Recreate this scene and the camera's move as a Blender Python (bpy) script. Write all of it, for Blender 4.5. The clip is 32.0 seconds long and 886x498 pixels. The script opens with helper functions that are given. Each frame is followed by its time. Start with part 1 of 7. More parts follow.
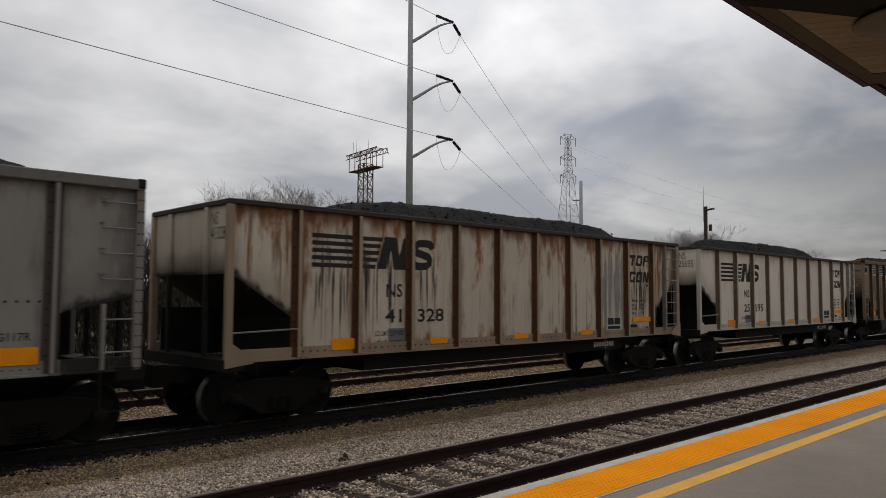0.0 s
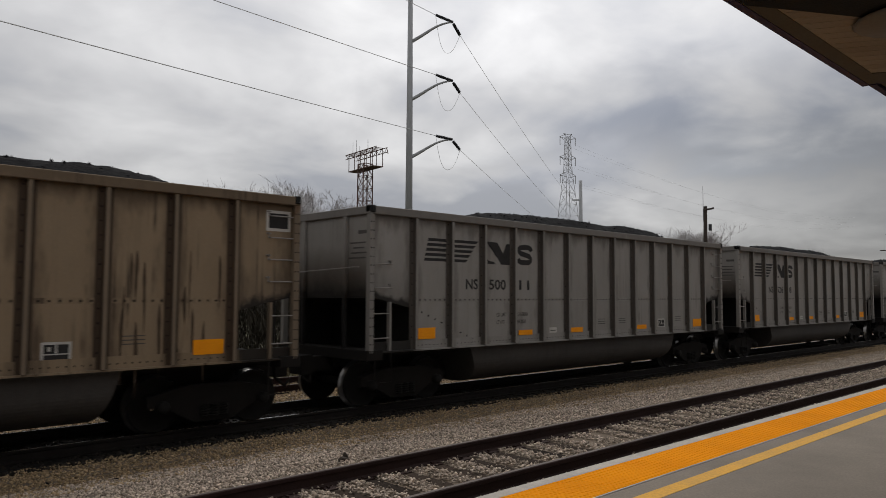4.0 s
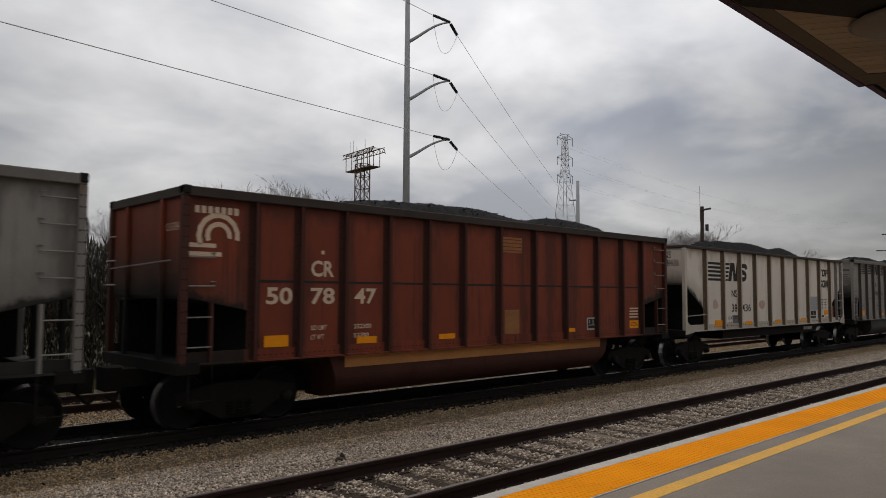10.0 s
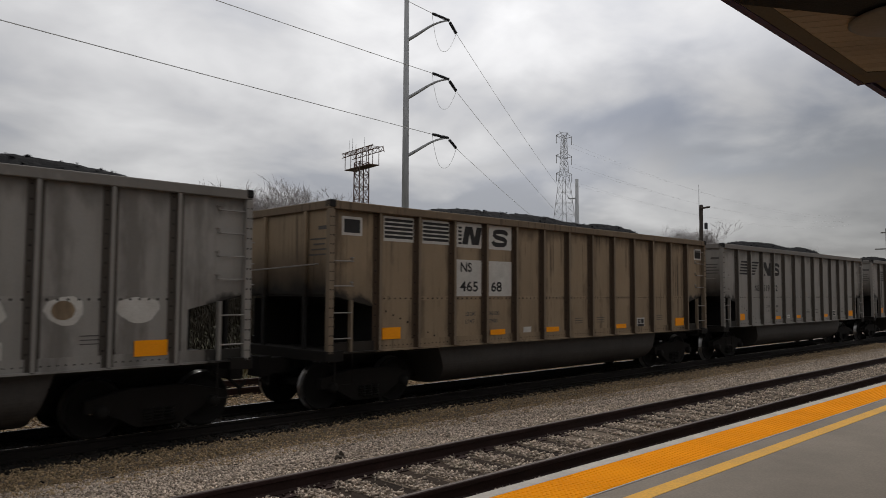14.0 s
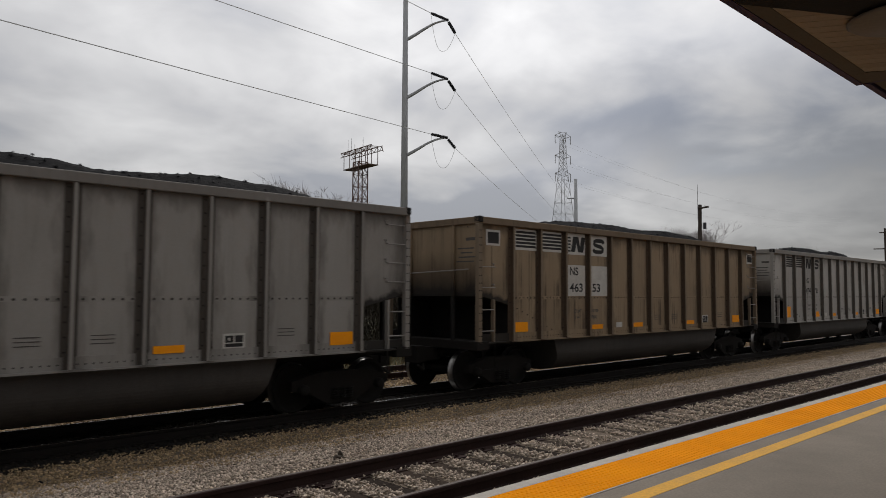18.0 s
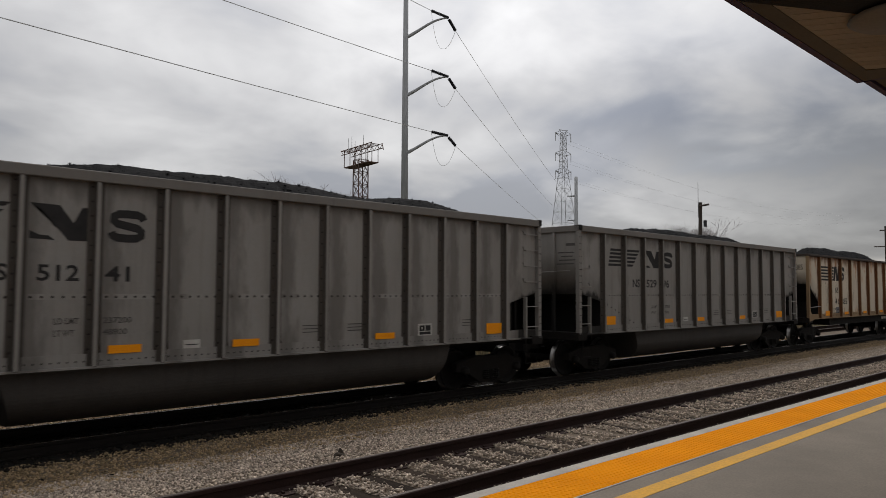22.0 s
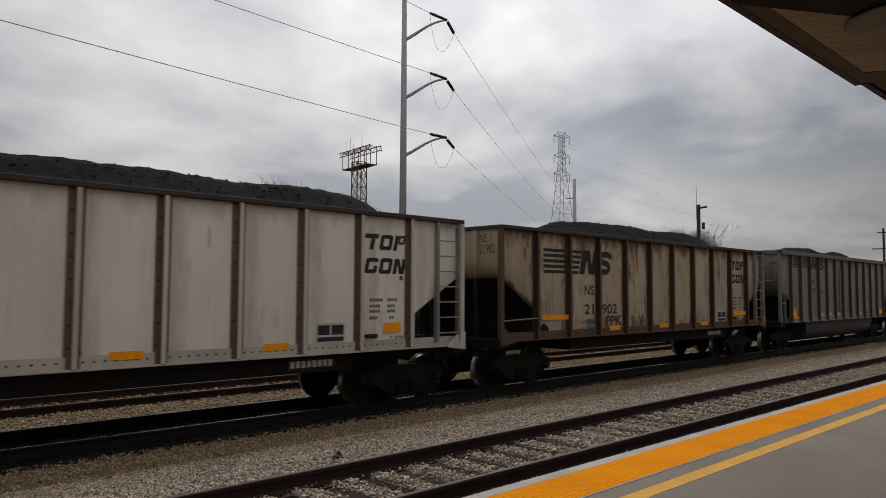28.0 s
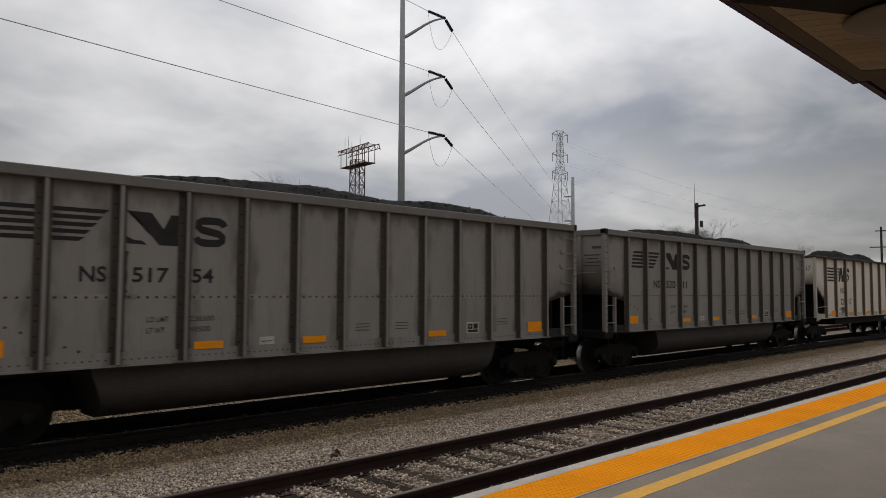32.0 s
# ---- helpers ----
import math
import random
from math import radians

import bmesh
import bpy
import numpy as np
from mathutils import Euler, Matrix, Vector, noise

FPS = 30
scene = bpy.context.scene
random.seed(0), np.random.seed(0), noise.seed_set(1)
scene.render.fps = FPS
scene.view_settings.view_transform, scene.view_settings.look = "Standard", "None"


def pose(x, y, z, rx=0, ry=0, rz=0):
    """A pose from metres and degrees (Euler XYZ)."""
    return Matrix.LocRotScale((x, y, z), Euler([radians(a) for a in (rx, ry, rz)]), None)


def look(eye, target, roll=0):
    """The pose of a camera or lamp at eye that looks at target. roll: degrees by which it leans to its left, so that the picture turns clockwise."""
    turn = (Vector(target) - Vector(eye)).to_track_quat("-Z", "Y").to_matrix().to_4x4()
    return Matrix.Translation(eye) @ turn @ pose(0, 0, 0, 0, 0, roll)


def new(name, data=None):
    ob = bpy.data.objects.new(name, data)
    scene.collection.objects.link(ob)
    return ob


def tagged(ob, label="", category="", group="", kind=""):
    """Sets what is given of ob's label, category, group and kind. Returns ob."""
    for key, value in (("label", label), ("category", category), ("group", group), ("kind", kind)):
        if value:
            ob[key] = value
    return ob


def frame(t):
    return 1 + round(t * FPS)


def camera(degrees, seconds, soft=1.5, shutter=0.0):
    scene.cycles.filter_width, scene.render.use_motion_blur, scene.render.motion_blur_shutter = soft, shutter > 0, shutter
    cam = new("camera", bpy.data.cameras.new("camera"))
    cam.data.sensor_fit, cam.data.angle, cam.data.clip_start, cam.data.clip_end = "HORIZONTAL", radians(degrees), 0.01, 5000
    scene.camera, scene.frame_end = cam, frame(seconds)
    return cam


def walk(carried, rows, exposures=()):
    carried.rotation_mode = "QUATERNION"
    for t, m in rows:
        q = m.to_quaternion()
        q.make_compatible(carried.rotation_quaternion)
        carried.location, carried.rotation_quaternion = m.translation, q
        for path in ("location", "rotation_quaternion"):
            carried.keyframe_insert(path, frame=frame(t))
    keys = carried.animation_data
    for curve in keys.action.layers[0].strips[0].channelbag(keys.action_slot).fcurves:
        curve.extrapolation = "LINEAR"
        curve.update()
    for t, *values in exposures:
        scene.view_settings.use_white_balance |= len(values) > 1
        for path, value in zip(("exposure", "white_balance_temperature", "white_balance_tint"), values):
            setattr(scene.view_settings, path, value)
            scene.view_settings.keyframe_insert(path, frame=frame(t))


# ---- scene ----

EYE = (0.0, 0.0, 2.285)
cam = camera(62.77, 32.0, soft=0.75, shutter=0.12)


def aim(dx, dy):
    """The hand-held camera, turned by small steps round its resting aim."""
    th, tilt = radians(44.143) - dx / 1285, radians(3.408) + dy / 1285
    way = Vector((math.sin(th) * math.cos(tilt), math.cos(th) * math.cos(tilt), math.sin(tilt)))
    return look(EYE, Vector(EYE) + 10 * way, 0.286)


walk(cam, [
    (0.0, aim(9.7, 3.2)), (0.5, aim(10.2, 2.6)), (1.0, aim(10.2, 2.6)), (1.5, aim(10.0, 2.4)), (2.0, aim(9.7, 2.4)),
    (2.5, aim(9.6, 2.4)), (3.0, aim(9.5, 2.6)), (3.5, aim(9.1, 2.6)), (5.5, aim(9.7, 2.3)), (6.0, aim(9.1, 2.2)),
    (6.5, aim(8.9, 1.7)), (7.0, aim(8.4, 1.2)), (7.5, aim(7.9, 1.8)), (8.0, aim(7.4, 1.8)), (8.5, aim(6.3, 2.6)),
    (9.0, aim(4.5, 2.7)), (9.5, aim(3.6, 2.8)), (10.0, aim(4.2, 2.9)), (10.5, aim(4.6, 3.2)), (11.0, aim(3.8, 1.0)),
    (11.5, aim(3.4, -0.8)), (12.0, aim(3.2, -0.3)), (12.5, aim(3.2, -0.4)), (13.0, aim(2.7, -0.4)), (13.5, aim(2.6, -0.4)),
    (14.0, aim(2.6, -0.1)), (14.5, aim(1.8, 0.0)), (16.5, aim(0.8, 1.2)), (17.0, aim(0.1, 1.2)), (17.5, aim(0.4, 0.0)),
    (18.0, aim(0.6, -0.4)), (18.5, aim(1.0, -0.4)), (19.0, aim(0.0, 0.0)), (19.5, aim(-0.3, 0.0)), (20.0, aim(-0.0, 0.9)),
    (20.5, aim(-0.0, 0.9)), (21.0, aim(1.2, -0.5)), (21.5, aim(2.2, -4.2)), (22.0, aim(1.2, -4.4)), (22.5, aim(1.2, -4.1)),
    (23.0, aim(-0.3, -3.6)), (23.5, aim(-1.2, -2.9)), (24.0, aim(-1.7, -1.9)), (24.5, aim(-2.3, -0.9)), (25.0, aim(-2.4, -0.5)),
    (25.5, aim(-2.0, -0.4)), (27.5, aim(-1.5, -0.5)), (28.0, aim(-1.5, -0.5)), (28.5, aim(-1.5, -0.5)), (29.0, aim(-3.0, -0.4)),
    (29.5, aim(-3.0, -0.4)), (30.0, aim(-3.3, -0.4)), (30.5, aim(-3.3, -1.8)), (31.0, aim(-3.8, -3.1)), (31.5, aim(-4.5, -3.6)),
    (32.0, aim(-4.6, -3.6)),
])


# ---- light ----
SUN_UP, SUN_TURN = radians(50), radians(45)
world = bpy.data.worlds.new("overcast_sky")
scene.world = world
world.use_nodes = True
wn, wl = world.node_tree.nodes, world.node_tree.links
wn.clear()


def wnode(kind, **values):
    n = wn.new(kind)
    for k, v in values.items():
        n.inputs[k].default_value = v
    return n


sky = wn.new("ShaderNodeTexSky")
sky.sky_type, sky.sun_disc, sky.sun_elevation, sky.sun_rotation = "NISHITA", False, SUN_UP, SUN_TURN
sky_bg = wn.new("ShaderNodeBackground")
sky_bg.inputs["Strength"].default_value = 0.05
wl.new(sky.outputs["Color"], sky_bg.inputs["Color"])
coord = wn.new("ShaderNodeTexCoord")
sep = wn.new("ShaderNodeSeparateXYZ")
wl.new(coord.outputs["Generated"], sep.inputs[0])
lift = wn.new("ShaderNodeMath")
lift.operation, lift.inputs[1].default_value = "MAXIMUM", 0.0
wl.new(sep.outputs["Z"], lift.inputs[0])
lift2 = wn.new("ShaderNodeMath")
lift2.operation, lift2.inputs[1].default_value = "ADD", 0.30
wl.new(lift.outputs[0], lift2.inputs[0])
flat = []
for axis in "XY":
    d = wn.new("ShaderNodeMath")
    d.operation = "DIVIDE"
    wl.new(sep.outputs[axis], d.inputs[0])
    wl.new(lift2.outputs[0], d.inputs[1])
    flat.append(d)
comb = wn.new("ShaderNodeCombineXYZ")
comb.inputs["Z"].default_value = 2.4
wl.new(flat[0].outputs[0], comb.inputs["X"])
wl.new(flat[1].outputs[0], comb.inputs["Y"])
big = wnode("ShaderNodeTexNoise", Scale=0.9, Detail=5.0, Roughness=0.52, Distortion=0.25)
small = wnode("ShaderNodeTexNoise", Scale=3.0, Detail=6.0, Roughness=0.5, Distortion=0.3)
for n in (big, small):
    wl.new(comb.outputs[0], n.inputs["Vector"])
both = wn.new("ShaderNodeMath")
both.operation, both.inputs[1].default_value = "MULTIPLY_ADD", 0.45
wl.new(small.outputs["Fac"], both.inputs[0])
wl.new(big.outputs["Fac"], both.inputs[2])
ramp = wn.new("ShaderNodeValToRGB")
wl.new(both.outputs[0], ramp.inputs["Fac"])
ramp.color_ramp.elements[0].position, ramp.color_ramp.elements[0].color = 0.575, (0.42, 0.432, 0.472, 1)
ramp.color_ramp.elements[1].position, ramp.color_ramp.elements[1].color = 0.86, (0.87, 0.863, 0.862, 1)
mid = ramp.color_ramp.elements.new(0.70)
mid.color = (0.615, 0.612, 0.622, 1)
# the hidden sun brightens the cloud on its side of the sky
toward = wn.new("ShaderNodeVectorMath")
toward.operation = "DOT_PRODUCT"
toward.inputs[1].default_value = (math.sin(SUN_TURN) * math.cos(SUN_UP), math.cos(SUN_TURN) * math.cos(SUN_UP), math.sin(SUN_UP))
wl.new(coord.outputs["Generated"], toward.inputs[0])
glow = wn.new("ShaderNodeMapRange")
glow.inputs["From Min"].default_value, glow.inputs["From Max"].default_value = 0.60, 1.0
glow.inputs["To Min"].default_value, glow.inputs["To Max"].default_value = 0.62, 1.28
wl.new(toward.outputs["Value"], glow.inputs["Value"])


def wmath(op, a, b=0.0):
    n = wn.new("ShaderNodeMath")
    n.operation = op
    for socket, v in zip(n.inputs, (a, b)):
        if isinstance(v, float):
            socket.default_value = v
        else:
            wl.new(v, socket)
    return n.outputs[0]


def wstep(value, lo, hi, out_lo=0.0, out_hi=1.0):
    n = wn.new("ShaderNodeMapRange")
    n.interpolation_type = "SMOOTHSTEP"
    n.inputs["From Min"].default_value, n.inputs["From Max"].default_value = lo, hi
    n.inputs["To Min"].default_value, n.inputs["To Max"].default_value = out_lo, out_hi
    wl.new(value, n.inputs["Value"])
    return n.outputs[0]


def wtoward(way):
    n = wn.new("ShaderNodeVectorMath")
    n.operation = "DOT_PRODUCT"
    n.inputs[1].default_value = way
    wl.new(coord.outputs["Generated"], n.inputs[0])
    return n.outputs["Value"]


cloud_bg = wn.new("ShaderNodeBackground")
# a darker cloud bank stands low along the tracks
bank_way = wn.new("ShaderNodeVectorMath")
bank_way.operation = "DOT_PRODUCT"
bank_way.inputs[1].default_value = (0.985, 0.165, 0.05)
wl.new(coord.outputs["Generated"], bank_way.inputs[0])
bank = wn.new("ShaderNodeMapRange")
bank.inputs["From Min"].default_value, bank.inputs["From Max"].default_value = 0.90, 0.99
bank.inputs["To Min"].default_value, bank.inputs["To Max"].default_value = 1.0, 0.56
wl.new(bank_way.outputs["Value"], bank.inputs["Value"])
dimmed = wn.new("ShaderNodeMath")
dimmed.operation = "MULTIPLY"
wl.new(glow.outputs[0], dimmed.inputs[0])
bank_low = wn.new("ShaderNodeMapRange")
bank_low.inputs["From Min"].default_value, bank_low.inputs["From Max"].default_value = 0.18, 0.30
wl.new(sep.outputs["Z"], bank_low.inputs["Value"])
bank_mix = wn.new("ShaderNodeMix")
bank_mix.inputs[3].default_value = 1.0
wl.new(bank_low.outputs[0], bank_mix.inputs[0])
wl.new(bank.outputs[0], bank_mix.inputs[2])
wl.new(bank_mix.outputs[0], dimmed.inputs[1])
# overcast grows brighter overhead; a long slate-grey layer hangs above the far end of the tracks
ragged = wmath("ADD", sep.outputs["Z"], wmath("MULTIPLY", wmath("SUBTRACT", both.outputs[0], 0.70), 0.30))
layer = wmath("MULTIPLY", wstep(ragged, 0.155, 0.195), wstep(ragged, 0.195, 0.24, 1.0, 0.0))
layer = wmath("MULTIPLY", layer, wstep(wtoward((0.963, 0.27, 0.0)), 0.84, 0.98))
power = wmath("MULTIPLY", dimmed.outputs[0], wstep(sep.outputs["Z"], 0.06, 0.42, 0.90, 1.06))
power = wmath("MULTIPLY", power, wmath("SUBTRACT", 1.0, wmath("MULTIPLY", layer, 0.17)))
strip = wmath("MULTIPLY", wmath("MULTIPLY", wstep(ragged, 0.085, 0.12), wstep(ragged, 0.145, 0.175, 1.0, 0.0)), wstep(wtoward((0.88, 0.475, 0.0)), 0.93, 0.985))
power = wmath("MULTIPLY", power, wmath("ADD", 1.0, wmath("MULTIPLY", strip, 0.14)))
power = wmath("MULTIPLY", power, wmath("ADD", 1.0, wmath("MULTIPLY", wmath("MULTIPLY", wstep(ragged, 0.25, 0.32), wstep(wtoward((0.87, 0.46, 0.18)), 0.86, 0.97)), 0.16)))
# a break in the cloud near the horizon along the tracks
opening = wmath("MULTIPLY", wstep(wmath("ADD", sep.outputs["Z"], wmath("MULTIPLY", wmath("SUBTRACT", both.outputs[0], 0.70), 0.12)), 0.035, 0.062, 1.0, 0.0), wstep(wtoward((0.966, 0.258, 0.0)), 0.985, 0.999))
power = wmath("ADD", power, wmath("MULTIPLY", opening, 0.45))
wl.new(power, cloud_bg.inputs["Strength"])
warm = wn.new("ShaderNodeMix")
warm.data_type = "RGBA"
wl.new(opening, warm.inputs[0])
wl.new(ramp.outputs["Color"], warm.inputs[6])
warm.inputs[7].default_value = (0.92, 0.84, 0.74, 1)
slate = wn.new("ShaderNodeMix")
slate.data_type, slate.blend_type = "RGBA", "MULTIPLY"
wl.new(layer, slate.inputs[0])
wl.new(warm.outputs[2], slate.inputs[6])
slate.inputs[7].default_value = (0.93, 0.965, 1.03, 1)
wl.new(slate.outputs[2], cloud_bg.inputs["Color"])
mix = wn.new("ShaderNodeMixShader")
mix.inputs[0].default_value = 0.93
wl.new(sky_bg.outputs[0], mix.inputs[1])
wl.new(cloud_bg.outputs[0], mix.inputs[2])
wout = wn.new("ShaderNodeOutputWorld")
wl.new(mix.outputs[0], wout.inputs["Surface"])

sun_data = bpy.data.lights.new("sun", "SUN")
sun_data.energy, sun_data.angle, sun_data.color = 1.1, radians(30), (1.0, 0.955, 0.90)
sun = new("sun", sun_data)
sun.matrix_world = look((60 * math.sin(SUN_TURN), 60 * math.cos(SUN_TURN), 60 * math.tan(SUN_UP)), (0, 0, 0))
scene.view_settings.exposure = 0.15


# ---- materials ----
def material(name, base, rough=0.8, metal=0.0, dark=None, scale=3.0, amount=0.5, stretch=(1, 1, 1), fine=60.0, fine_amount=0.25,
             bump=0.2, bump_scale=40.0, rust=None, rust_at=0.62, rust_scale=1.3, rust_stretch=(1, 1, 1), island=0.0, streak=0.0, streak_colour=(0.02, 0.018, 0.015),
             spec=0.3, pieces=0.0, soot=None, rust_soft=0.09, posts=None, drips=None, blister=None, low=None):
    """A weathered surface: two scales of colour change, optional rust or dirt patches and run marks, fine relief."""
    m = bpy.data.materials.new(name)
    m.use_nodes = True
    nt = m.node_tree
    n, l = nt.nodes, nt.links
    bsdf = n["Principled BSDF"]
    bsdf.inputs["Roughness"].default_value, bsdf.inputs["Metallic"].default_value = rough, metal
    bsdf.inputs["Specular IOR Level"].default_value = spec
    tc = n.new("ShaderNodeTexCoord")

    origin = tc.outputs["Object"]
    if soot or low:
        # every sheet weathers in its own way
        shift = n.new("ShaderNodeVectorMath")
        shift.operation = "SCALE"
        shift.inputs[0].default_value = (37.0, 19.0, 53.0)
        l.new(n.new("ShaderNodeObjectInfo").outputs["Random"], shift.inputs["Scale"])
        moved = n.new("ShaderNodeVectorMath")
        l.new(tc.outputs["Object"], moved.inputs[0])
        l.new(shift.outputs[0], moved.inputs[1])
        origin = moved.outputs[0]

    def noise_at(scale, stretch=(1, 1, 1), detail=5.0, rough=0.6):
        mp = n.new("ShaderNodeMapping")
        mp.inputs["Scale"].default_value = stretch
        l.new(origin, mp.inputs["Vector"])
        t = n.new("ShaderNodeTexNoise")
        t.inputs["Scale"].default_value, t.inputs["Detail"].default_value, t.inputs["Roughness"].default_value = scale, detail, rough
        l.new(mp.outputs[0], t.inputs["Vector"])
        return t.outputs["Fac"]

    def spread(fac, lo, hi):
        r = n.new("ShaderNodeMapRange")
        r.inputs["From Min"].default_value, r.inputs["From Max"].default_value = lo, hi
        l.new(fac, r.inputs["Value"])
        return r.outputs[0]

    def mixed(fac, a, b, gain=1.0):
        mx = n.new("ShaderNodeMix")
        mx.data_type = "RGBA"
        if gain != 1.0:
            g = n.new("ShaderNodeMath")
            g.operation, g.inputs[1].default_value = "MULTIPLY", gain
            l.new(fac, g.inputs[0])
            fac = g.outputs[0]
        l.new(fac, mx.inputs[0])
        for socket, v in ((mx.inputs[6], a), (mx.inputs[7], b)):
            if isinstance(v, tuple):
                socket.default_value = (*v, 1)
            else:
                l.new(v, socket)
        return mx.outputs[2]

    dark = dark or tuple(c * 0.55 for c in base)
    col = mixed(spread(noise_at(scale, stretch), 0.35, 0.7), base, dark, amount)
    col = mixed(spread(noise_at(fine, detail=3.0), 0.35, 0.7), col, tuple(c * 0.6 for c in dark), fine_amount)
    if streak:
        col = mixed(spread(noise_at(1.0, (7.0, 7.0, 0.35), 6.0, 0.65), 0.52, 0.72), col, streak_colour, streak)
    if rust:
        col = mixed(spread(noise_at(rust_scale, rust_stretch, 7.0, 0.68), rust_at, rust_at + rust_soft), col, rust, 0.85)
    place = n.new("ShaderNodeSeparateXYZ")
    l.new(tc.outputs["Object"], place.inputs[0])

    def calc(op, a, b=0.0):
        q = n.new("ShaderNodeMath")
        q.operation = op
        for socket, v in zip(q.inputs, (a, b)):
            if isinstance(v, float):
                socket.default_value = v
            else:
                l.new(v, socket)
        return q.outputs[0]

    if drips:
        # thin runs of dirty water: (colour, gain, how many)
        runs = calc("MULTIPLY", spread(noise_at(1.0, (15.0, 15.0, 0.16), 3.0, 0.55), 0.54, 0.62), spread(noise_at(0.9, (1.4, 1.4, 0.7), 4.0), drips[2], drips[2] + 0.14))
        col = mixed(runs, col, drips[0], drips[1])
    if blister:
        # rust breaking through high under the chord and low along the sill: (colour, level)
        edge = calc("MAXIMUM", calc("MULTIPLY", calc("SUBTRACT", place.outputs["Z"], 3.0), 0.10), calc("MULTIPLY", calc("SUBTRACT", 1.55, place.outputs["Z"]), 0.30))
        spots = calc("ADD", noise_at(1.5, (1.9, 1.9, 0.55), 8.0, 0.66), edge)
        col = mixed(spread(spots, blister[1], blister[1] + 0.10), col, blister[0], 0.80)
        col = mixed(spread(spots, blister[1] + 0.07, blister[1] + 0.15), col, tuple(c * 0.45 for c in blister[0]), 0.7)
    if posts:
        # grime and painted shading beside the posts and under the top chord: (first post, spacing, height of the chord,
        # colour, gain)
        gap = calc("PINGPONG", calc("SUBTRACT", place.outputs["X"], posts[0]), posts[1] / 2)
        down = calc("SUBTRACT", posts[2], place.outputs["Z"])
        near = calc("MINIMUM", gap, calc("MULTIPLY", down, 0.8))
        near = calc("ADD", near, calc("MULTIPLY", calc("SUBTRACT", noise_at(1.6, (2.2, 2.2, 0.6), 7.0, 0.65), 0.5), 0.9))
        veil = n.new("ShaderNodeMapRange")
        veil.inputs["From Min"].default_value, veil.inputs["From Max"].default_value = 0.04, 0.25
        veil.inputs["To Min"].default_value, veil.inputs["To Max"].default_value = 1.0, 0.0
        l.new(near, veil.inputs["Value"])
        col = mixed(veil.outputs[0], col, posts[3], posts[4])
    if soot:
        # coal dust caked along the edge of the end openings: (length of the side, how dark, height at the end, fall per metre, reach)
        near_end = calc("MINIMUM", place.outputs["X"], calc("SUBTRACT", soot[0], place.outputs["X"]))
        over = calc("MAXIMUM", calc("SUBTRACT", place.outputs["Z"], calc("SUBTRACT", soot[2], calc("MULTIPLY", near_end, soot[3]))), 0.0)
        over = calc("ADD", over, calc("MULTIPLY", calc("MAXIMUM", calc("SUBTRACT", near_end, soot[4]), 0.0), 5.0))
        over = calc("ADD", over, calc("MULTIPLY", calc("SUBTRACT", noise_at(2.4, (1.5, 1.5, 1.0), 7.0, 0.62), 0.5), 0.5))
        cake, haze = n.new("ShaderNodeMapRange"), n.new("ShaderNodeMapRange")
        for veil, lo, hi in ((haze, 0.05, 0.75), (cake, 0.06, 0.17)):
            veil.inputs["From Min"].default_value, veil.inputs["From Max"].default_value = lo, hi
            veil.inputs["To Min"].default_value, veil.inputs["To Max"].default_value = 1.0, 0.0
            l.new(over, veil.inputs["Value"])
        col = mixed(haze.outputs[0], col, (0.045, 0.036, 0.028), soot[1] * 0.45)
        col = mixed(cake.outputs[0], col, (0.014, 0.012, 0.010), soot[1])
    if low:
        # coal dust thrown up the end sheet: (height where it begins, where it is full, where it is black)
        rise = calc("ADD", place.outputs["Z"], calc("MULTIPLY", calc("SUBTRACT", noise_at(1.3, (1.0, 1.0, 0.8), 6.0, 0.6), 0.5), 0.55))
        for top, foot, tone, gain in ((low[0], low[1], (0.060, 0.042, 0.028), 0.75), (low[1], low[2], (0.014, 0.012, 0.010), 0.95)):
            veil = n.new("ShaderNodeMapRange")
            veil.inputs["From Min"].default_value, veil.inputs["From Max"].default_value = foot, top
            veil.inputs["To Min"].default_value, veil.inputs["To Max"].default_value = 1.0, 0.0
            l.new(rise, veil.inputs["Value"])
            col = mixed(veil.outputs[0], col, tone, gain)
    if island or pieces:
        if island:
            src = n.new("ShaderNodeNewGeometry").outputs["Random Per Island"]
        else:
            src = n.new("ShaderNodeObjectInfo").outputs["Random"]
        hsv = n.new("ShaderNodeHueSaturation")
        l.new(col, hsv.inputs["Color"])
        r = n.new("ShaderNodeMapRange")
        r.inputs["To Min"].default_value, r.inputs["To Max"].default_value = 1 - (island or pieces), 1 + (island or pieces)
        l.new(src, r.inputs["Value"])
        l.new(r.outputs[0], hsv.inputs["Value"])
        col = hsv.outputs["Color"]
    l.new(col, bsdf.inputs["Base Color"])
    if bump:
        b = n.new("ShaderNodeBump")
        b.inputs["Strength"].default_value, b.inputs["Distance"].default_value = bump, 0.02
        l.new(noise_at(bump_scale), b.inputs["Height"])
        l.new(b.outputs[0], bsdf.inputs["Normal"])
    return m


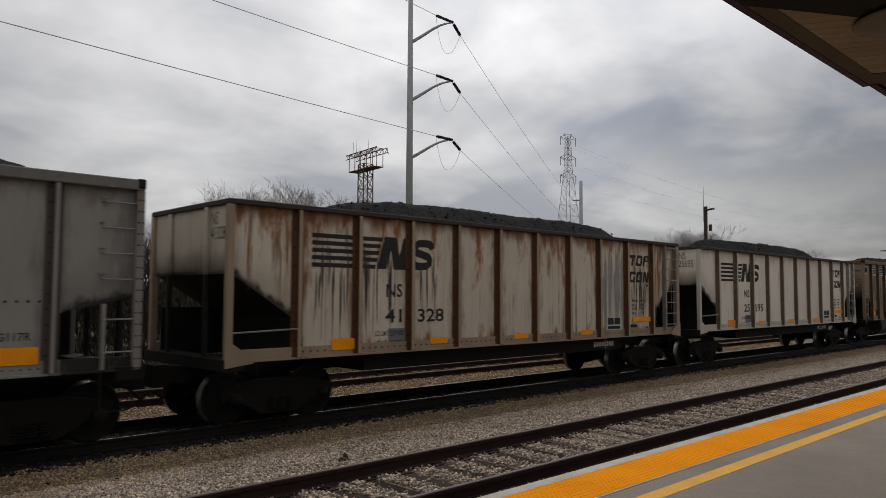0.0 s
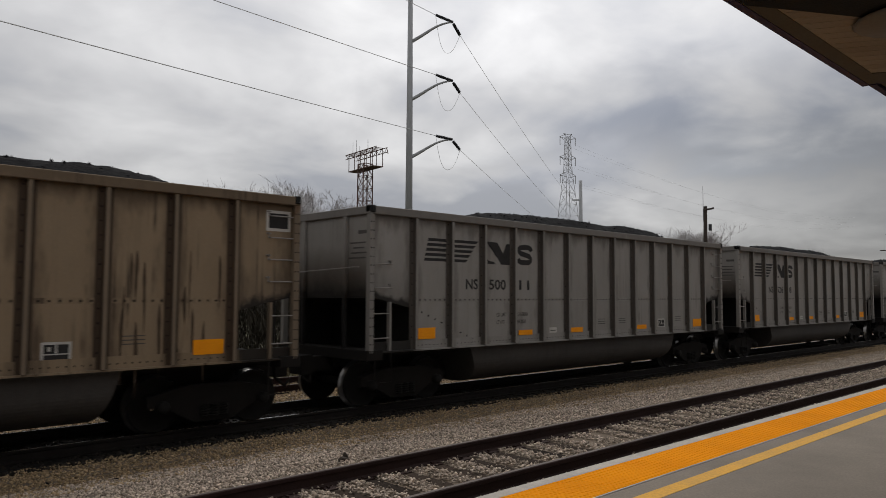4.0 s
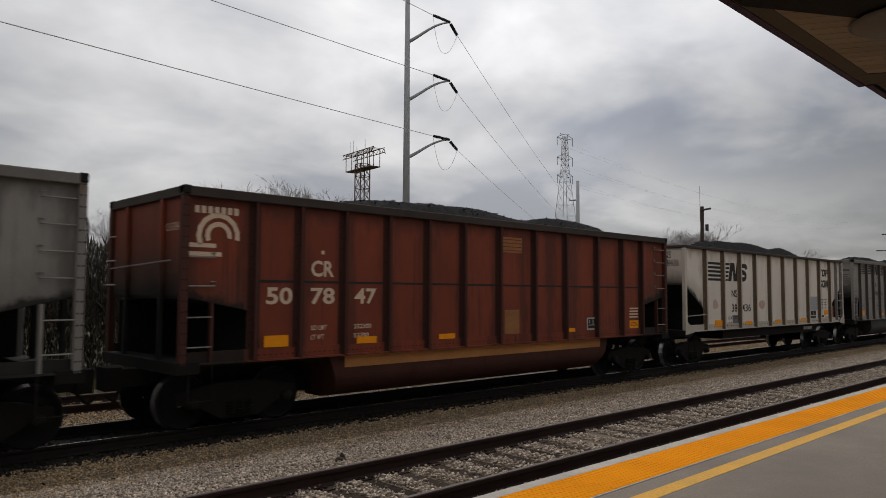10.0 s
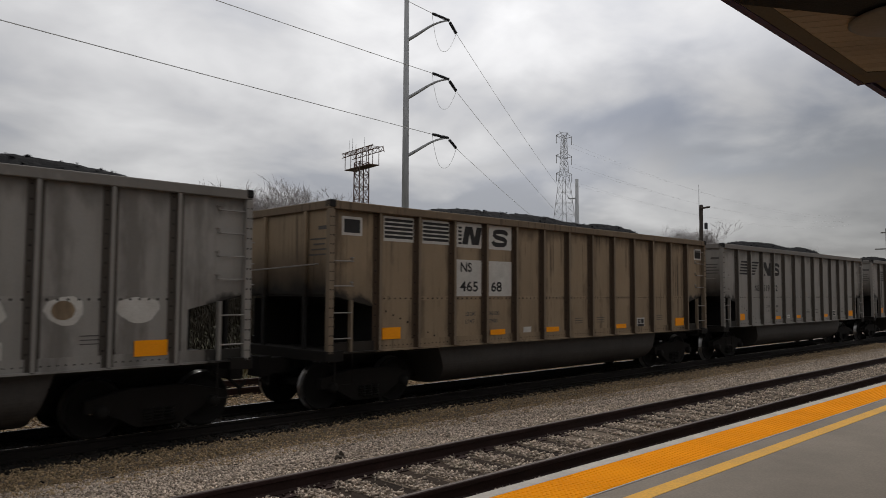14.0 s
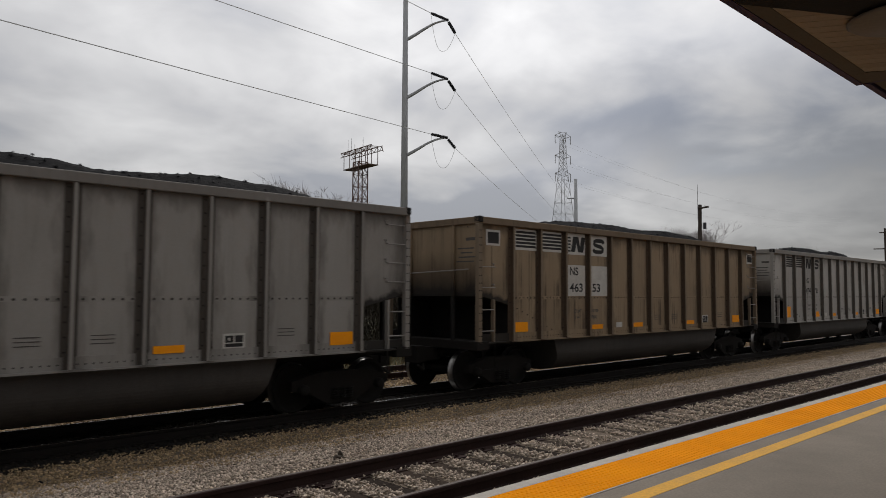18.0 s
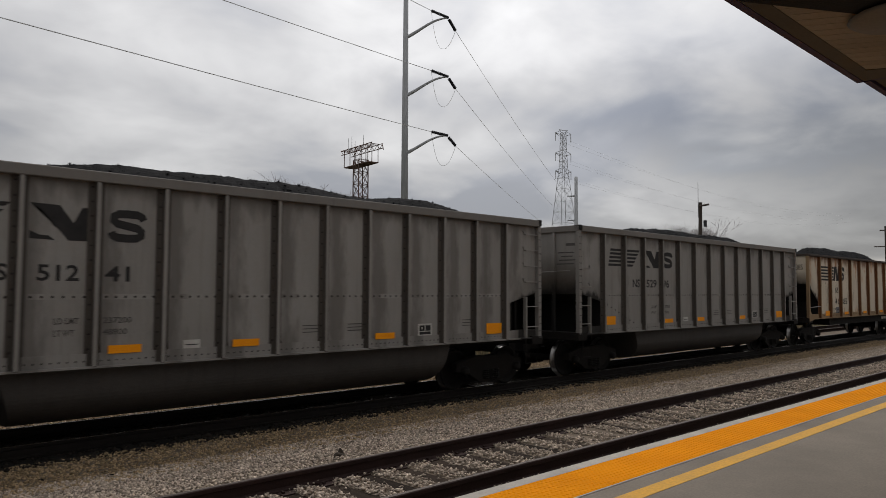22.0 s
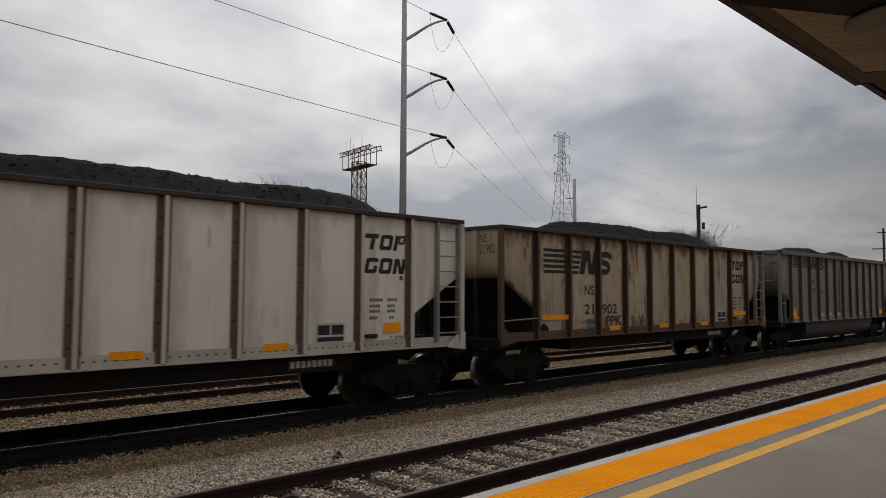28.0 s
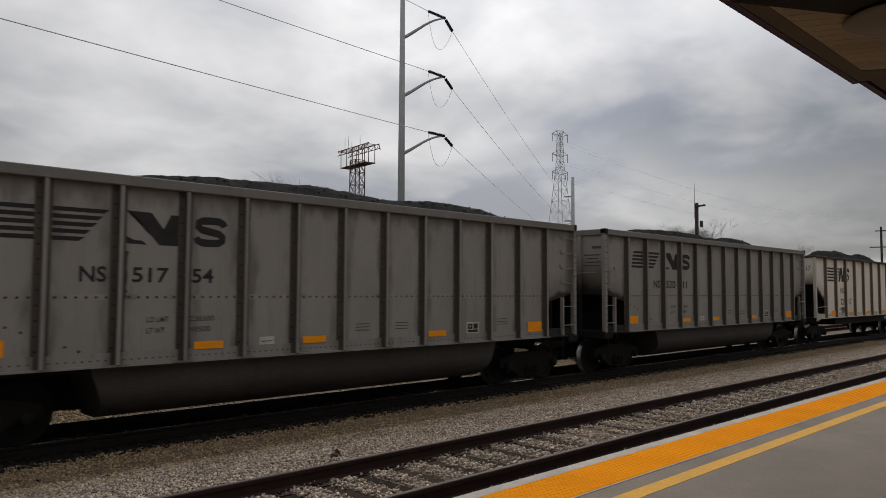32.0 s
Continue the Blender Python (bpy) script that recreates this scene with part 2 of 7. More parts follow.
M = {}
M["stone"] = material("ballast_stone", (0.53, 0.44, 0.36), 0.95, dark=(0.29, 0.23, 0.178), scale=1.2, amount=0.7, fine=25, island=0.60, bump=0.3)
M["stone_brown"] = material("brown_ballast_stone", (0.42, 0.305, 0.18), 0.95, dark=(0.23, 0.158, 0.088), scale=1.2, amount=0.6, fine=25, island=0.45, bump=0.3)
# near-black stone: coal dust, with the train's shade put into the colour
M["stone_dark"] = material("coal_dusted_shaded_ballast", (0.034, 0.027, 0.021), 0.95, dark=(0.012, 0.0095, 0.0075), scale=1.5, amount=0.6, fine=25, island=0.5, bump=0.3)
M["ballast"] = material("ballast_bed", (0.21, 0.163, 0.12), 0.95, dark=(0.105, 0.079, 0.057), scale=4, amount=0.7, fine=22, fine_amount=0.6, bump=1.0, bump_scale=22)
# bed tone for coal dust and the painted shade under the cars
M["ballast_dark"] = material("coal_dusted_shaded_bed", (0.014, 0.012, 0.010), 0.95, dark=(0.006, 0.005, 0.005), scale=4, amount=0.7, fine=22, fine_amount=0.5, bump=1.0, bump_scale=22)
M["grass"] = material("winter_grass", (0.085, 0.08, 0.035), 0.95, dark=(0.045, 0.04, 0.02), scale=0.6, amount=0.8, fine=9, fine_amount=0.5, bump=1.0, bump_scale=8)
M["rail"] = material("rusty_rail_steel", (0.040, 0.020, 0.017), 0.85, 0.1, dark=(0.017, 0.010, 0.009), scale=5, stretch=(0.3, 1, 1), fine=70, bump=0.3)
M["rail_top"] = material("worn_rail_head", (0.085, 0.066, 0.058), 0.55, 0.5, dark=(0.05, 0.036, 0.03), scale=4, stretch=(0.15, 1, 1), fine=60, bump=0.05)
# darker copies of tie and rail that carry the train's shade in colour
M["tie_dark"] = material("coal_shaded_timber", (0.014, 0.012, 0.010), 0.95, dark=(0.007, 0.006, 0.005), scale=4, fine=40, bump=0.5, pieces=0.3)
M["rail_dark"] = material("coal_shaded_rail", (0.016, 0.012, 0.010), 0.8, 0.1, dark=(0.008, 0.006, 0.005), scale=5, fine=60, bump=0.3)
# grime tone, also the colour of the painted shadow beside the posts
M["grime"] = material("rusty_grime_and_shade", (0.036, 0.026, 0.019), 0.9, dark=(0.014, 0.010, 0.008), scale=3, amount=0.8, fine=30, bump=0.1)
M["tie"] = material("creosoted_timber", (0.045, 0.032, 0.024), 0.95, dark=(0.02, 0.0145, 0.011), scale=4, stretch=(6, 0.5, 1), amount=0.7, fine=50, bump=0.6, bump_scale=30, pieces=0.35, spec=0.1)
M["concrete"] = material("platform_concrete", (0.255, 0.217, 0.176), 0.85, dark=(0.16, 0.134, 0.108), scale=0.8, amount=0.75, fine=35, fine_amount=0.3, bump=0.1, bump_scale=60, rust=(0.175, 0.155, 0.135), rust_at=0.58, rust_scale=0.55)
M["edge"] = material("pale_edge_concrete", (0.52, 0.475, 0.42), 0.85, dark=(0.30, 0.285, 0.265), scale=3, amount=0.6, fine=45, bump=0.15)
M["tactile"] = material("yellow_tactile_panel", (0.92, 0.325, 0.0), 0.85, dark=(0.74, 0.225, 0.0), scale=1.6, amount=0.5, fine=40, fine_amount=0.18, bump=0.05, pieces=0.06, rust=(0.45, 0.17, 0.02), rust_at=0.70, rust_scale=2.2, spec=0.06)
M["line"] = material("worn_yellow_paint", (0.82, 0.42, 0.04), 0.8, dark=(0.50, 0.31, 0.10), scale=2.0, amount=0.6, fine=30, fine_amount=0.35, bump=0.1)
M["black"] = material("near_black_steel", (0.016, 0.015, 0.014), 0.8, 0.1, dark=(0.007, 0.006, 0.006), scale=3, fine=40, bump=0.3)
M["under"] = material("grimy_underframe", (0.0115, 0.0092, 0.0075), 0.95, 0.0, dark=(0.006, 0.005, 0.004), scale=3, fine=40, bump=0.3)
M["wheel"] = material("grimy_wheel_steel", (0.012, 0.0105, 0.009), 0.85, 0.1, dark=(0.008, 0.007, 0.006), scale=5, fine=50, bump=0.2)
M["tread"] = material("bright_wheel_tread", (0.35, 0.34, 0.33), 0.32, 0.9, dark=(0.18, 0.17, 0.165), scale=9, fine=50, bump=0.05)
M["coal"] = material("black_coal", (0.018, 0.018, 0.0195), 0.85, dark=(0.007, 0.007, 0.008), scale=5, fine=30, fine_amount=0.5, bump=1.0, bump_scale=16, spec=0.05)
M["galv"] = material("galvanised_steel", (0.46, 0.47, 0.48), 0.6, 0.2, dark=(0.34, 0.35, 0.36), scale=0.7, fine=20, bump=0.05)
M["lattice"] = material("dull_lattice_steel", (0.40, 0.40, 0.405), 0.7, 0.1, dark=(0.32, 0.32, 0.325), scale=0.5, fine=9, bump=0.0)
M["lattice_rust"] = material("rusty_lattice_steel", (0.19, 0.125, 0.105), 0.75, 0.1, dark=(0.08, 0.055, 0.05), scale=0.5, fine=9, bump=0.0)
M["insulator"] = material("grey_insulator", (0.05, 0.05, 0.055), 0.5, dark=(0.03, 0.03, 0.033), scale=3, fine=20, bump=0.0)
M["wire"] = material("aluminium_wire", (0.88, 0.88, 0.88), 0.6, 0.0, scale=1, fine=5, bump=0.0)
M["wood_pole"] = material("weathered_pole_timber", (0.075, 0.06, 0.05), 0.9, dark=(0.04, 0.03, 0.026), scale=3, stretch=(4, 4, 0.3), fine=30, bump=0.4)
M["bark"] = material("grey_bare_bark", (0.13, 0.115, 0.105), 0.95, dark=(0.07, 0.06, 0.055), scale=2, fine=20, bump=0.2)
M["twig"] = material("pale_bare_twigs", (0.30, 0.27, 0.265), 0.95, dark=(0.21, 0.187, 0.183), scale=1, fine=10, bump=0.0, island=0.3)
M["thicket"] = material("dark_thicket_leaf", (0.062, 0.053, 0.040), 0.95, dark=(0.034, 0.029, 0.021), scale=1, fine=10, bump=0.0, island=0.22)
M["straw"] = material("dry_straw_grass", (0.26, 0.19, 0.10), 0.95, dark=(0.15, 0.105, 0.055), scale=1, fine=10, bump=0.0, island=0.4)
M["fascia"] = material("dark_canopy_fascia", (0.060, 0.038, 0.090), 0.6, dark=(0.036, 0.022, 0.05), scale=2, fine=30, bump=0.05)
M["soffit"] = material("stained_soffit_board", (0.34, 0.282, 0.205), 0.7, dark=(0.24, 0.195, 0.138), scale=2, stretch=(1.5, 1.5, 1), fine=40, bump=0.1, pieces=0.12)
M["canopy_trim"] = material("olive_brown_trim_board", (0.105, 0.088, 0.062), 0.7, dark=(0.07, 0.058, 0.042), scale=2, fine=30, bump=0.05)
M["polished"] = material("polished_rail_head", (0.62, 0.61, 0.60), 0.25, 0.9, dark=(0.45, 0.44, 0.43), scale=4, stretch=(0.15, 1, 1), fine=60, bump=0.02)
M["rust"] = material("orange_brown_rust", (0.27, 0.095, 0.030), 0.9, dark=(0.15, 0.055, 0.022), scale=4, amount=0.8, fine=40, fine_amount=0.4, bump=0.3)
M["primer"] = material("dull_orange_primer", (0.42, 0.19, 0.07), 0.85, dark=(0.22, 0.10, 0.04), scale=2, amount=0.8, fine=30, fine_amount=0.3, bump=0.05)
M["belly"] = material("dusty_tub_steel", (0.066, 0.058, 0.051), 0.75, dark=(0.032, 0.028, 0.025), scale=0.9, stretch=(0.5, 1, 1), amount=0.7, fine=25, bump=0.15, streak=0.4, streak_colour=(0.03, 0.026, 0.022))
M["restencil"] = material("grey_restencil_paint", (0.20, 0.20, 0.21), 0.8, dark=(0.13, 0.13, 0.135), scale=4, amount=0.6, fine=30, bump=0.0)
M["sprayed"] = material("dark_red_spray_paint", (0.13, 0.025, 0.022), 0.8, dark=(0.07, 0.02, 0.018), scale=5, fine=30, bump=0.0)
M["blotch"] = material("faint_rosy_stain", (0.58, 0.43, 0.35), 0.75, dark=(0.50, 0.35, 0.27), scale=3, amount=0.8, fine=30, fine_amount=0.1, bump=0.0)
M["rust_run"] = material("dried_rust_run", (0.27, 0.12, 0.05), 0.85, dark=(0.40, 0.24, 0.13), scale=3, amount=0.7, fine=30, bump=0.0)
M["black_run"] = material("dried_black_run", (0.05, 0.042, 0.034), 0.85, dark=(0.09, 0.075, 0.06), scale=3, amount=0.7, fine=30, bump=0.0)
M["brown_run"] = material("dried_brown_run", (0.06, 0.040, 0.026), 0.85, dark=(0.10, 0.07, 0.045), scale=3, amount=0.7, fine=30, bump=0.0)
M["grey_run"] = material("dried_grey_run", (0.27, 0.265, 0.26), 0.8, dark=(0.38, 0.36, 0.33), scale=3, amount=0.7, fine=30, bump=0.0)
M["lump"] = material("dusty_coal_lump", (0.075, 0.060, 0.047), 0.95, dark=(0.04, 0.032, 0.025), scale=9, fine=40, bump=0.4)
M["ochre"] = material("worn_ochre_band", (0.60, 0.27, 0.085), 0.8, dark=(0.34, 0.14, 0.05), scale=1.2, stretch=(0.5, 1, 1), amount=0.7, fine=30, fine_amount=0.3, bump=0.05)
M["cream_ink"] = material("warm_white_lettering", (0.74, 0.58, 0.43), 0.8, dark=(0.55, 0.40, 0.28), scale=4, amount=0.5, fine=40, bump=0.0)
M["faded_panel"] = material("faded_tan_panel", (0.26, 0.205, 0.155), 0.85, dark=(0.085, 0.065, 0.05), scale=2.5, stretch=(4, 4, 0.4), amount=0.95, fine=30, bump=0.0)
M["pink"] = material("faded_pink_paint", (0.50, 0.13, 0.11), 0.8, dark=(0.36, 0.09, 0.075), scale=5, fine=30, bump=0.0)
M["chord"] = material("sooty_top_chord", (0.060, 0.046, 0.038), 0.85, dark=(0.03, 0.024, 0.02), scale=2, amount=0.7, fine=30, bump=0.2, rust=(0.11, 0.05, 0.028), rust_at=0.62)
M["lamp_shade"] = material("grey_enamel_shade", (0.20, 0.18, 0.15), 0.55, dark=(0.16, 0.145, 0.12), scale=2, fine=30, bump=0.0)
M["ink"] = material("faded_black_lettering", (0.020, 0.019, 0.019), 0.8, dark=(0.045, 0.042, 0.04), scale=4, amount=0.5, fine=40, bump=0.0)
M["ink_faint"] = material("dusty_grey_lettering", (0.075, 0.07, 0.066), 0.85, dark=(0.12, 0.11, 0.1), scale=6, amount=0.6, fine=40, bump=0.0)
M["white_ink"] = material("faded_white_lettering", (0.56, 0.54, 0.50), 0.8, dark=(0.36, 0.33, 0.30), scale=4, amount=0.5, fine=40, bump=0.0)
M["yellow"] = material("amber_reflector", (1.0, 0.36, 0.0), 0.7, dark=(0.88, 0.28, 0.0), scale=5, amount=0.5, fine=40, bump=0.0)
M["bare_steel"] = material("dull_grab_iron_steel", (0.30, 0.28, 0.26), 0.55, 0.3, dark=(0.16, 0.14, 0.13), scale=6, fine=40, bump=0.1)
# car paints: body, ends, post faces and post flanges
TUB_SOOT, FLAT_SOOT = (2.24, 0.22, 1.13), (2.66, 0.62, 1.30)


def car_paint(name, base, dark, kind, grime, grime_shade_gain, streak, streak_tone, soot_gain, **more):
    """The paint of one scheme: weathered sides, and ends blackened from below."""
    bays = (1.22, 1.034, 3.83) if kind == "tub" else (1.40, 1.335, 3.77)
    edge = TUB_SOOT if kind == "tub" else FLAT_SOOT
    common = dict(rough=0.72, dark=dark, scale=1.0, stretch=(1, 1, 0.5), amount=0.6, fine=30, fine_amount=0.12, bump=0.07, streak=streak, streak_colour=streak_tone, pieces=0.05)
    side = material(name, base, posts=(*bays, grime, grime_shade_gain), soot=(14.9, soot_gain, *edge), **common, **more)
    tall = (3.25, 2.62, 2.30) if kind == "tub" else (3.1, 2.70, 2.58)
    more.pop("blister", None)
    end = material(name + "_end", tuple(c * 0.9 for c in base), low=tall, **common, **more)
    return side, end


PAINT, PAINT_END = {}, {}
for key, made in (
    ("grey", car_paint("weathered_grey_paint", (0.298, 0.281, 0.260), (0.22, 0.205, 0.186), "tub", (0.062, 0.052, 0.043), 0.50, 0.26, (0.11, 0.10, 0.09), 0.93, drips=((0.07, 0.06, 0.05), 0.45, 0.58))),
    ("light_grey", car_paint("pale_grey_paint", (0.40, 0.382, 0.355), (0.30, 0.282, 0.255), "tub", (0.075, 0.064, 0.052), 0.50, 0.24, (0.13, 0.115, 0.10), 0.93, drips=((0.07, 0.06, 0.05), 0.55, 0.55))),
    ("dark_grey", car_paint("sooty_grey_paint", (0.225, 0.210, 0.190), (0.155, 0.142, 0.126), "tub", (0.06, 0.05, 0.042), 0.55, 0.38, (0.07, 0.062, 0.055), 0.93, drips=((0.04, 0.034, 0.028), 0.6, 0.50))),
    ("tan", car_paint("brown_dusted_paint", (0.300, 0.222, 0.142), (0.20, 0.145, 0.09), "tub", (0.055, 0.036, 0.023), 0.60, 0.26, (0.085, 0.06, 0.042), 0.93, drips=((0.05, 0.034, 0.022), 0.75, 0.47))),
    ("white", car_paint("dirty_white_paint", (0.77, 0.715, 0.63), (0.62, 0.56, 0.475), "flat", (0.30, 0.235, 0.17), 0.38, 0.16, (0.24, 0.20, 0.16), 0.93, drips=((0.12, 0.10, 0.08), 0.5, 0.60))),
    ("rusty", car_paint("rust_streaked_white_paint", (0.62, 0.555, 0.455), (0.48, 0.41, 0.31), "flat", (0.16, 0.07, 0.03), 0.75, 0.22, (0.16, 0.125, 0.09), 0.93, drips=((0.055, 0.042, 0.032), 0.8, 0.50), blister=((0.30, 0.105, 0.034), 0.54))),
    ("soiled", car_paint("rust_soiled_cream_paint", (0.66, 0.59, 0.475), (0.47, 0.395, 0.295), "flat", (0.15, 0.058, 0.022), 0.80, 0.14, (0.20, 0.15, 0.10), 0.93, drips=((0.16, 0.09, 0.05), 0.5, 0.58), blister=((0.42, 0.17, 0.05), 0.575))),
    ("stained", car_paint("brown_stained_cream_paint", (0.45, 0.365, 0.265), (0.33, 0.245, 0.16), "flat", (0.085, 0.045, 0.022), 0.88, 0.35, (0.12, 0.08, 0.05), 0.93, drips=((0.06, 0.04, 0.026), 0.7, 0.52), blister=((0.22, 0.10, 0.04), 0.54))),
    ("red", car_paint("faded_oxide_red_paint", (0.235, 0.050, 0.022), (0.115, 0.028, 0.016), "tub", (0.05, 0.02, 0.014), 0.55, 0.40, (0.045, 0.02, 0.015), 0.93, drips=((0.03, 0.014, 0.01), 0.6, 0.52))),
    ("brown", car_paint("dark_brown_paint", (0.070, 0.050, 0.040), (0.042, 0.030, 0.024), "tub", (0.03, 0.023, 0.019), 0.5, 0.3, (0.10, 0.08, 0.06), 0.85, drips=((0.13, 0.11, 0.09), 0.5, 0.55))),
):
    PAINT[key], PAINT_END[key] = made
# faces pale, webs and flanges dark: grime plus side shading set in the tone
POST, FLANGE = {}, {}
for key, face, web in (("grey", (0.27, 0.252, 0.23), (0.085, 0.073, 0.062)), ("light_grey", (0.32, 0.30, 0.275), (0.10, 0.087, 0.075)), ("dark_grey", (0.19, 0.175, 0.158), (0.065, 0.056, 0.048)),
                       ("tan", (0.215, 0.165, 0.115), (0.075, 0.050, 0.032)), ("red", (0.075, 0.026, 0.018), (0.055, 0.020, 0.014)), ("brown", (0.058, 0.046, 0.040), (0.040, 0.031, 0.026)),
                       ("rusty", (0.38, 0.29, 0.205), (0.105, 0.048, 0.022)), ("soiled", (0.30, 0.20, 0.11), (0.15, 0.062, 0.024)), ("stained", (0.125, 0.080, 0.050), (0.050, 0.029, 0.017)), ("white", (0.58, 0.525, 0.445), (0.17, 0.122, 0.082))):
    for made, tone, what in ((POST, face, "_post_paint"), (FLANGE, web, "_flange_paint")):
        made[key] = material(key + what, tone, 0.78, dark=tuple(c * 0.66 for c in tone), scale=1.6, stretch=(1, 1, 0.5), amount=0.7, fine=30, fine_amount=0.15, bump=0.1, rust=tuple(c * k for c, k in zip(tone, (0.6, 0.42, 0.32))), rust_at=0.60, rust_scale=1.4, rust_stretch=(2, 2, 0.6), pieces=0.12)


# ---- mesh tools ----
def box(bm, x0, x1, y0, y1, z0, z1):
    v = [bm.verts.new((x, y, z)) for x in (x0, x1) for y in (y0, y1) for z in (z0, z1)]
    for q in ((0, 1, 3, 2), (4, 6, 7, 5), (0, 4, 5, 1), (2, 3, 7, 6), (0, 2, 6, 4), (1, 5, 7, 3)):
        bm.faces.new([v[i] for i in q])
    return bm


def boxes(*dims):
    bm = bmesh.new()
    for d in dims:
        box(bm, *d)
    return bm


def soft_box(x0, x1, y0, y1, z0, z1, r=0.008):
    bm = boxes((x0, x1, y0, y1, z0, z1))
    bmesh.ops.bevel(bm, geom=bm.edges[:], offset=r, segments=1, affect="EDGES")
    return bm


def prism_y(bm, pts, y0, y1):
    """An outline of (x, z) points, drawn out from y0 to y1."""
    a = [bm.verts.new((x, y0, z)) for x, z in pts]
    b = [bm.verts.new((x, y1, z)) for x, z in pts]
    k = len(pts)
    bm.faces.new(a)
    bm.faces.new(b[::-1])
    for i in range(k):
        bm.faces.new((a[i], b[i], b[(i + 1) % k], a[(i + 1) % k]))
    return bm


def prism_x(bm, pts, x0, x1):
    a = [bm.verts.new((x0, y, z)) for y, z in pts]
    b = [bm.verts.new((x1, y, z)) for y, z in pts]
    k = len(pts)
    bm.faces.new(a)
    bm.faces.new(b[::-1])
    for i in range(k):
        bm.faces.new((a[i], b[i], b[(i + 1) % k], a[(i + 1) % k]))
    return bm


def prism_zs(pts, z0, z1):
    bm = bmesh.new()
    a = [bm.verts.new((x, y, z0)) for x, y in pts]
    b = [bm.verts.new((x, y, z1)) for x, y in pts]
    k = len(pts)
    bm.faces.new(a)
    bm.faces.new(b[::-1])
    for i in range(k):
        bm.faces.new((a[i], b[i], b[(i + 1) % k], a[(i + 1) % k]))
    return bm


def rod(bm, p, q, r, r2=None, n=6, caps=True):
    p, q = Vector(p), Vector(q)
    r2 = r if r2 is None else r2
    d = (q - p).normalized()
    u = d.cross(Vector((0, 0, 1)) if abs(d.z) < 0.9 else Vector((1, 0, 0))).normalized()
    w = d.cross(u)
    ring = []
    for c, rad in ((p, r), (q, r2)):
        ring.append([bm.verts.new(c + rad * (math.cos(a) * u + math.sin(a) * w)) for a in (2 * math.pi * i / n for i in range(n))])
    for i in range(n):
        bm.faces.new((ring[0][i], ring[0][(i + 1) % n], ring[1][(i + 1) % n], ring[1][i]))
    if caps:
        bm.faces.new(ring[0][::-1])
        bm.faces.new(ring[1])
    return bm


def tube(bm, pts, r, n=6, r2=None):
    """One round bar bent through the points."""
    pts = [Vector(q) for q in pts]
    rings = []
    for i, c in enumerate(pts):
        d = (pts[min(i + 1, len(pts) - 1)] - pts[max(i - 1, 0)]).normalized()
        u = d.cross(Vector((0.13, 0.21, 1)) if abs(d.z) < 0.9 else Vector((1, 0.2, 0))).normalized()
        w = d.cross(u)
        rad = r if r2 is None else r + (r2 - r) * i / (len(pts) - 1)
        rings.append([bm.verts.new(c + rad * (math.cos(a) * u + math.sin(a) * w)) for a in (2 * math.pi * k / n for k in range(n))])
    for a, b in zip(rings, rings[1:]):
        for i in range(n):
            bm.faces.new((a[i], a[(i + 1) % n], b[(i + 1) % n], b[i]))
    bm.faces.new(rings[0][::-1])
    bm.faces.new(rings[-1])
    return bm


def lathe_y(bm, profile, n=24, centre=(0, 0)):
    """Turn (radius, y) points round the y axis."""
    rings = []
    for r, y in profile:
        rings.append([bm.verts.new((centre[0] + r * math.cos(2 * math.pi * i / n), y, centre[1] + r * math.sin(2 * math.pi * i / n))) for i in range(n)])
    for a, b in zip(rings, rings[1:]):
        for i in range(n):
            bm.faces.new((a[i], a[(i + 1) % n], b[(i + 1) % n], b[i]))
    return bm


def finish(name, bm, smooth=False):
    bmesh.ops.recalc_face_normals(bm, faces=bm.faces[:])
    me = bpy.data.meshes.new(name)
    bm.to_mesh(me)
    bm.free()
    if smooth:
        me.shade_smooth()
    return me


def part(name, bm, mat, parent, label="", smooth=False, kind=""):
    """Link a bmesh, or a mesh that other parts share, as one mesh object under its parent."""
    me = bm if isinstance(bm, bpy.types.Mesh) else finish(name, bm, smooth)
    ob = new(name, me)
    if not me.materials:
        me.materials.append(mat)
    elif me.materials[0] != mat:
        ob.material_slots[0].link = "OBJECT"
        ob.material_slots[0].material = mat
    if parent:
        ob.parent = parent
    return tagged(ob, label, kind=kind)


def empty(name, label, category, group="", m=None):
    ob = new(name)
    ob.empty_display_size = 0.3
    if m is not None:
        ob.matrix_basis = m
    return tagged(ob, label, category, group)


def bulk(name, verts, faces_per, mat, kind="stuff", label=""):
    """A mesh of many small pieces from arrays: verts (n, k, 3), the triangles of one piece."""
    n, k, _ = verts.shape
    f = (np.asarray(faces_per)[None] + (np.arange(n) * k)[:, None, None]).reshape(-1, 3)
    me = bpy.data.meshes.new(name)
    me.vertices.add(n * k)
    me.vertices.foreach_set("co", verts.reshape(-1).astype(np.float32))
    me.loops.add(f.size)
    me.loops.foreach_set("vertex_index", f.reshape(-1).astype(np.int32))
    me.polygons.add(len(f))
    me.polygons.foreach_set("loop_start", np.arange(0, f.size, 3, dtype=np.int32))
    me.update(calc_edges=True)
    me.materials.append(mat)
    ob = new(name, me)
    return tagged(ob, label, kind=kind)


# ---- ground, tracks, platform ----
NEAR_Y, FAR_Y, THIRD_Y = 6.33, 12.67, 16.72
NEAR_Z, DECK = 0.25, 0.43


def ground_height(y):
    return float(np.interp(y, [4.4, 5.0, 7.8, 10.2, 18.2, 20.5, 30, 60], [-0.12, 0.06, 0.06, -0.20, -0.20, -0.45, -0.3, 0.0]))


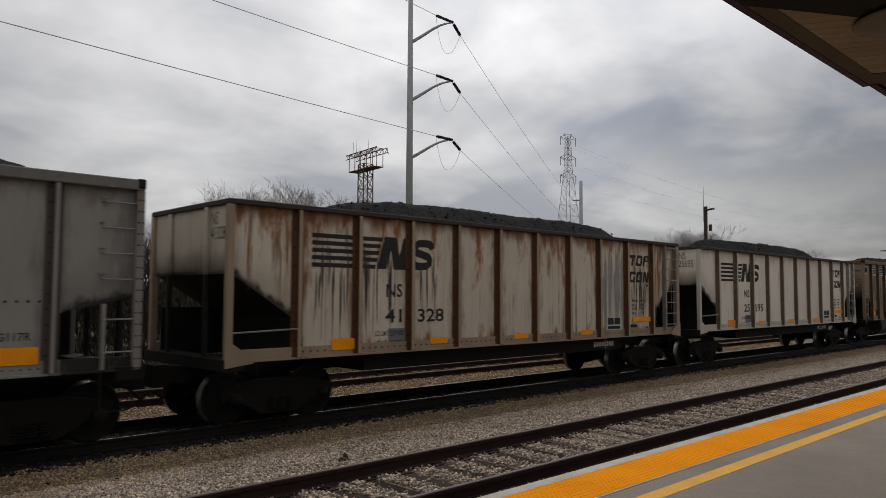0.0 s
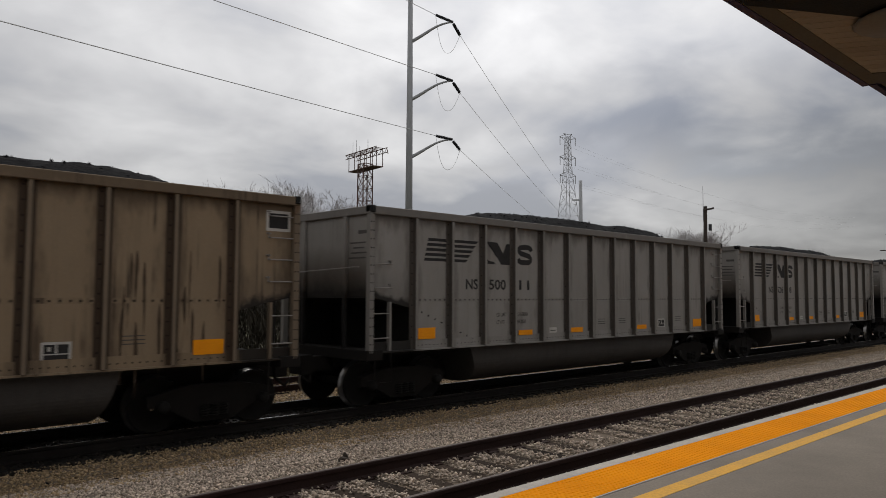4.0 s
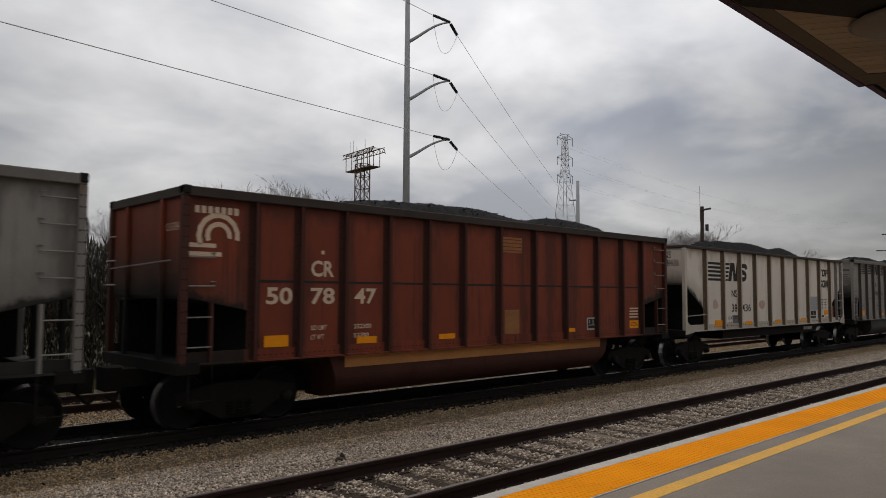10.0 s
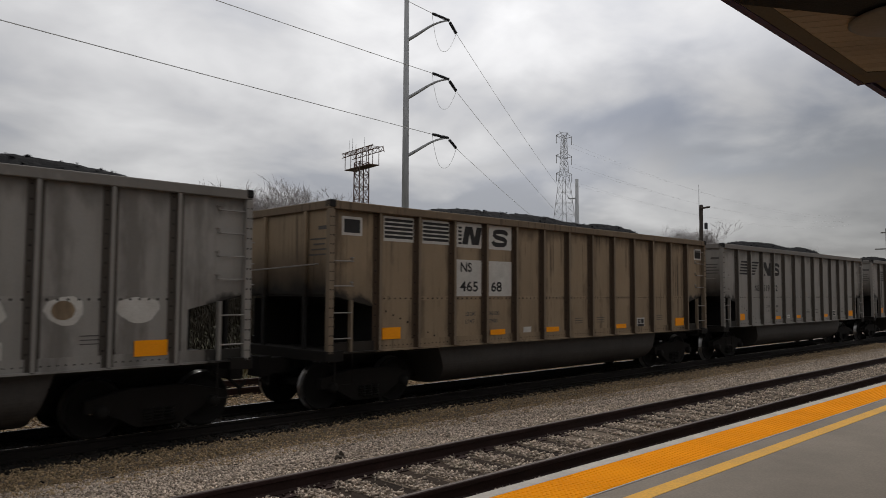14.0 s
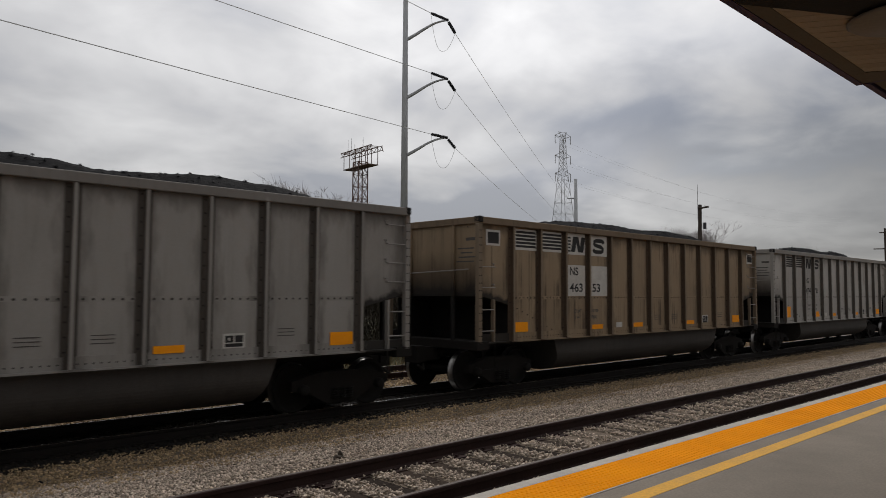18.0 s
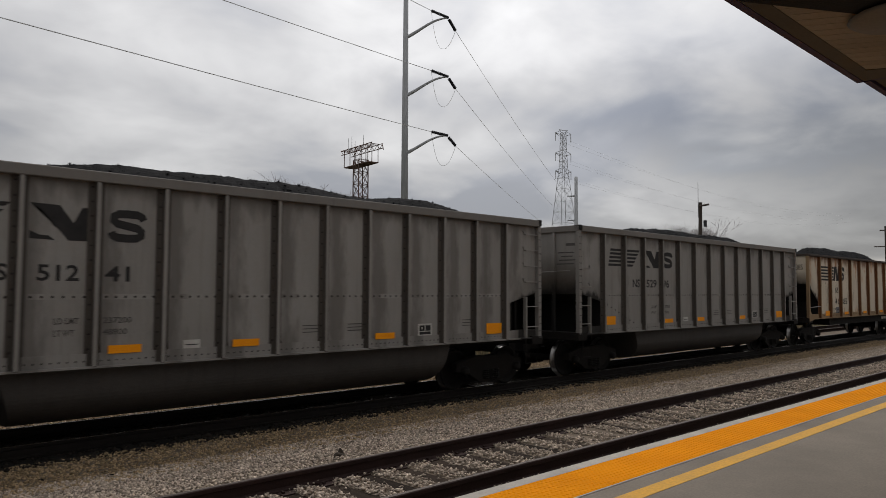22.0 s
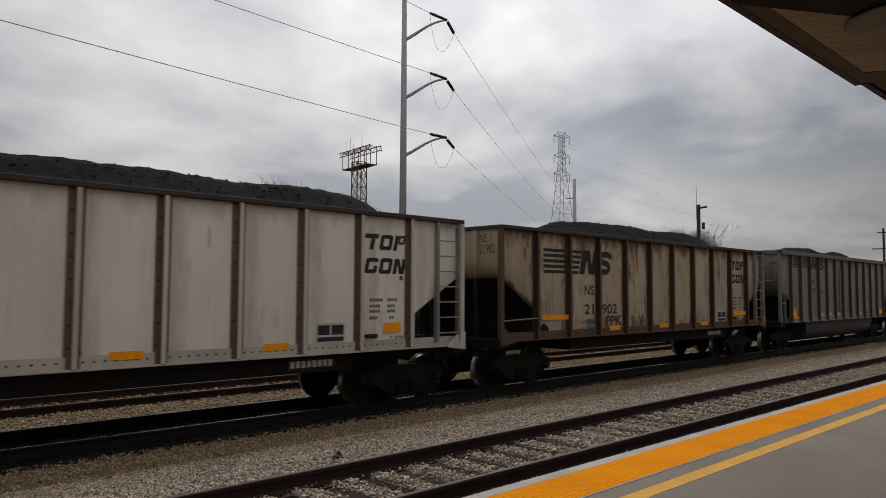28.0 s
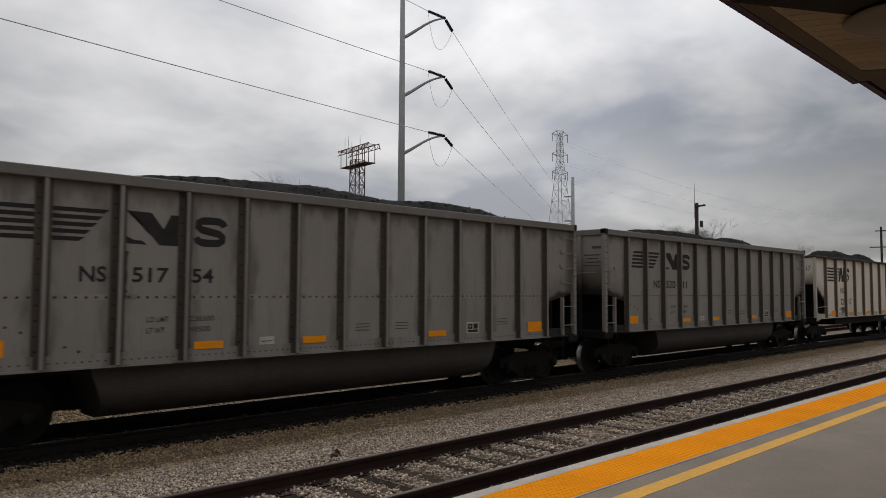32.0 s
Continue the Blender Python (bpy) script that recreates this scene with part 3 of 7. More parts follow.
ground_me = bpy.data.meshes.new("ground")
gy = [-3000, -60, 4.2, 4.7, 5.0, 7.8, 9.0, 10.2, 11.25, 14.0, 14.6, 18.3, 19.0, 20.5, 24, 30, 60, 200, 800, 4500]
gx = [-4000, -800, -150, -40, 0, 40, 90, 200, 800, 4500]
gv = [(x, y, ground_height(y) if y > 4 else -0.12) for y in gy for x in gx]
gf, gm = [], []
for j in range(len(gy) - 1):
    mid_y = (gy[j] + gy[j + 1]) / 2
    for i in range(len(gx) - 1):
        a = j * len(gx) + i
        gf.append((a, a + 1, a + len(gx) + 1, a + len(gx)))
        # the strip under the train gets the dust-and-shade tone
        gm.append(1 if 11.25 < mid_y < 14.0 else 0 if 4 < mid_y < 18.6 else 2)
ground_me.from_pydata(gv, [], gf)
for m in (M["ballast"], M["ballast_dark"], M["grass"]):
    ground_me.materials.append(m)
ground_me.polygons.foreach_set("material_index", gm)
tagged(new("ground", ground_me), "grey ballast bed running into dull winter grass", kind="structure")

RAIL = [(-0.075, -0.18), (0.075, -0.18), (0.075, -0.165), (0.02, -0.145), (0.012, -0.06), (0.036, -0.042), (0.036, -0.006), (0.028, 0.0),
        (-0.028, 0.0), (-0.036, -0.006), (-0.036, -0.042), (-0.012, -0.06), (-0.02, -0.145), (-0.075, -0.165)]


def railway(y, z, x0, x1, tie_step, label, spikes, rail_mat, tie_mat, band_mat):
    line = empty("railway_track", label, "track", m=pose(0, y, z))
    tagged(line, kind="structure")
    for side in (-0.7525, 0.7525):
        bm = prism_x(bmesh.new(), [(side + a, b) for a, b in RAIL], -150, 260)
        rail = part("rail", bm, rail_mat, line)
        part("running_band", boxes((-150, 260, side - 0.026, side + 0.026, 0.0005, 0.003)), band_mat, rail, "worn shiny top of the rail")
    tie_me = finish("tie", soft_box(-0.115, 0.115, -1.3, 1.3, -0.36, -0.186, 0.012))
    plate_me = finish("tie_plate", boxes((-0.09, 0.09, -0.17, 0.17, -0.186, -0.172)))
    spike_me = finish("spike", boxes((-0.012, 0.012, -0.02, 0.02, -0.172, -0.148)))
    rng = random.Random(int(y * 10))
    x = x0
    while x < x1:
        tie = part("tie", tie_me, tie_mat, line)
        tie.matrix_basis = pose(x + rng.uniform(-0.03, 0.03), rng.uniform(-0.05, 0.05), rng.uniform(-0.008, 0.004), 0, 0, rng.uniform(-1.2, 1.2))
        if spikes and x < 24:
            for side in (-0.7525, 0.7525):
                plate = part("tie_plate", plate_me, M["rail"], tie)
                plate.location = (0, side, 0)
                if x < 14:
                    for dx, dy in ((-0.05, -0.095), (0.05, 0.095)):
                        spike = part("spike", spike_me, M["rail"], tie)
                        spike.location = (dx, side + dy, 0)
        x += tie_step
    return line


railway(NEAR_Y, NEAR_Z, 0.5, 60, 0.55, "empty platform track with rusty rails on timber ties", True, M["rail"], M["tie"], M["rail_top"])
railway(FAR_Y, 0.0, -12, 50, 0.55, "through track, ties and rails toned black for coal and the train's shade", False, M["rail_dark"], M["tie_dark"], M["polished"])
railway(THIRD_Y, -0.02, -12, 40, 0.55, "far track with rusty rails in pale ballast", False, M["rail"], M["tie"], M["rail_top"])

platform = empty("platform", "concrete station platform with a pale edge and worn yellow line", "platform")
tagged(platform, kind="structure")
part("deck", boxes((-60, 160, -40, 4.50, DECK - 0.5, DECK)), M["concrete"], platform, "stained grey concrete deck")
part("edge", soft_box(-60, 160, 4.50, 4.676, DECK - 0.55, DECK + 0.002, 0.015), M["edge"], platform, "pale concrete edge beam")
part("yellow_line", boxes((-60, 160, 3.505, 3.68, DECK, DECK + 0.003)), M["line"], platform, "worn yellow painted line")

part("panel_border", boxes((-60, 160, 3.903, 3.923, DECK, DECK + 0.006)), M["edge"], platform, "pale grout line along the tactile panels")
panel_me = finish("tactile_panel", soft_box(0.002, 1.217, 3.925, 4.497, DECK, DECK + 0.008, 0.003))
for i in range(-8, 60):
    tile = part("tactile_panel", panel_me, M["tactile"], platform)
    tile.location.x = i * 1.22

# ---- canopy over the platform ----
canopy = empty("platform_canopy", "dark station canopy with stained board soffit", "canopy")
tagged(canopy, kind="structure")
CZ, CY, CX1 = 4.5, 2.41, 8.46


def sheet(pts, z0, z1):
    return prism_zs(pts, z0, z1)


for x0, x1, ye in ((-30.0, CX1, CY), (CX1 + 0.004, 40.0, CY - 0.06)):
    part("fascia", boxes((x0, x1, ye - 0.065, ye, CZ, CZ + 0.30)), M["fascia"], canopy, "dark purple-brown metal fascia")
    part("roof", boxes((x0, x1, -8.0, ye - 0.03, CZ + 0.304, CZ + 0.40)), M["fascia"], canopy, "dark canopy roof")
part("joint_plate", boxes((CX1 - 0.02, CX1 + 0.08, -8.0, CY - 0.128, CZ + 0.02, CZ + 0.30)), M["fascia"], canopy)
part("far_soffit", boxes((CX1 + 0.081, 40.0, -8.0, CY - 0.147, CZ + 0.02, CZ + 0.06)), M["canopy_trim"], canopy, "dark soffit of the farther roof")
part("trim", boxes((-30.0, 8.04, 2.20, CY - 0.068, CZ + 0.004, CZ + 0.08)), M["canopy_trim"], canopy, "dark olive-brown edge board")
part("end_trim", sheet([(8.045, 2.34), (CX1 - 0.022, 2.34), (CX1 - 0.022, 1.46), (8.045, 2.18)], CZ + 0.004, CZ + 0.08), M["canopy_trim"], canopy)
RAKE = 0.50 / 0.87
board_me = finish("soffit_board", sheet([(-0.025, 2.197), (0.137, 2.197), (0.166 + 5.1 * RAKE, -2.948), (0.004 + 5.1 * RAKE, -2.948)], CZ + 0.006, CZ + 0.03))
for i in range(24):
    b = part("soffit_board", board_me, M["soffit"], canopy)
    b.location.x = 7.87 - i * 0.17
part("soffit_back", boxes((-30.0, CX1 - 0.03, -8.0, CY - 0.09, CZ + 0.084, CZ + 0.12)), M["soffit"], canopy)
for x in (5.42, -4.0):
    part("beam", sheet([(x, 2.33), (x + 4.2, -0.2), (x + 2.6, -0.2), (x - 1.6, 2.33)], CZ - 0.002, CZ + 0.082), M["black"], canopy, "dark roof beam")
pillar_me = finish("pillar", soft_box(-0.15, 0.15, -4.15, -3.85, DECK, CZ + 0.08, 0.02))
for x in (-9.0, 1.0, 21.15):
    p = part("pillar", pillar_me, M["fascia"], canopy, "dark steel canopy pillar")
    p.location.x = x

# ---- power lines, masts ----
mono = empty("transmission_pole", "tall grey steel monopole with three curved arms", "utility pole", m=Matrix.Translation((32.81, 37.73, 0)))
part("shaft", rod(bmesh.new(), (0, 0, -0.4), (0, 0, 30), 0.30, 0.13, 12), M["galv"], mono, smooth=True)
ARM_Z = (20.1, 16.0, 11.75)
RIGHTWARD = Vector((0.735, -0.678, 0))


def chain_rod(bm, pts, r, n=6):
    return tube(bm, pts, r, n)


def sagging(a, b, sag, n=14):
    a, b = Vector(a), Vector(b)
    return [a.lerp(b, k / n) - Vector((0, 0, 4 * sag * (k / n) * (1 - k / n))) for k in range(n + 1)]


def insulator(bm, a, b):
    """A string of ribbed discs, as one turned body."""
    a, b = Vector(a), Vector(b)
    d = (b - a).normalized()
    u = d.cross(Vector((0, 0, 1))).normalized()
    w = d.cross(u)
    rings = []
    for k in range(31):
        r = 0.03 if k in (0, 30) else (0.125 if k % 2 else 0.075)
        c = a.lerp(b, k / 30)
        rings.append([bm.verts.new(c + r * (math.cos(t) * u + math.sin(t) * w)) for t in (math.pi * i / 4 for i in range(8))])
    for p, q in zip(rings, rings[1:]):
        for i in range(8):
            bm.faces.new((p[i], p[(i + 1) % 8], q[(i + 1) % 8], q[i]))
    bm.faces.new(rings[0][::-1])
    bm.faces.new(rings[-1])
    return bm


def cable(name, pts, r, label, parent=None):
    ob = part(name, chain_rod(bmesh.new(), pts, r, 5), M["wire"], parent, label)
    return ob


ORIGIN = Vector((32.81, 37.73, 0))
ROOT = (19.88, 15.75, 11.69)
TIP = (21.34, 17.14, 12.99)
LEFT_END = ((34.13, 36.54, 21.86), (34.15, 36.52, 17.58), (34.17, 36.50, 13.26))
RIGHT_END = ((35.36, 35.35, 20.41), (35.37, 35.34, 16.30), (35.39, 35.33, 12.27))
LEFT_VIA = ((31.43, 36.28, 21.98), (16.03, 32.24, 16.33), (6.11, 28.35, 11.66))
RIGHT_FAR = ((104.97, 76.68, 18.97), (104.96, 76.70, 14.64), (104.95, 76.72, 11.13))
LOOP = (19.12, 15.02, 10.88)
for k in range(3):
    root, tip = Vector((0, 0, ROOT[k])), RIGHTWARD * 3.02 + Vector((0, 0, TIP[k]))
    pts = []
    for i in range(11):
        s = i / 10
        pts.append(root.lerp(tip, s) + Vector((0, 0, 0.42 * math.sin(math.pi * s) * s)))
    bm = tube(bmesh.new(), pts, 0.13, 8, 0.05)
    part("arm", bm, M["galv"], mono, "curved grey steel arm")
    le, re = Vector(LEFT_END[k]) - ORIGIN, Vector(RIGHT_END[k]) - ORIGIN
    part("insulator", insulator(bmesh.new(), tip, le), M["insulator"], mono, "dark ribbed insulator string")
    part("insulator", insulator(bmesh.new(), tip - Vector((0, 0, 0.1)), re), M["insulator"], mono, "dark ribbed insulator string")
    low = RIGHTWARD * 2.75 + Vector((0, 0, LOOP[k]))
    loop = []
    for i in range(17):
        s = i / 16
        base = le.lerp(re, s)
        depth = (le.z * (1 - s) + re.z * s) - low.z
        loop.append(Vector((base.x, base.y, base.z - depth * (1 - abs(2 * s - 1) ** 2.4))))
    part("jumper_wire", chain_rod(bmesh.new(), loop, 0.014, 5), M["wire"], mono, "hanging jumper loop")
    a, via = Vector(LEFT_END[k]), Vector(LEFT_VIA[k])
    out = a + (via - a) * ((46.0 if k else 60.0) / (via - a).length)
    line = tagged(cable("power_line", sagging(a, out, 0.06), 0.021, "taut aluminium power line from the steel monopole"), category="power line", group="power lines")
    line = tagged(cable("power_line", sagging(Vector(RIGHT_END[k]), Vector(RIGHT_FAR[k]), 0.5, 24), 0.015, "taut aluminium power line from the steel monopole"), category="power line", group="power lines")

second = empty("transmission_pole", "distant grey steel pole with short side arms", "utility pole", m=Matrix.Translation((105.85, 75.47, 0)))
part("shaft", rod(bmesh.new(), (0, 0, 0), (0, 0, 22.4), 0.42, 0.30, 10), M["galv"], second, smooth=True)
for z in (18.97, 14.64, 11.13):
    part("arm", rod(bmesh.new(), (0, 0, z), (-0.9, 1.2, z), 0.16, 0.1), M["lattice"], second)


def lattice_tower(name, place, levels, mat, label, category, turn=40.0, r=0.09):
    """Four braced legs; levels are (height, half width)."""
    t = empty(name, label, category, m=pose(*place, 0, 0, turn))
    corners = [(-1, -1), (1, -1), (1, 1), (-1, 1)]
    for cx, cy in corners:
        bm = bmesh.new()
        for (z0, w0), (z1, w1) in zip(levels, levels[1:]):
            rod(bm, (cx * w0, cy * w0, z0), (cx * w1, cy * w1, z1), r * 1.3, n=5)
        part("leg", bm, mat, t)
    for i in range(4):
        (ax, ay), (bx, by) = corners[i], corners[(i + 1) % 4]
        bm = bmesh.new()
        for (z0, w0), (z1, w1) in zip(levels, levels[1:]):
            n = max(1, round((z1 - z0) / (w0 + w1) / 1.1))
            for k in range(n):
                za, zb = z0 + (z1 - z0) * k / n, z0 + (z1 - z0) * (k + 1) / n
                wa, wb = w0 + (w1 - w0) * k / n, w0 + (w1 - w0) * (k + 1) / n
                rod(bm, (ax * wa, ay * wa, za), (bx * wb, by * wb, zb), r * 0.7, n=4)
                rod(bm, (bx * wa, by * wa, za), (ax * wb, ay * wb, zb), r * 0.7, n=4)
                rod(bm, (ax * wb, ay * wb, zb), (bx * wb, by * wb, zb), r * 0.7, n=4)
        part("bracing", bm, mat, t, kind="stuff")
    return t


pylon = lattice_tower("lattice_pylon", (136.7, 101.0, 0), [(0, 3.2), (17.8, 1.9), (31, 0.70), (39.0, 0.45)], M["lattice"], "tall grey lattice transmission tower", "pylon", turn=-20, r=0.042)
for z in (38.3, 33.6, 29.4):
    for s in (-1, 1):
        bm = bmesh.new()
        rod(bm, (s * 0.6, -0.6, z), (s * 2.2, 0, z + 0.5), 0.06, n=4)
        rod(bm, (s * 0.6, 0.6, z), (s * 2.2, 0, z + 0.5), 0.06, n=4)
        rod(bm, (s * 0.55, 0, z + 1.2), (s * 2.2, 0, z + 0.5), 0.06, n=4)
        rod(bm, (s * 2.1, 0, z + 0.5), (s * 2.1, 0, z - 1.4), 0.08, n=5)
        part("cross_arm", bm, M["lattice"], pylon)
bm = bmesh.new()
for s in (-1, 1):
    rod(bm, (s * 0.45, 0, 39.0), (s * 1.2, 0, 39.7), 0.06, n=4)
    rod(bm, (s * 1.2, 0, 39.7), (-s * 0.2, 0, 39.5), 0.05, n=4)
part("peak", bm, M["lattice"], pylon)
PYL = Vector((136.7, 101.0, 0))
for z in (36.2, 31.5, 27.3):
    for s in (-1, 1):
        a = PYL + Vector((s * 2.0, -s * 0.7, z + 1.0))
        b = Vector((392 + s * 4, 118 + s * 3, 24 + z * 0.45))
        tagged(cable("power_line", sagging(a, b, 5.0, 16), 0.012, "thin distant power line from the lattice tower"), category="power line", group="power lines")

radio = lattice_tower("radio_tower", (54.84, 71.35, 0), [(0, 0.72), (18.3, 0.66)], M["lattice_rust"], "rusty lattice radio tower with antenna platforms", "radio tower", turn=-97.5, r=0.06)
part("platform", boxes((-3.0, 3.0, -0.75, 0.75, 17.6, 17.70)), M["lattice_rust"], radio, "dark steel walkway")
for x in (-2.9, -1.45, 0, 1.45, 2.9):
    for y in (-0.72, 0.72):
        part("upright", rod(bmesh.new(), (x, y, 17.7), (x, y, 19.8), 0.05, n=5), M["lattice_rust"], radio)
bm = bmesh.new()
for y in (-0.75, 0.75):
    for z in (19.3, 19.85):
        rod(bm, (-3.7, y, z), (3.9, y, z), 0.055, n=5)
    for k in range(12):
        x = -3.7 + k * 0.63
        rod(bm, (x, y, 19.3 if k % 2 else 19.85), (x + 0.63, y, 19.85 if k % 2 else 19.3), 0.04, n=4)
for k in range(12):
    rod(bm, (-3.7 + k * 0.63, -0.75, 19.85), (-3.7 + k * 0.63, 0.75, 19.85), 0.04, n=4)
part("antenna_rack", bm, M["lattice_rust"], radio, "rust-red antenna rack")
rng = random.Random(4)
for k in range(5):
    x, y = rng.uniform(-3.5, 3.5), rng.choice((-0.75, 0.75))
    part("whip_antenna", rod(bmesh.new(), (x, y, 19.8), (x, y, 20.5 + rng.uniform(0, 1.1)), 0.03, 0.02, 5), M["lattice"], radio)
part("yagi_boom", rod(bmesh.new(), (3.85, 0.7, 19.8), (4.5, 0.5, 19.0), 0.05, n=5), M["lattice_rust"], radio)


def wood_pole(x, y, top, lean, arm_z, label, whip):
    p = empty("utility_pole", label, "utility pole", m=Matrix.Translation((x, y, -0.3)))
    part("shaft", rod(bmesh.new(), (-lean, 0, 0), (0, 0, top), 0.19, 0.14, 8), M["wood_pole"], p)
    for z, half in arm_z:
        part("cross_arm", rod(bmesh.new(), (-half * 0.3, half if not whip else 0.0, z), (half * 0.3, -half, z + (0.12 if whip else 0.0)), 0.075, n=4), M["wood_pole"], p)
    if whip:
        part("whip_antenna", rod(bmesh.new(), (-0.12, 0.12, top - 1.2), (-0.12, 0.12, top + 1.6), 0.03, 0.015, 5), M["lattice"], p)
        part("transformer", rod(bmesh.new(), (0.25, -0.25, top - 1.9), (0.25, -0.25, top - 1.4), 0.13, n=8), M["insulator"], p)
    return p


wood_pole(53.78, 26.6, 9.5, 0.25, [(9.2, 0.62)], "leaning weathered timber pole with a whip antenna", True)
wood_pole(116.2, 30.0, 11.9, 0.0, [(9.0, 1.4), (11.3, 0.7)], "distant timber utility pole with cross arms", False)
wood_pole(150.0, 32.0, 9.5, 0.0, [(9.0, 1.2)], "distant timber utility pole with cross arms", False)


# ---- bare trees and thicket ----
TREES = {}


def tree_meshes(seed):
    """Trunk and crown of a leafless tree one metre tall: limbs that fork again and again into fine twigs."""
    if seed in TREES:
        return TREES[seed]
    rng = random.Random(seed)
    trunk_bm, crown_bm = bmesh.new(), bmesh.new()

    def grow(p, d, length, r, level):
        q = p + d * length
        bend = p.lerp(q, 0.5) + Vector((rng.gauss(0, 1), rng.gauss(0, 1), 0)) * length * 0.05
        if level == 0:
            tube(trunk_bm, [p, bend, q], r, 7, r * 0.7)
        elif level < 4:
            rod(crown_bm, p, bend, r, r * 0.85, 4, caps=False)
            rod(crown_bm, bend, q, r * 0.85, r * 0.65, 4, caps=False)
        else:
            rod(crown_bm, p, q, r, r * 0.5, 3, caps=False)
        if level >= 6:
            return
        for k in range((5, 3, 3, 3, 3, 3)[level]):
            turn = Vector((rng.gauss(0, 1), rng.gauss(0, 1), rng.gauss(0.25, 0.5))).normalized()
            nd = (d * 0.95 + turn * (0.5, 0.70, 0.78, 0.86, 0.92, 0.95)[level] + Vector((0, 0, 0.06))).normalized()
            start = p.lerp(q, rng.uniform(0.45, 1.0) if k else 1.0)
            grow(start, nd, length * rng.uniform(0.62, 0.84), max(r * rng.uniform(0.42, 0.60), 0.0009), level + 1)

    grow(Vector((0, 0, -0.01)), Vector((rng.uniform(-0.08, 0.08), rng.uniform(-0.08, 0.08), 1)).normalized(), 0.26, 0.013, 0)
    k = 1.0 / max(v.co.z for v in crown_bm.verts)
    for bm in (trunk_bm, crown_bm):
        for v in bm.verts:
            v.co *= k
    TREES[seed] = finish("trunk", trunk_bm, True), finish("crown", crown_bm)
    return TREES[seed]


def bare_tree(x, y, height, seed, turn):
    tree = empty("bare_tree", "leafless winter tree with fine grey twigs", "tree", "bare trees", Matrix.Translation((x, y, ground_height(min(y, 60)))))
    trunk, crown = tree_meshes(seed)
    for ob in (part("trunk", trunk, M["bark"], tree), part("crown", crown, M["twig"], tree, "fine bare branches")):
        ob.matrix_basis = Matrix.Rotation(radians(turn), 4, "Z") @ Matrix.Diagonal((height * 1.05, height * 1.05, height, 1))
    return tree


for k, (x, y, h) in enumerate([(3.0, 46.5, 9.6), (6.3, 45.5, 8.9), (9.0, 45.5, 8.6), (11.5, 46.0, 8.2), (0.0, 45.0, 9.2), (-3.5, 47.0, 10.0),
                               (60.0, 115.5, 21.5), (63.0, 116.5, 22.4), (65.0, 113.5, 21.6), (68.0, 110.5, 22.6), (71.0, 109.0, 21.8), (73.5, 107.0, 21.2), (67.0, 116.0, 22.6),
                               (51.0, 120.0, 17.0), (46.0, 122.0, 16.0), (114.5, 62.4, 13.4), (116.0, 60.5, 14.2), (117.5, 59.4, 14.6), (118.0, 58.3, 13.8), (119.0, 60.5, 14.2), (115.0, 61.2, 13.6), (120.0, 59.2, 13.8), (150.0, 53.0, 12.0)]):
    bare_tree(x, y, h, 30 + k % 6, k * 77.0)

rs = np.random.RandomState(7)


def leaf_cloud(name, n, xs, ys, zs, size, mat, label, upright=False):
    """Many small crossed leaf blades, as one mass."""
    base = np.array([[-0.32, 0, 0], [0.32, 0, 0], [0, 0.35, 3.0], [0, -0.35, -2.4]], float)
    if upright:
        base = np.array([[-0.10, 0, 0], [0.10, 0, 0], [0.02, 0.1, 3.0], [0, -0.1, 1.2]], float)
    c = np.stack([rs.uniform(*xs, n), rs.uniform(*ys, n), np.zeros(n)], 1)
    hump = 0.62 + 0.38 * np.sin(c[:, 0] * 0.55 + 1.3) * np.sin(c[:, 0] * 0.23) + 0.2 * np.sin(c[:, 0] * 1.7)
    c[:, 2] = zs[0] + (zs[1] - zs[0]) * rs.uniform(0, 1, n) ** 0.8 * np.clip(hump, 0.72, 1.05)
    a = rs.uniform(0, 2 * np.pi, n)
    tilt = rs.normal(0, 0.25 if upright else 0.9, n)
    s = size * rs.uniform(0.5, 1.4, n)
    v = np.repeat(base[None], n, 0) * s[:, None, None]
    y2, z2 = v[..., 1] * np.cos(tilt)[:, None] - v[..., 2] * np.sin(tilt)[:, None], v[..., 1] * np.sin(tilt)[:, None] + v[..., 2] * np.cos(tilt)[:, None]
    x3, y3 = v[..., 0] * np.cos(a)[:, None] - y2 * np.sin(a)[:, None], v[..., 0] * np.sin(a)[:, None] + y2 * np.cos(a)[:, None]
    return bulk(name, np.stack([x3, y3, z2], 2) + c[:, None], [(0, 1, 2), (0, 3, 1)], mat, "stuff", label)


leaf_cloud("thicket", 110000, (-14, 10.5), (23, 28), (-0.4, 5.6), 0.062, M["thicket"], "tall dull brown winter thicket behind the tracks")
leaf_cloud("thicket", 95000, (10.5, 40), (23, 28), (-0.4, 3.7), 0.062, M["thicket"], "low dull brown winter thicket behind the tracks")
leaf_cloud("far_thicket", 26000, (-40, 260), (58, 75), (-0.2, 3.6), 0.35, M["thicket"], "dark far hedge of winter scrub")
leaf_cloud("dry_grass", 15000, (-12, 60), (19.4, 23.0), (-0.45, -0.33), 0.09, M["straw"], "dry straw-coloured grass beside the far track", upright=True)

# ---- coal cars ----
TRACK_Y = FAR_Y
# where each car's leading end stands at the start, from the second car ahead on
STAND = [-26.75, -10.53, 5.69, 21.90, 38.19, 54.61, 70.71, 87.04, 103.26, 119.53, 135.75, 151.77, 167.87, 183.97,
         200.39, 217.28, 233.67, 250.18, 266.27, 282.46, 298.71, 315.01, 330.78, 347.18, 363.80, 379.98, 396.10, 412.30, 428.50]
SIDE, SKIN = 1.60, 1.50          # outer face of posts, face of side sheets
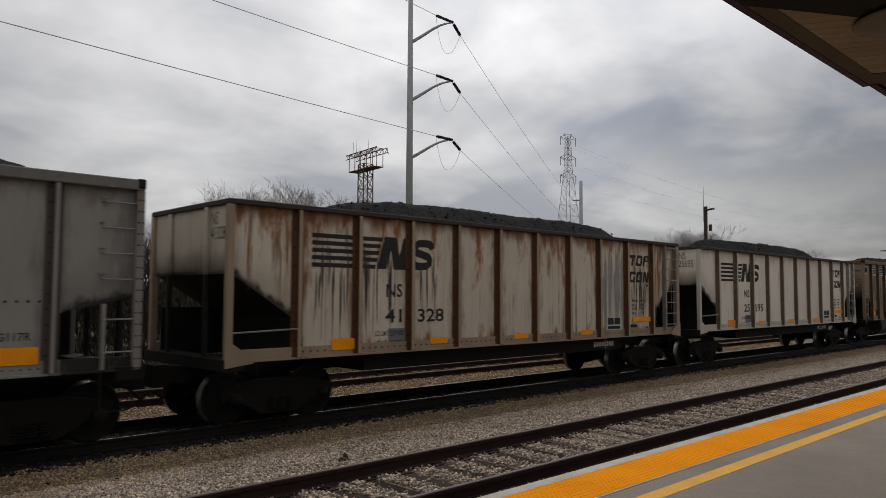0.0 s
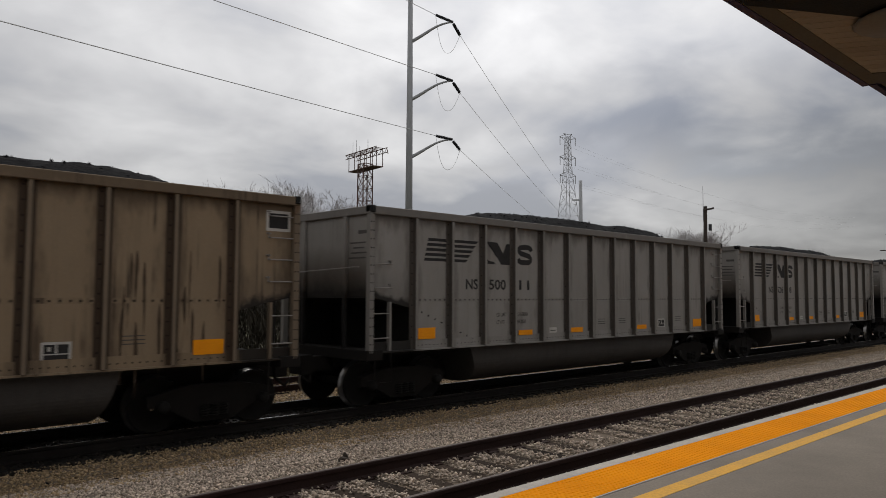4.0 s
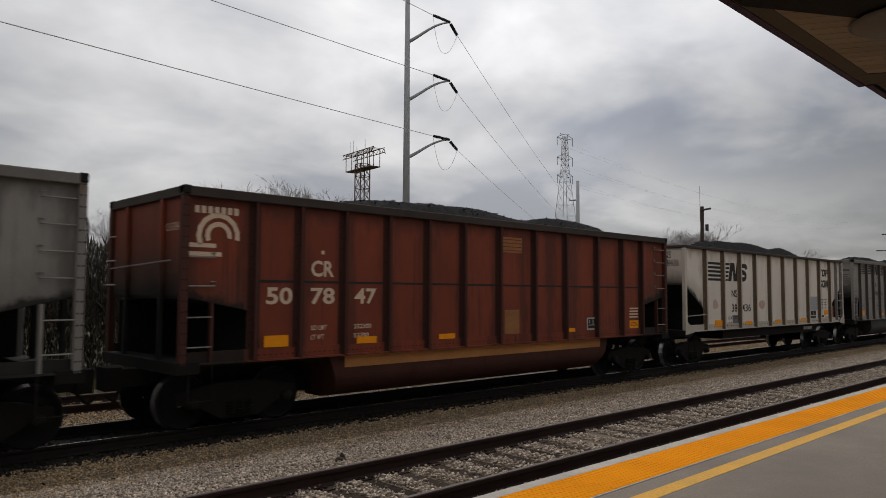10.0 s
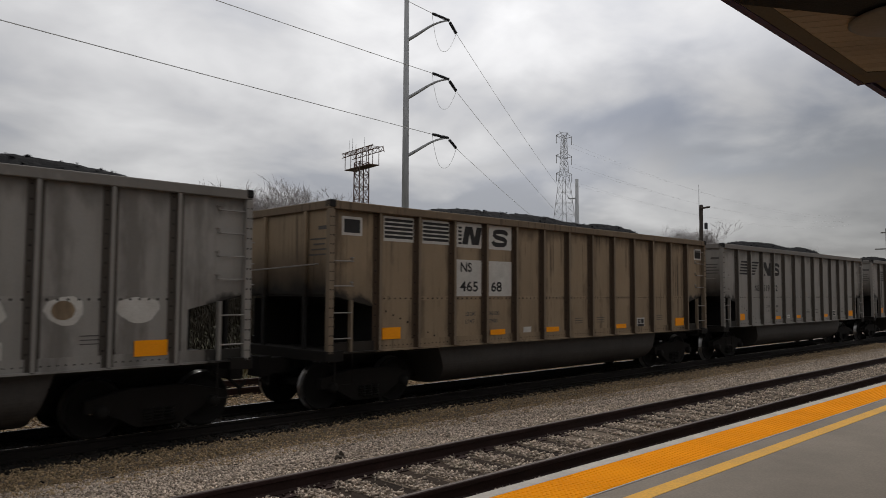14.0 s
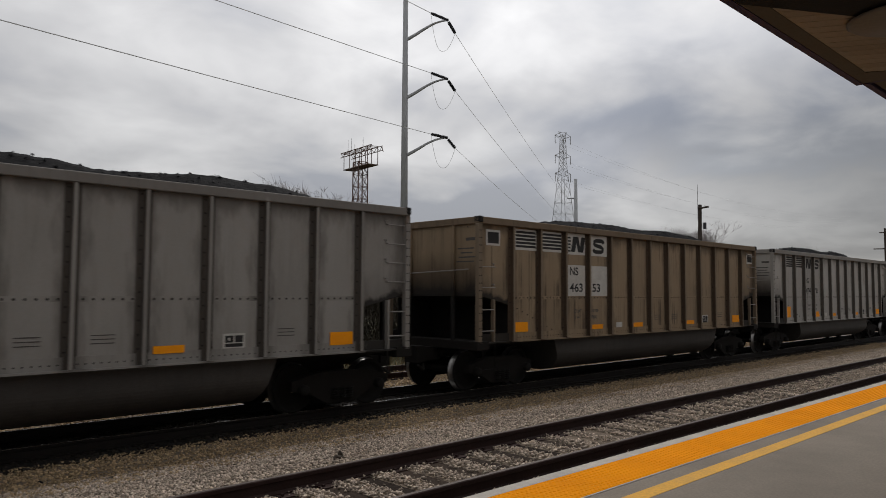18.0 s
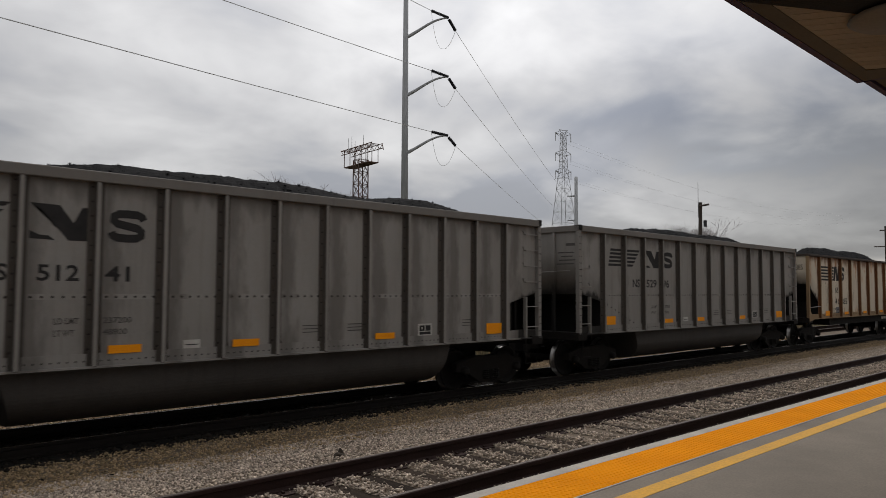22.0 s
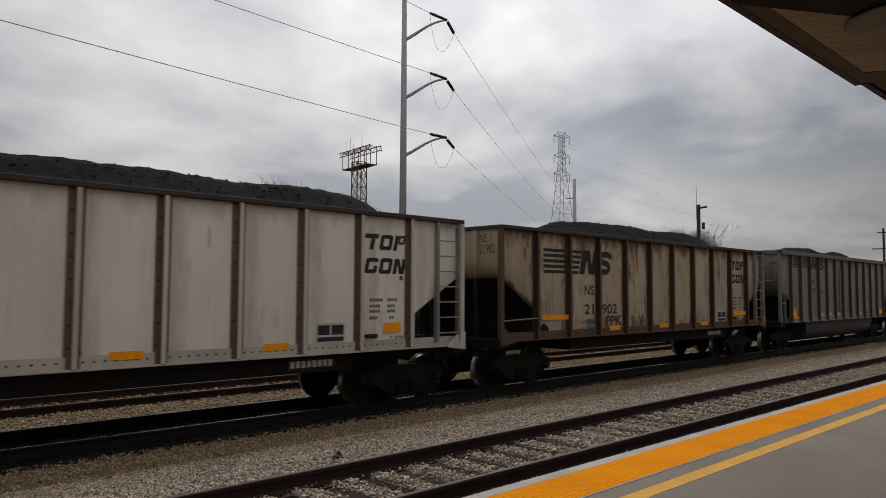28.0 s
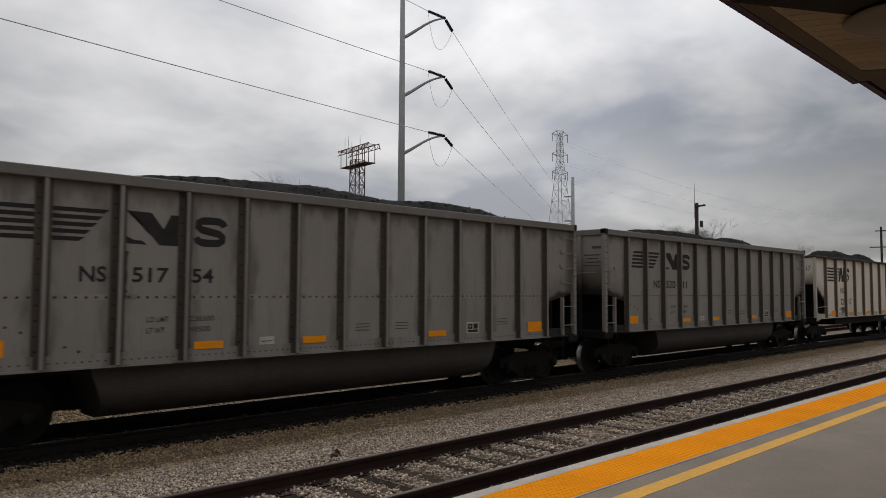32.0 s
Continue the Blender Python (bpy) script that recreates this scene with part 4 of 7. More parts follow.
WHEEL_R = 0.457
MESH = {}


def shared(key, make, smooth=False):
    if key not in MESH:
        MESH[key] = finish(key.split("|")[0], make(), smooth)
    return MESH[key]


def wheel_pair():
    bm = bmesh.new()
    for s in (-1, 1):
        lathe_y(bm, [(0.10, s * 0.84), (0.12, s * 0.83), (0.30, s * 0.75), (0.37, s * 0.76), (0.40, s * 0.81), (0.445, s * 0.815)], 24)
        lathe_y(bm, [(0.457, s * 0.68), (0.485, s * 0.675), (0.48, s * 0.645), (0.38, s * 0.65), (0.30, s * 0.70), (0.10, s * 0.70)], 24)
    lathe_y(bm, [(0.0, -1.02), (0.08, -1.02), (0.08, 1.02), (0.0, 1.02)], 10)
    return bm


def side_frame():
    out = [(-1.12, 0.62), (-0.75, 0.70), (-0.45, 0.76), (0.45, 0.76), (0.75, 0.70), (1.12, 0.62), (1.12, 0.44), (0.78, 0.40), (0.45, 0.22),
           (0.34, 0.16), (-0.34, 0.16), (-0.45, 0.22), (-0.78, 0.40), (-1.12, 0.44)]
    return prism_y(bmesh.new(), out, -0.09, 0.09)


def truck(car, x):
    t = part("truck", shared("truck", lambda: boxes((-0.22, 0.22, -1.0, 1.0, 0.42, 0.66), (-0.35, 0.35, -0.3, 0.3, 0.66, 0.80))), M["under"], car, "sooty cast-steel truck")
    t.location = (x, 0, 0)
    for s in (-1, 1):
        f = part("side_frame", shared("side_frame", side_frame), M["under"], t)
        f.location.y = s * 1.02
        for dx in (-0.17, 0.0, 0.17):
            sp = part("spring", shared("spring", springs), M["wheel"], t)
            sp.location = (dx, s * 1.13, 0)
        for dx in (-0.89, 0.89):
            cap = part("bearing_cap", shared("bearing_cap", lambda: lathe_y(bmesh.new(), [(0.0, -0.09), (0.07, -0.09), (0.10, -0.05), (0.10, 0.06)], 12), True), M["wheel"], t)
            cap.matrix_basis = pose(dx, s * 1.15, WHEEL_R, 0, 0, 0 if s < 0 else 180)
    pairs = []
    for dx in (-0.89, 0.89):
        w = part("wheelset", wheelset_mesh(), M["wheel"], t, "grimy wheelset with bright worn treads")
        w.location = (dx, 0, WHEEL_R)
        pairs.append(w)
    return pairs


def springs():
    """A helical truck spring."""
    pts = [(0.07 * math.cos(a), 0.07 * math.sin(a), 0.22 + 0.0055 * k) for k, a in ((k, k * math.pi / 4) for k in range(40))]
    return tube(bmesh.new(), pts, 0.016, 4)


def wheelset_mesh():
    """Wheels and axle as one mesh, with its running surfaces worn bright."""
    if "wheelset" not in MESH:
        bm = wheel_pair()
        for s in (-1, 1):
            lathe_y(bm, [(0.446, s * 0.815), (0.457, s * 0.80), (0.4575, s * 0.68)], 24)
        bmesh.ops.remove_doubles(bm, verts=bm.verts[:], dist=0.002)
        me = finish("wheelset", bm, True)
        me.materials.append(M["wheel"])
        me.materials.append(M["tread"])
        for p in me.polygons:
            if math.hypot(p.center.x, p.center.z) > 0.4485 and 0.67 < abs(p.center.y) < 0.81:
                p.material_index = 1
        MESH["wheelset"] = me
    return MESH["wheelset"]


# how each load lies: where it clears the rim, where it dips, how deep
LOADS = {0: (2.4, 9.0, 0.05), 1: (1.9, 9.5, 0.0), 2: (3.4, 10.8, 0.08), 4: (3.4, 9.8, 0.03), 6: (3.5, 9.9, 0.12), 7: (3.3, 10.1, 0.19), 9: (2.9, 9.6, 0.16), 14: (3.6, 10.1, 0.11),
         17: (2.6, 8.6, 0.08), 18: (3.3, 10.4, 0.11), 20: (2.8, 9.7, 0.09), 21: (3.3, 9.5, 0.20), 22: (3.2, 9.8, 0.12)}


def coal_heap(L, top, seed, load):
    """A long load of coal at its angle of repose, with a dip between the two pours."""
    rng = random.Random(seed)
    start, dip, deep = load or (rng.uniform(2.6, 3.6), rng.uniform(9.3, 10.4), rng.uniform(0.04, 0.16))
    crest, end = 4.43 + rng.uniform(-0.03, 0.03), L - rng.uniform(0.5, 1.2)
    xs = [0.2, start - 1.2, start, start + 1.3, start + 2.4, dip - 1.6, dip, dip + 1.3, end - 1.6, end - 0.7, end, L - 0.2]
    zs = [top - 0.32, top - 0.25, top + 0.06, crest - 0.13, crest - 0.05, crest, crest - deep, crest - 0.01, crest - 0.04, crest - 0.14, top + 0.02, top - 0.28]
    bm = bmesh.new()
    nx, ny = 130, 22
    grid = []
    for i in range(nx + 1):
        x = 0.2 + (L - 0.4) * i / nx
        ridge = float(np.interp(x, xs, zs)) * 0.5 + 0.25 * float(np.interp(x - 0.35, xs, zs)) + 0.25 * float(np.interp(x + 0.35, xs, zs))
        row = []
        for j in range(ny + 1):
            y = -1.47 + 2.94 * j / ny
            side = abs(y) / 1.47
            z = ridge + (top - 0.20 - ridge) * (side * side / (side * side + 0.30 * (1 - side) + 0.0001)) ** 0.62
            rough = noise.noise((x * 1.1, y * 1.1, seed)) * 0.030 + noise.noise((x * 4, y * 4, seed)) * 0.020 + noise.noise((x * 12, y * 12, seed)) * 0.026
            row.append(bm.verts.new((x, y, z + rough * (1 - side ** 4))))
        grid.append(row)
    for i in range(nx):
        for j in range(ny):
            bm.faces.new((grid[i][j], grid[i + 1][j], grid[i + 1][j + 1], grid[i][j + 1]))
    return bm


def loose_lumps(heap, seed):
    """Single lumps lying over the heap, on the side toward the platform and along its ridge."""
    r = np.random.RandomState(seed + 60)
    co = np.zeros(len(heap.data.vertices) * 3)
    heap.data.vertices.foreach_get("co", co)
    co = co.reshape(-1, 3)
    co = co[(co[:, 1] < 0.5) & (co[:, 1] > -1.3)]
    c = co[r.randint(0, len(co), 1200)] + r.normal(0, 0.05, (1200, 3)) * (1, 1, 0) - (0, 0, 0.006)
    base = np.array([[1, 0, 0], [-1, 0, 0], [0, 1, 0], [0, -1, 0], [0, 0, 1], [0, 0, -1]], float)
    v = base[None] * r.uniform(0.5, 1.3, (1200, 6, 1)) + r.normal(0, 0.2, (1200, 6, 3))
    v = v * (0.024 * r.uniform(0.4, 1.5, 1200))[:, None, None] + c[:, None]
    tri = [(0, 2, 4), (2, 1, 4), (1, 3, 4), (3, 0, 4), (2, 0, 5), (1, 2, 5), (3, 1, 5), (0, 3, 5)]
    lumps = bulk("loose_coal", v, tri, M["coal"], "stuff", "loose black lumps on the heap")
    lumps.parent = heap


def text_mesh(s, size, bold=0.0):
    key = "text|%s|%.3f|%.3f" % (s, size, bold)
    if key not in MESH:
        cu = bpy.data.curves.new("lettering", "FONT")
        cu.body, cu.size, cu.offset, cu.resolution_u = s, size, bold, 3
        ob = bpy.data.objects.new("lettering", cu)
        me = bpy.data.meshes.new_from_object(ob)
        bpy.data.objects.remove(ob)
        me.name = "lettering"
        me.materials.clear()
        MESH[key] = me
    return MESH[key]


def letters(car, s, x, z, size, mat, width=None, bold=0.0, y=-SKIN - 0.004):
    """Lettering on the side toward the platform; x is its left end, z its foot, size its capital height."""
    me = text_mesh(s, size / 0.70, bold or (0.0065 if size > 0.15 else 0.002))
    ob = part("lettering", me, mat, car)
    span = max(v.co.x for v in me.vertices) - min(v.co.x for v in me.vertices)
    k = width / span if width else 1.0
    ob.matrix_basis = Matrix.Translation((x, y, z)) @ Matrix.Rotation(radians(90), 4, "X") @ Matrix.Diagonal((k, 1, 1, 1))
    return ob


def patch(car, name, x0, x1, z0, z1, mat, label="", y=-SKIN - 0.004, thick=0.003):
    return part(name, boxes((x0, x1, y - thick, y, z0, z1)), mat, car, label)


def flat_shape(car, name, polys, mat, label="", y=-SKIN - 0.004):
    """Plain shapes of (x, z) outlines laid on the side."""
    bm = bmesh.new()
    for pts in polys:
        bm.faces.new([bm.verts.new((x, y, z)) for x, z in pts])
    bmesh.ops.triangulate(bm, faces=bm.faces[:])
    return part(name, bm, mat, car, label)


DIM = {
    "tub": dict(L=14.85, top=3.99, chord=0.16, posts=[1.22 + 1.034 * i for i in range(13)], cut=(2.24, 1.99), cut_x=1.13),
    "tub_short": dict(L=14.52, top=3.99, chord=0.16, posts=[1.15 + 1.008 * i for i in range(13)], cut=(2.24, 1.99), cut_x=1.06),
    "tub_brown": dict(L=14.2, top=3.99, chord=0.16, posts=[1.2 + 1.072 * i for i in range(12)], cut=(2.24, 1.99), cut_x=1.11),
    "tub_red": dict(L=15.1, top=3.99, chord=0.16, posts=[1.33, 2.23, 3.21, 4.28, 5.35, 6.42, 7.6, 8.87, 10.12, 11.5, 12.72, 13.75], cut=(2.24, 1.99), cut_x=1.2),
    "flat": dict(L=14.90, top=3.86, chord=0.09, posts=[1.40 + 1.335 * i for i in range(10)], cut=(2.66, 1.85), cut_x=1.30),
    "flat_close": dict(L=14.56, top=3.86, chord=0.09, posts=[1.48 + 1.283 * i for i in range(10)], cut=(2.66, 1.85), cut_x=1.38),
}
SILL = 1.126


def post_mesh(kind):
    """A hat-section side post: flat face on two flanges, with a rivet line."""
    d = DIM[kind]
    z0, z1 = SILL + 0.02, d["top"] - d["chord"]
    w = 0.10 if kind.startswith("flat") else 0.085
    bm = prism_zs([(-w, -SKIN), (-w, -SKIN - 0.014), (-w * 0.42, -SKIN - 0.016), (-w * 0.30, -SIDE), (w * 0.30, -SIDE), (w * 0.42, -SKIN - 0.016), (w, -SKIN - 0.014), (w, -SKIN)], z0, z1)
    return bm


def face_mesh(kind):
    d = DIM[kind]
    w = 0.037 if kind.startswith("flat") else 0.030
    return boxes((-w, w, -SIDE - 0.004, -SIDE + 0.001, SILL + 0.03, d["top"] - d["chord"] - 0.002))


def flange_mesh(kind):
    """The riveted foot plate behind a side post."""
    d = DIM[kind]
    left, right = (0.135, 0.115) if kind.startswith("flat") else (0.125, 0.105)
    return boxes((-left, right, -SKIN - 0.007, -SKIN + 0.002, SILL + 0.205, d["top"] - d["chord"] - 0.002))


def rivets(points, r=0.016, flip=1):
    """Domed rivet heads at (x, z) on the side sheet."""
    bm = bmesh.new()
    for x, y, z in points:
        ring = [bm.verts.new((x + r * math.cos(a), y, z + r * math.sin(a))) for a in (math.pi / 3 * i for i in range(6))]
        tip = bm.verts.new((x, y - 0.6 * r, z))
        for i in range(6):
            bm.faces.new((ring[i], ring[(i + 1) % 6], tip))
    return bm


def grime_shade_strips(kind):
    """Ragged dark runs beside each post: grime with the post's shadow painted in."""
    d = DIM[kind]
    rng = random.Random(5)
    bm = bmesh.new()
    w = 0.10 if kind.startswith("flat") else 0.085
    for x in d["posts"]:
        z, hi = SILL + 0.22, d["top"] - d["chord"]
        n = 22
        y = -SKIN - 0.009
        for side, reach, wide in ((1, rng.uniform(0.8, 1.0), 0.05), (-1, rng.uniform(0.4, 0.9), 0.03)):
            pts, drift = [], 0.5
            for i in range(n + 1):
                foot = 0.03 * max(0.0, 1 - i / 2.0)
                drift = min(1.0, max(0.0, drift + rng.uniform(-0.22, 0.22)))
                pts.append((x + side * w * 0.55, x + side * (w * 0.62 + drift * wide * (1.1 - 0.8 * i / n) + foot), z + (hi - z) * reach * i / n))
            for (a0, b0, z0), (a1, b1, z1) in zip(pts, pts[1:]):
                bm.faces.new([bm.verts.new(q) for q in ((a0, y, z0), (b0, y, z0), (b1, y, z1), (a1, y, z1))])
    bmesh.ops.remove_doubles(bm, verts=bm.verts[:], dist=0.0001)
    return bm


CARS = []


def coal_car(index, kind, paint, label, far_side=True):
    d = DIM[kind]
    L, top, ch = d["L"], d["top"], d["chord"]
    body, posts_paint = PAINT[paint], POST[paint]
    car = empty("coal_car", label, "freight car", "cars of the coal train", pose(STAND[index + 2], TRACK_Y, 0))
    zt = top - ch
    edges = [0.05] + d["posts"] + [L - 0.05]
    c0, c1 = d["cut"]
    for k in range(len(edges) - 1):
        x0, x1 = edges[k], edges[k + 1]
        if k == 0:
            mk = lambda: prism_y(bmesh.new(), [(x0, zt), (x1, zt), (x1, SILL + 0.20), (d["cut_x"], SILL + 0.20), (d["cut_x"], c1), (x0, c0)], -SKIN, -SKIN + 0.012)
        elif k == len(edges) - 2:
            mk = lambda: prism_y(bmesh.new(), [(x0, zt), (x1, zt), (x1, c0), (L - d["cut_x"], c1), (L - d["cut_x"], SILL + 0.20), (x0, SILL + 0.20)], -SKIN, -SKIN + 0.012)
        else:
            mk = lambda: boxes((x0, x1, -SKIN, -SKIN + 0.012, SILL + 0.20, zt))
        part("side_panel", shared("side_panel|%s|%d" % (kind, k), mk), body, car)
    far = shared("far_side|" + kind, lambda: prism_y(bmesh.new(), [(0.05, zt), (L - 0.05, zt), (L - 0.05, c0), (L - d["cut_x"], c1), (L - d["cut_x"], SILL), (d["cut_x"], SILL), (d["cut_x"], c1), (0.05, c0)], SKIN - 0.012, SKIN))
    part("far_side_sheet", far, body, car)
    pm = shared("post|" + kind, lambda: post_mesh(kind))
    for x in d["posts"]:
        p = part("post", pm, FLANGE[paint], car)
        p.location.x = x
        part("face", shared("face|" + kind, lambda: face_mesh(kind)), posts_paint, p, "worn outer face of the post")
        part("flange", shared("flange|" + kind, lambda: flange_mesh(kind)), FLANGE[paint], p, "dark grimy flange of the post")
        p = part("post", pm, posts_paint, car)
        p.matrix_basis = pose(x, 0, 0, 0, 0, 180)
    part("post_grime", shared("post_grime|" + kind, lambda: grime_shade_strips(kind)), M["grime"], car, "dark rust and soot runs beside posts", kind="stuff")
    for s in (-1, 1):
        y0, y1 = sorted((s * (SKIN - 0.02), s * (SIDE + 0.02)))
        part("top_chord", shared("top_chord|%s|%d" % (kind, s), lambda: soft_box(0.10, L - 0.10, y0, y1, zt, top, 0.012)), M["chord"] if kind.startswith("flat") or kind == "tub_red" else body, car)
        y0, y1 = sorted((s * (SKIN - 0.03), s * (SIDE - 0.012)))
        part("side_sill", shared("side_sill|%s|%d" % (kind, s), lambda: boxes((0.12, L - 0.12, y0, y1 if s > 0 else y1, SILL, SILL + 0.03), (0.12, L - 0.12, *sorted((s * (SKIN - 0.03), s * (SKIN + 0.010))), SILL + 0.03, SILL + 0.21))), posts_paint if kind.startswith("flat") else body, car)
    for e, x in ((-1, 0.0), (1, L)):
        xa, xb = sorted((x, x - e * 0.13))
        part("end_chord", shared("end_chord|%s|%d" % (kind, e), lambda: soft_box(xa, xb, -SIDE, SIDE, zt, top, 0.012)), M["chord"] if kind.startswith("flat") or kind == "tub_red" else body, car)
        xe = x - e * 0.07
        part("end_sheet", shared("end_sheet|%s|%d" % (kind, e), lambda: boxes((*sorted((xe, xe - e * 0.012)), -SKIN, SKIN, c0 - 0.05, zt))), PAINT_END[paint], car, "end sheet sooty toward its foot")
        # slope sheet falls inward below the end sheet
        lo, run = SILL + 0.06, 1.75
        pts = [(xe, c0 - 0.03), (xe, c0 - 0.01), (xe - e * d["cut_x"], c1 + 0.01), (xe - e * (d["cut_x"] + 0.4), lo), (xe - e * (d["cut_x"] + 0.36), lo), (xe - e * d["cut_x"], c1 - 0.01)]
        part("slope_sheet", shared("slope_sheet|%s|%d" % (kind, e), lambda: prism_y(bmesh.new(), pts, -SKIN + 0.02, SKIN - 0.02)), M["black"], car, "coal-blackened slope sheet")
        # bulkhead and backing are added; their black stands for shade in the opening
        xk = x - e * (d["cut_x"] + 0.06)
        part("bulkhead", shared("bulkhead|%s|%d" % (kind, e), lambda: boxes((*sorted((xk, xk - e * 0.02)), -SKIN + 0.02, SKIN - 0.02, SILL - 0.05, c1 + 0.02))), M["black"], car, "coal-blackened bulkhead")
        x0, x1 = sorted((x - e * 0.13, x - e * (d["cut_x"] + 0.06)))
        part("end_backing", shared("end_backing|%s|%d" % (kind, e), lambda: boxes((x0, x1, 1.30, 1.32, SILL - 0.05, c1 + 0.15))), M["black"], car, "added black sheet that darkens the end opening")
        for s in (-1, 1):
            x0, x1 = sorted((x, x - e * 0.12))
            y0, y1 = sorted((s * (SKIN - 0.02), s * SIDE))
            part("corner_post", shared("corner_post|%s|%d|%d" % (kind, e, s), lambda: soft_box(x0, x1, y0, y1, SILL, zt, 0.01)), posts_paint, car)
        for y in (-0.75, 0.75):
            x0, x1 = sorted((xe + e * 0.004, xe + e * 0.075))
            part("end_post", shared("end_post|%s|%d|%.2f" % (kind, e, y), lambda: soft_box(x0, x1, y - 0.05, y + 0.05, c0 - 0.06, zt, 0.01)), PAINT_END[paint], car)
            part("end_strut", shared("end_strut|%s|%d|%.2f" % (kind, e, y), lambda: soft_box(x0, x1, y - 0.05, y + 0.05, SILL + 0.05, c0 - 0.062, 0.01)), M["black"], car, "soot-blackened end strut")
        x0, x1 = sorted((x + e * 0.05, x - e * 0.35))
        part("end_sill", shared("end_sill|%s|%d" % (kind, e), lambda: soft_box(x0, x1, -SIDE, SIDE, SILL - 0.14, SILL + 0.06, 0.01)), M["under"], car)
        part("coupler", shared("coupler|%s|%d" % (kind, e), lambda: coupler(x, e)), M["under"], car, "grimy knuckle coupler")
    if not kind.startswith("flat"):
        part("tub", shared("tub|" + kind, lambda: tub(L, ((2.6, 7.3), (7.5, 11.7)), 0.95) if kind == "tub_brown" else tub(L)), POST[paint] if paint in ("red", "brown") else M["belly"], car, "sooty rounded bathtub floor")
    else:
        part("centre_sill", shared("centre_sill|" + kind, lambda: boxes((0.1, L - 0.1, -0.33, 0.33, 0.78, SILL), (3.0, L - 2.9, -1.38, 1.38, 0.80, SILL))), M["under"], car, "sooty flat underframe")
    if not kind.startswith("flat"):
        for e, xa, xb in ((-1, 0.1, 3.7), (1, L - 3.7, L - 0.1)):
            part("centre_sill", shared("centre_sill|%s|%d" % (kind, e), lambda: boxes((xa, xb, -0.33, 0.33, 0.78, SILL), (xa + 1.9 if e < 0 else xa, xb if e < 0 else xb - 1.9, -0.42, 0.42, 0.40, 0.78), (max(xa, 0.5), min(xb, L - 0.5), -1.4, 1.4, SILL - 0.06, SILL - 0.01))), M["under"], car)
    fittings(car, kind, paint, L, top, zt, body)
    wheels = truck(car, 1.32) + truck(car, L - 1.32)
    heap = part("coal_load", coal_heap(L, top, index * 7 + 3, LOADS.get(index)), M["coal"], None, smooth=False)
    heap.matrix_basis = car.matrix_basis.copy()
    loose_lumps(heap, index)
    tagged(heap, "mounded black coal heaped in the open car", "coal", "coal loads")
    CARS.append((index, car, heap, wheels))
    return car


def coupler(x, e):
    bm = bmesh.new()
    x0, x1 = sorted((x - e * 0.2, x + e * 0.42))
    box(bm, x0, x1, -0.17, 0.17, 0.70, 1.00)
    x0, x1 = sorted((x + e * 0.36, x + e * 0.62))
    box(bm, x0, x1, -0.24, 0.20, 0.66, 1.04)
    rod(bm, (x + e * 0.3, -0.05, 0.78), (x + e * 0.5, -0.35, 0.50), 0.03)
    rod(bm, (x + e * 0.5, -0.35, 0.50), (x + e * 0.64, -0.30, 0.62), 0.03)
    return bm


def tub(L, spans=None, rake=0.36):
    """The rounded floor that hangs between the trucks, with raked ends."""
    bm = bmesh.new()
    left = [(-1.43, SILL)] + [(-0.55 - 0.88 * math.cos(k * math.pi / 28) ** 0.8, 0.80 - 0.512 * math.sin(k * math.pi / 28)) for k in range(14)] + [(-0.5, 0.288), (-0.2, 0.288), (-0.2, 0.52)]
    prof = left + [(-y, z) for y, z in reversed(left)]
    for x0, x1 in spans or ((2.95, L - 2.95),):
        rows = [[bm.verts.new((x + turn * (SILL - z) * rake, y, z)) for y, z in prof] for turn, x in ((1, x0), (-1, x1))]
        for i in range(len(prof) - 1):
            bm.faces.new((rows[0][i], rows[0][i + 1], rows[1][i + 1], rows[1][i]))
        bm.faces.new(rows[0][::-1])
        bm.faces.new(rows[1])
    return bm


def bar_part(key, bars, r=0.013):
    """Bent round bars, each a list of points."""
    def make():
        bm = bmesh.new()
        for pts in bars:
            tube(bm, pts, r, 5)
        return bm
    return shared(key, make)


def brake_wheel(L):
    bm = bmesh.new()
    c = Vector((L + 0.30, -0.45, 3.25))
    pts = [c + 0.27 * Vector((0, math.cos(a), math.sin(a))) for a in (2 * math.pi * i / 16 for i in range(17))]
    for p, q in zip(pts, pts[1:]):
        rod(bm, p, q, 0.018, n=5)
    for k in range(4):
        rod(bm, c, pts[k * 4 + 2], 0.013, n=4)
    rod(bm, c, c - Vector((0.25, 0, 0)), 0.025, n=6)
    return bm


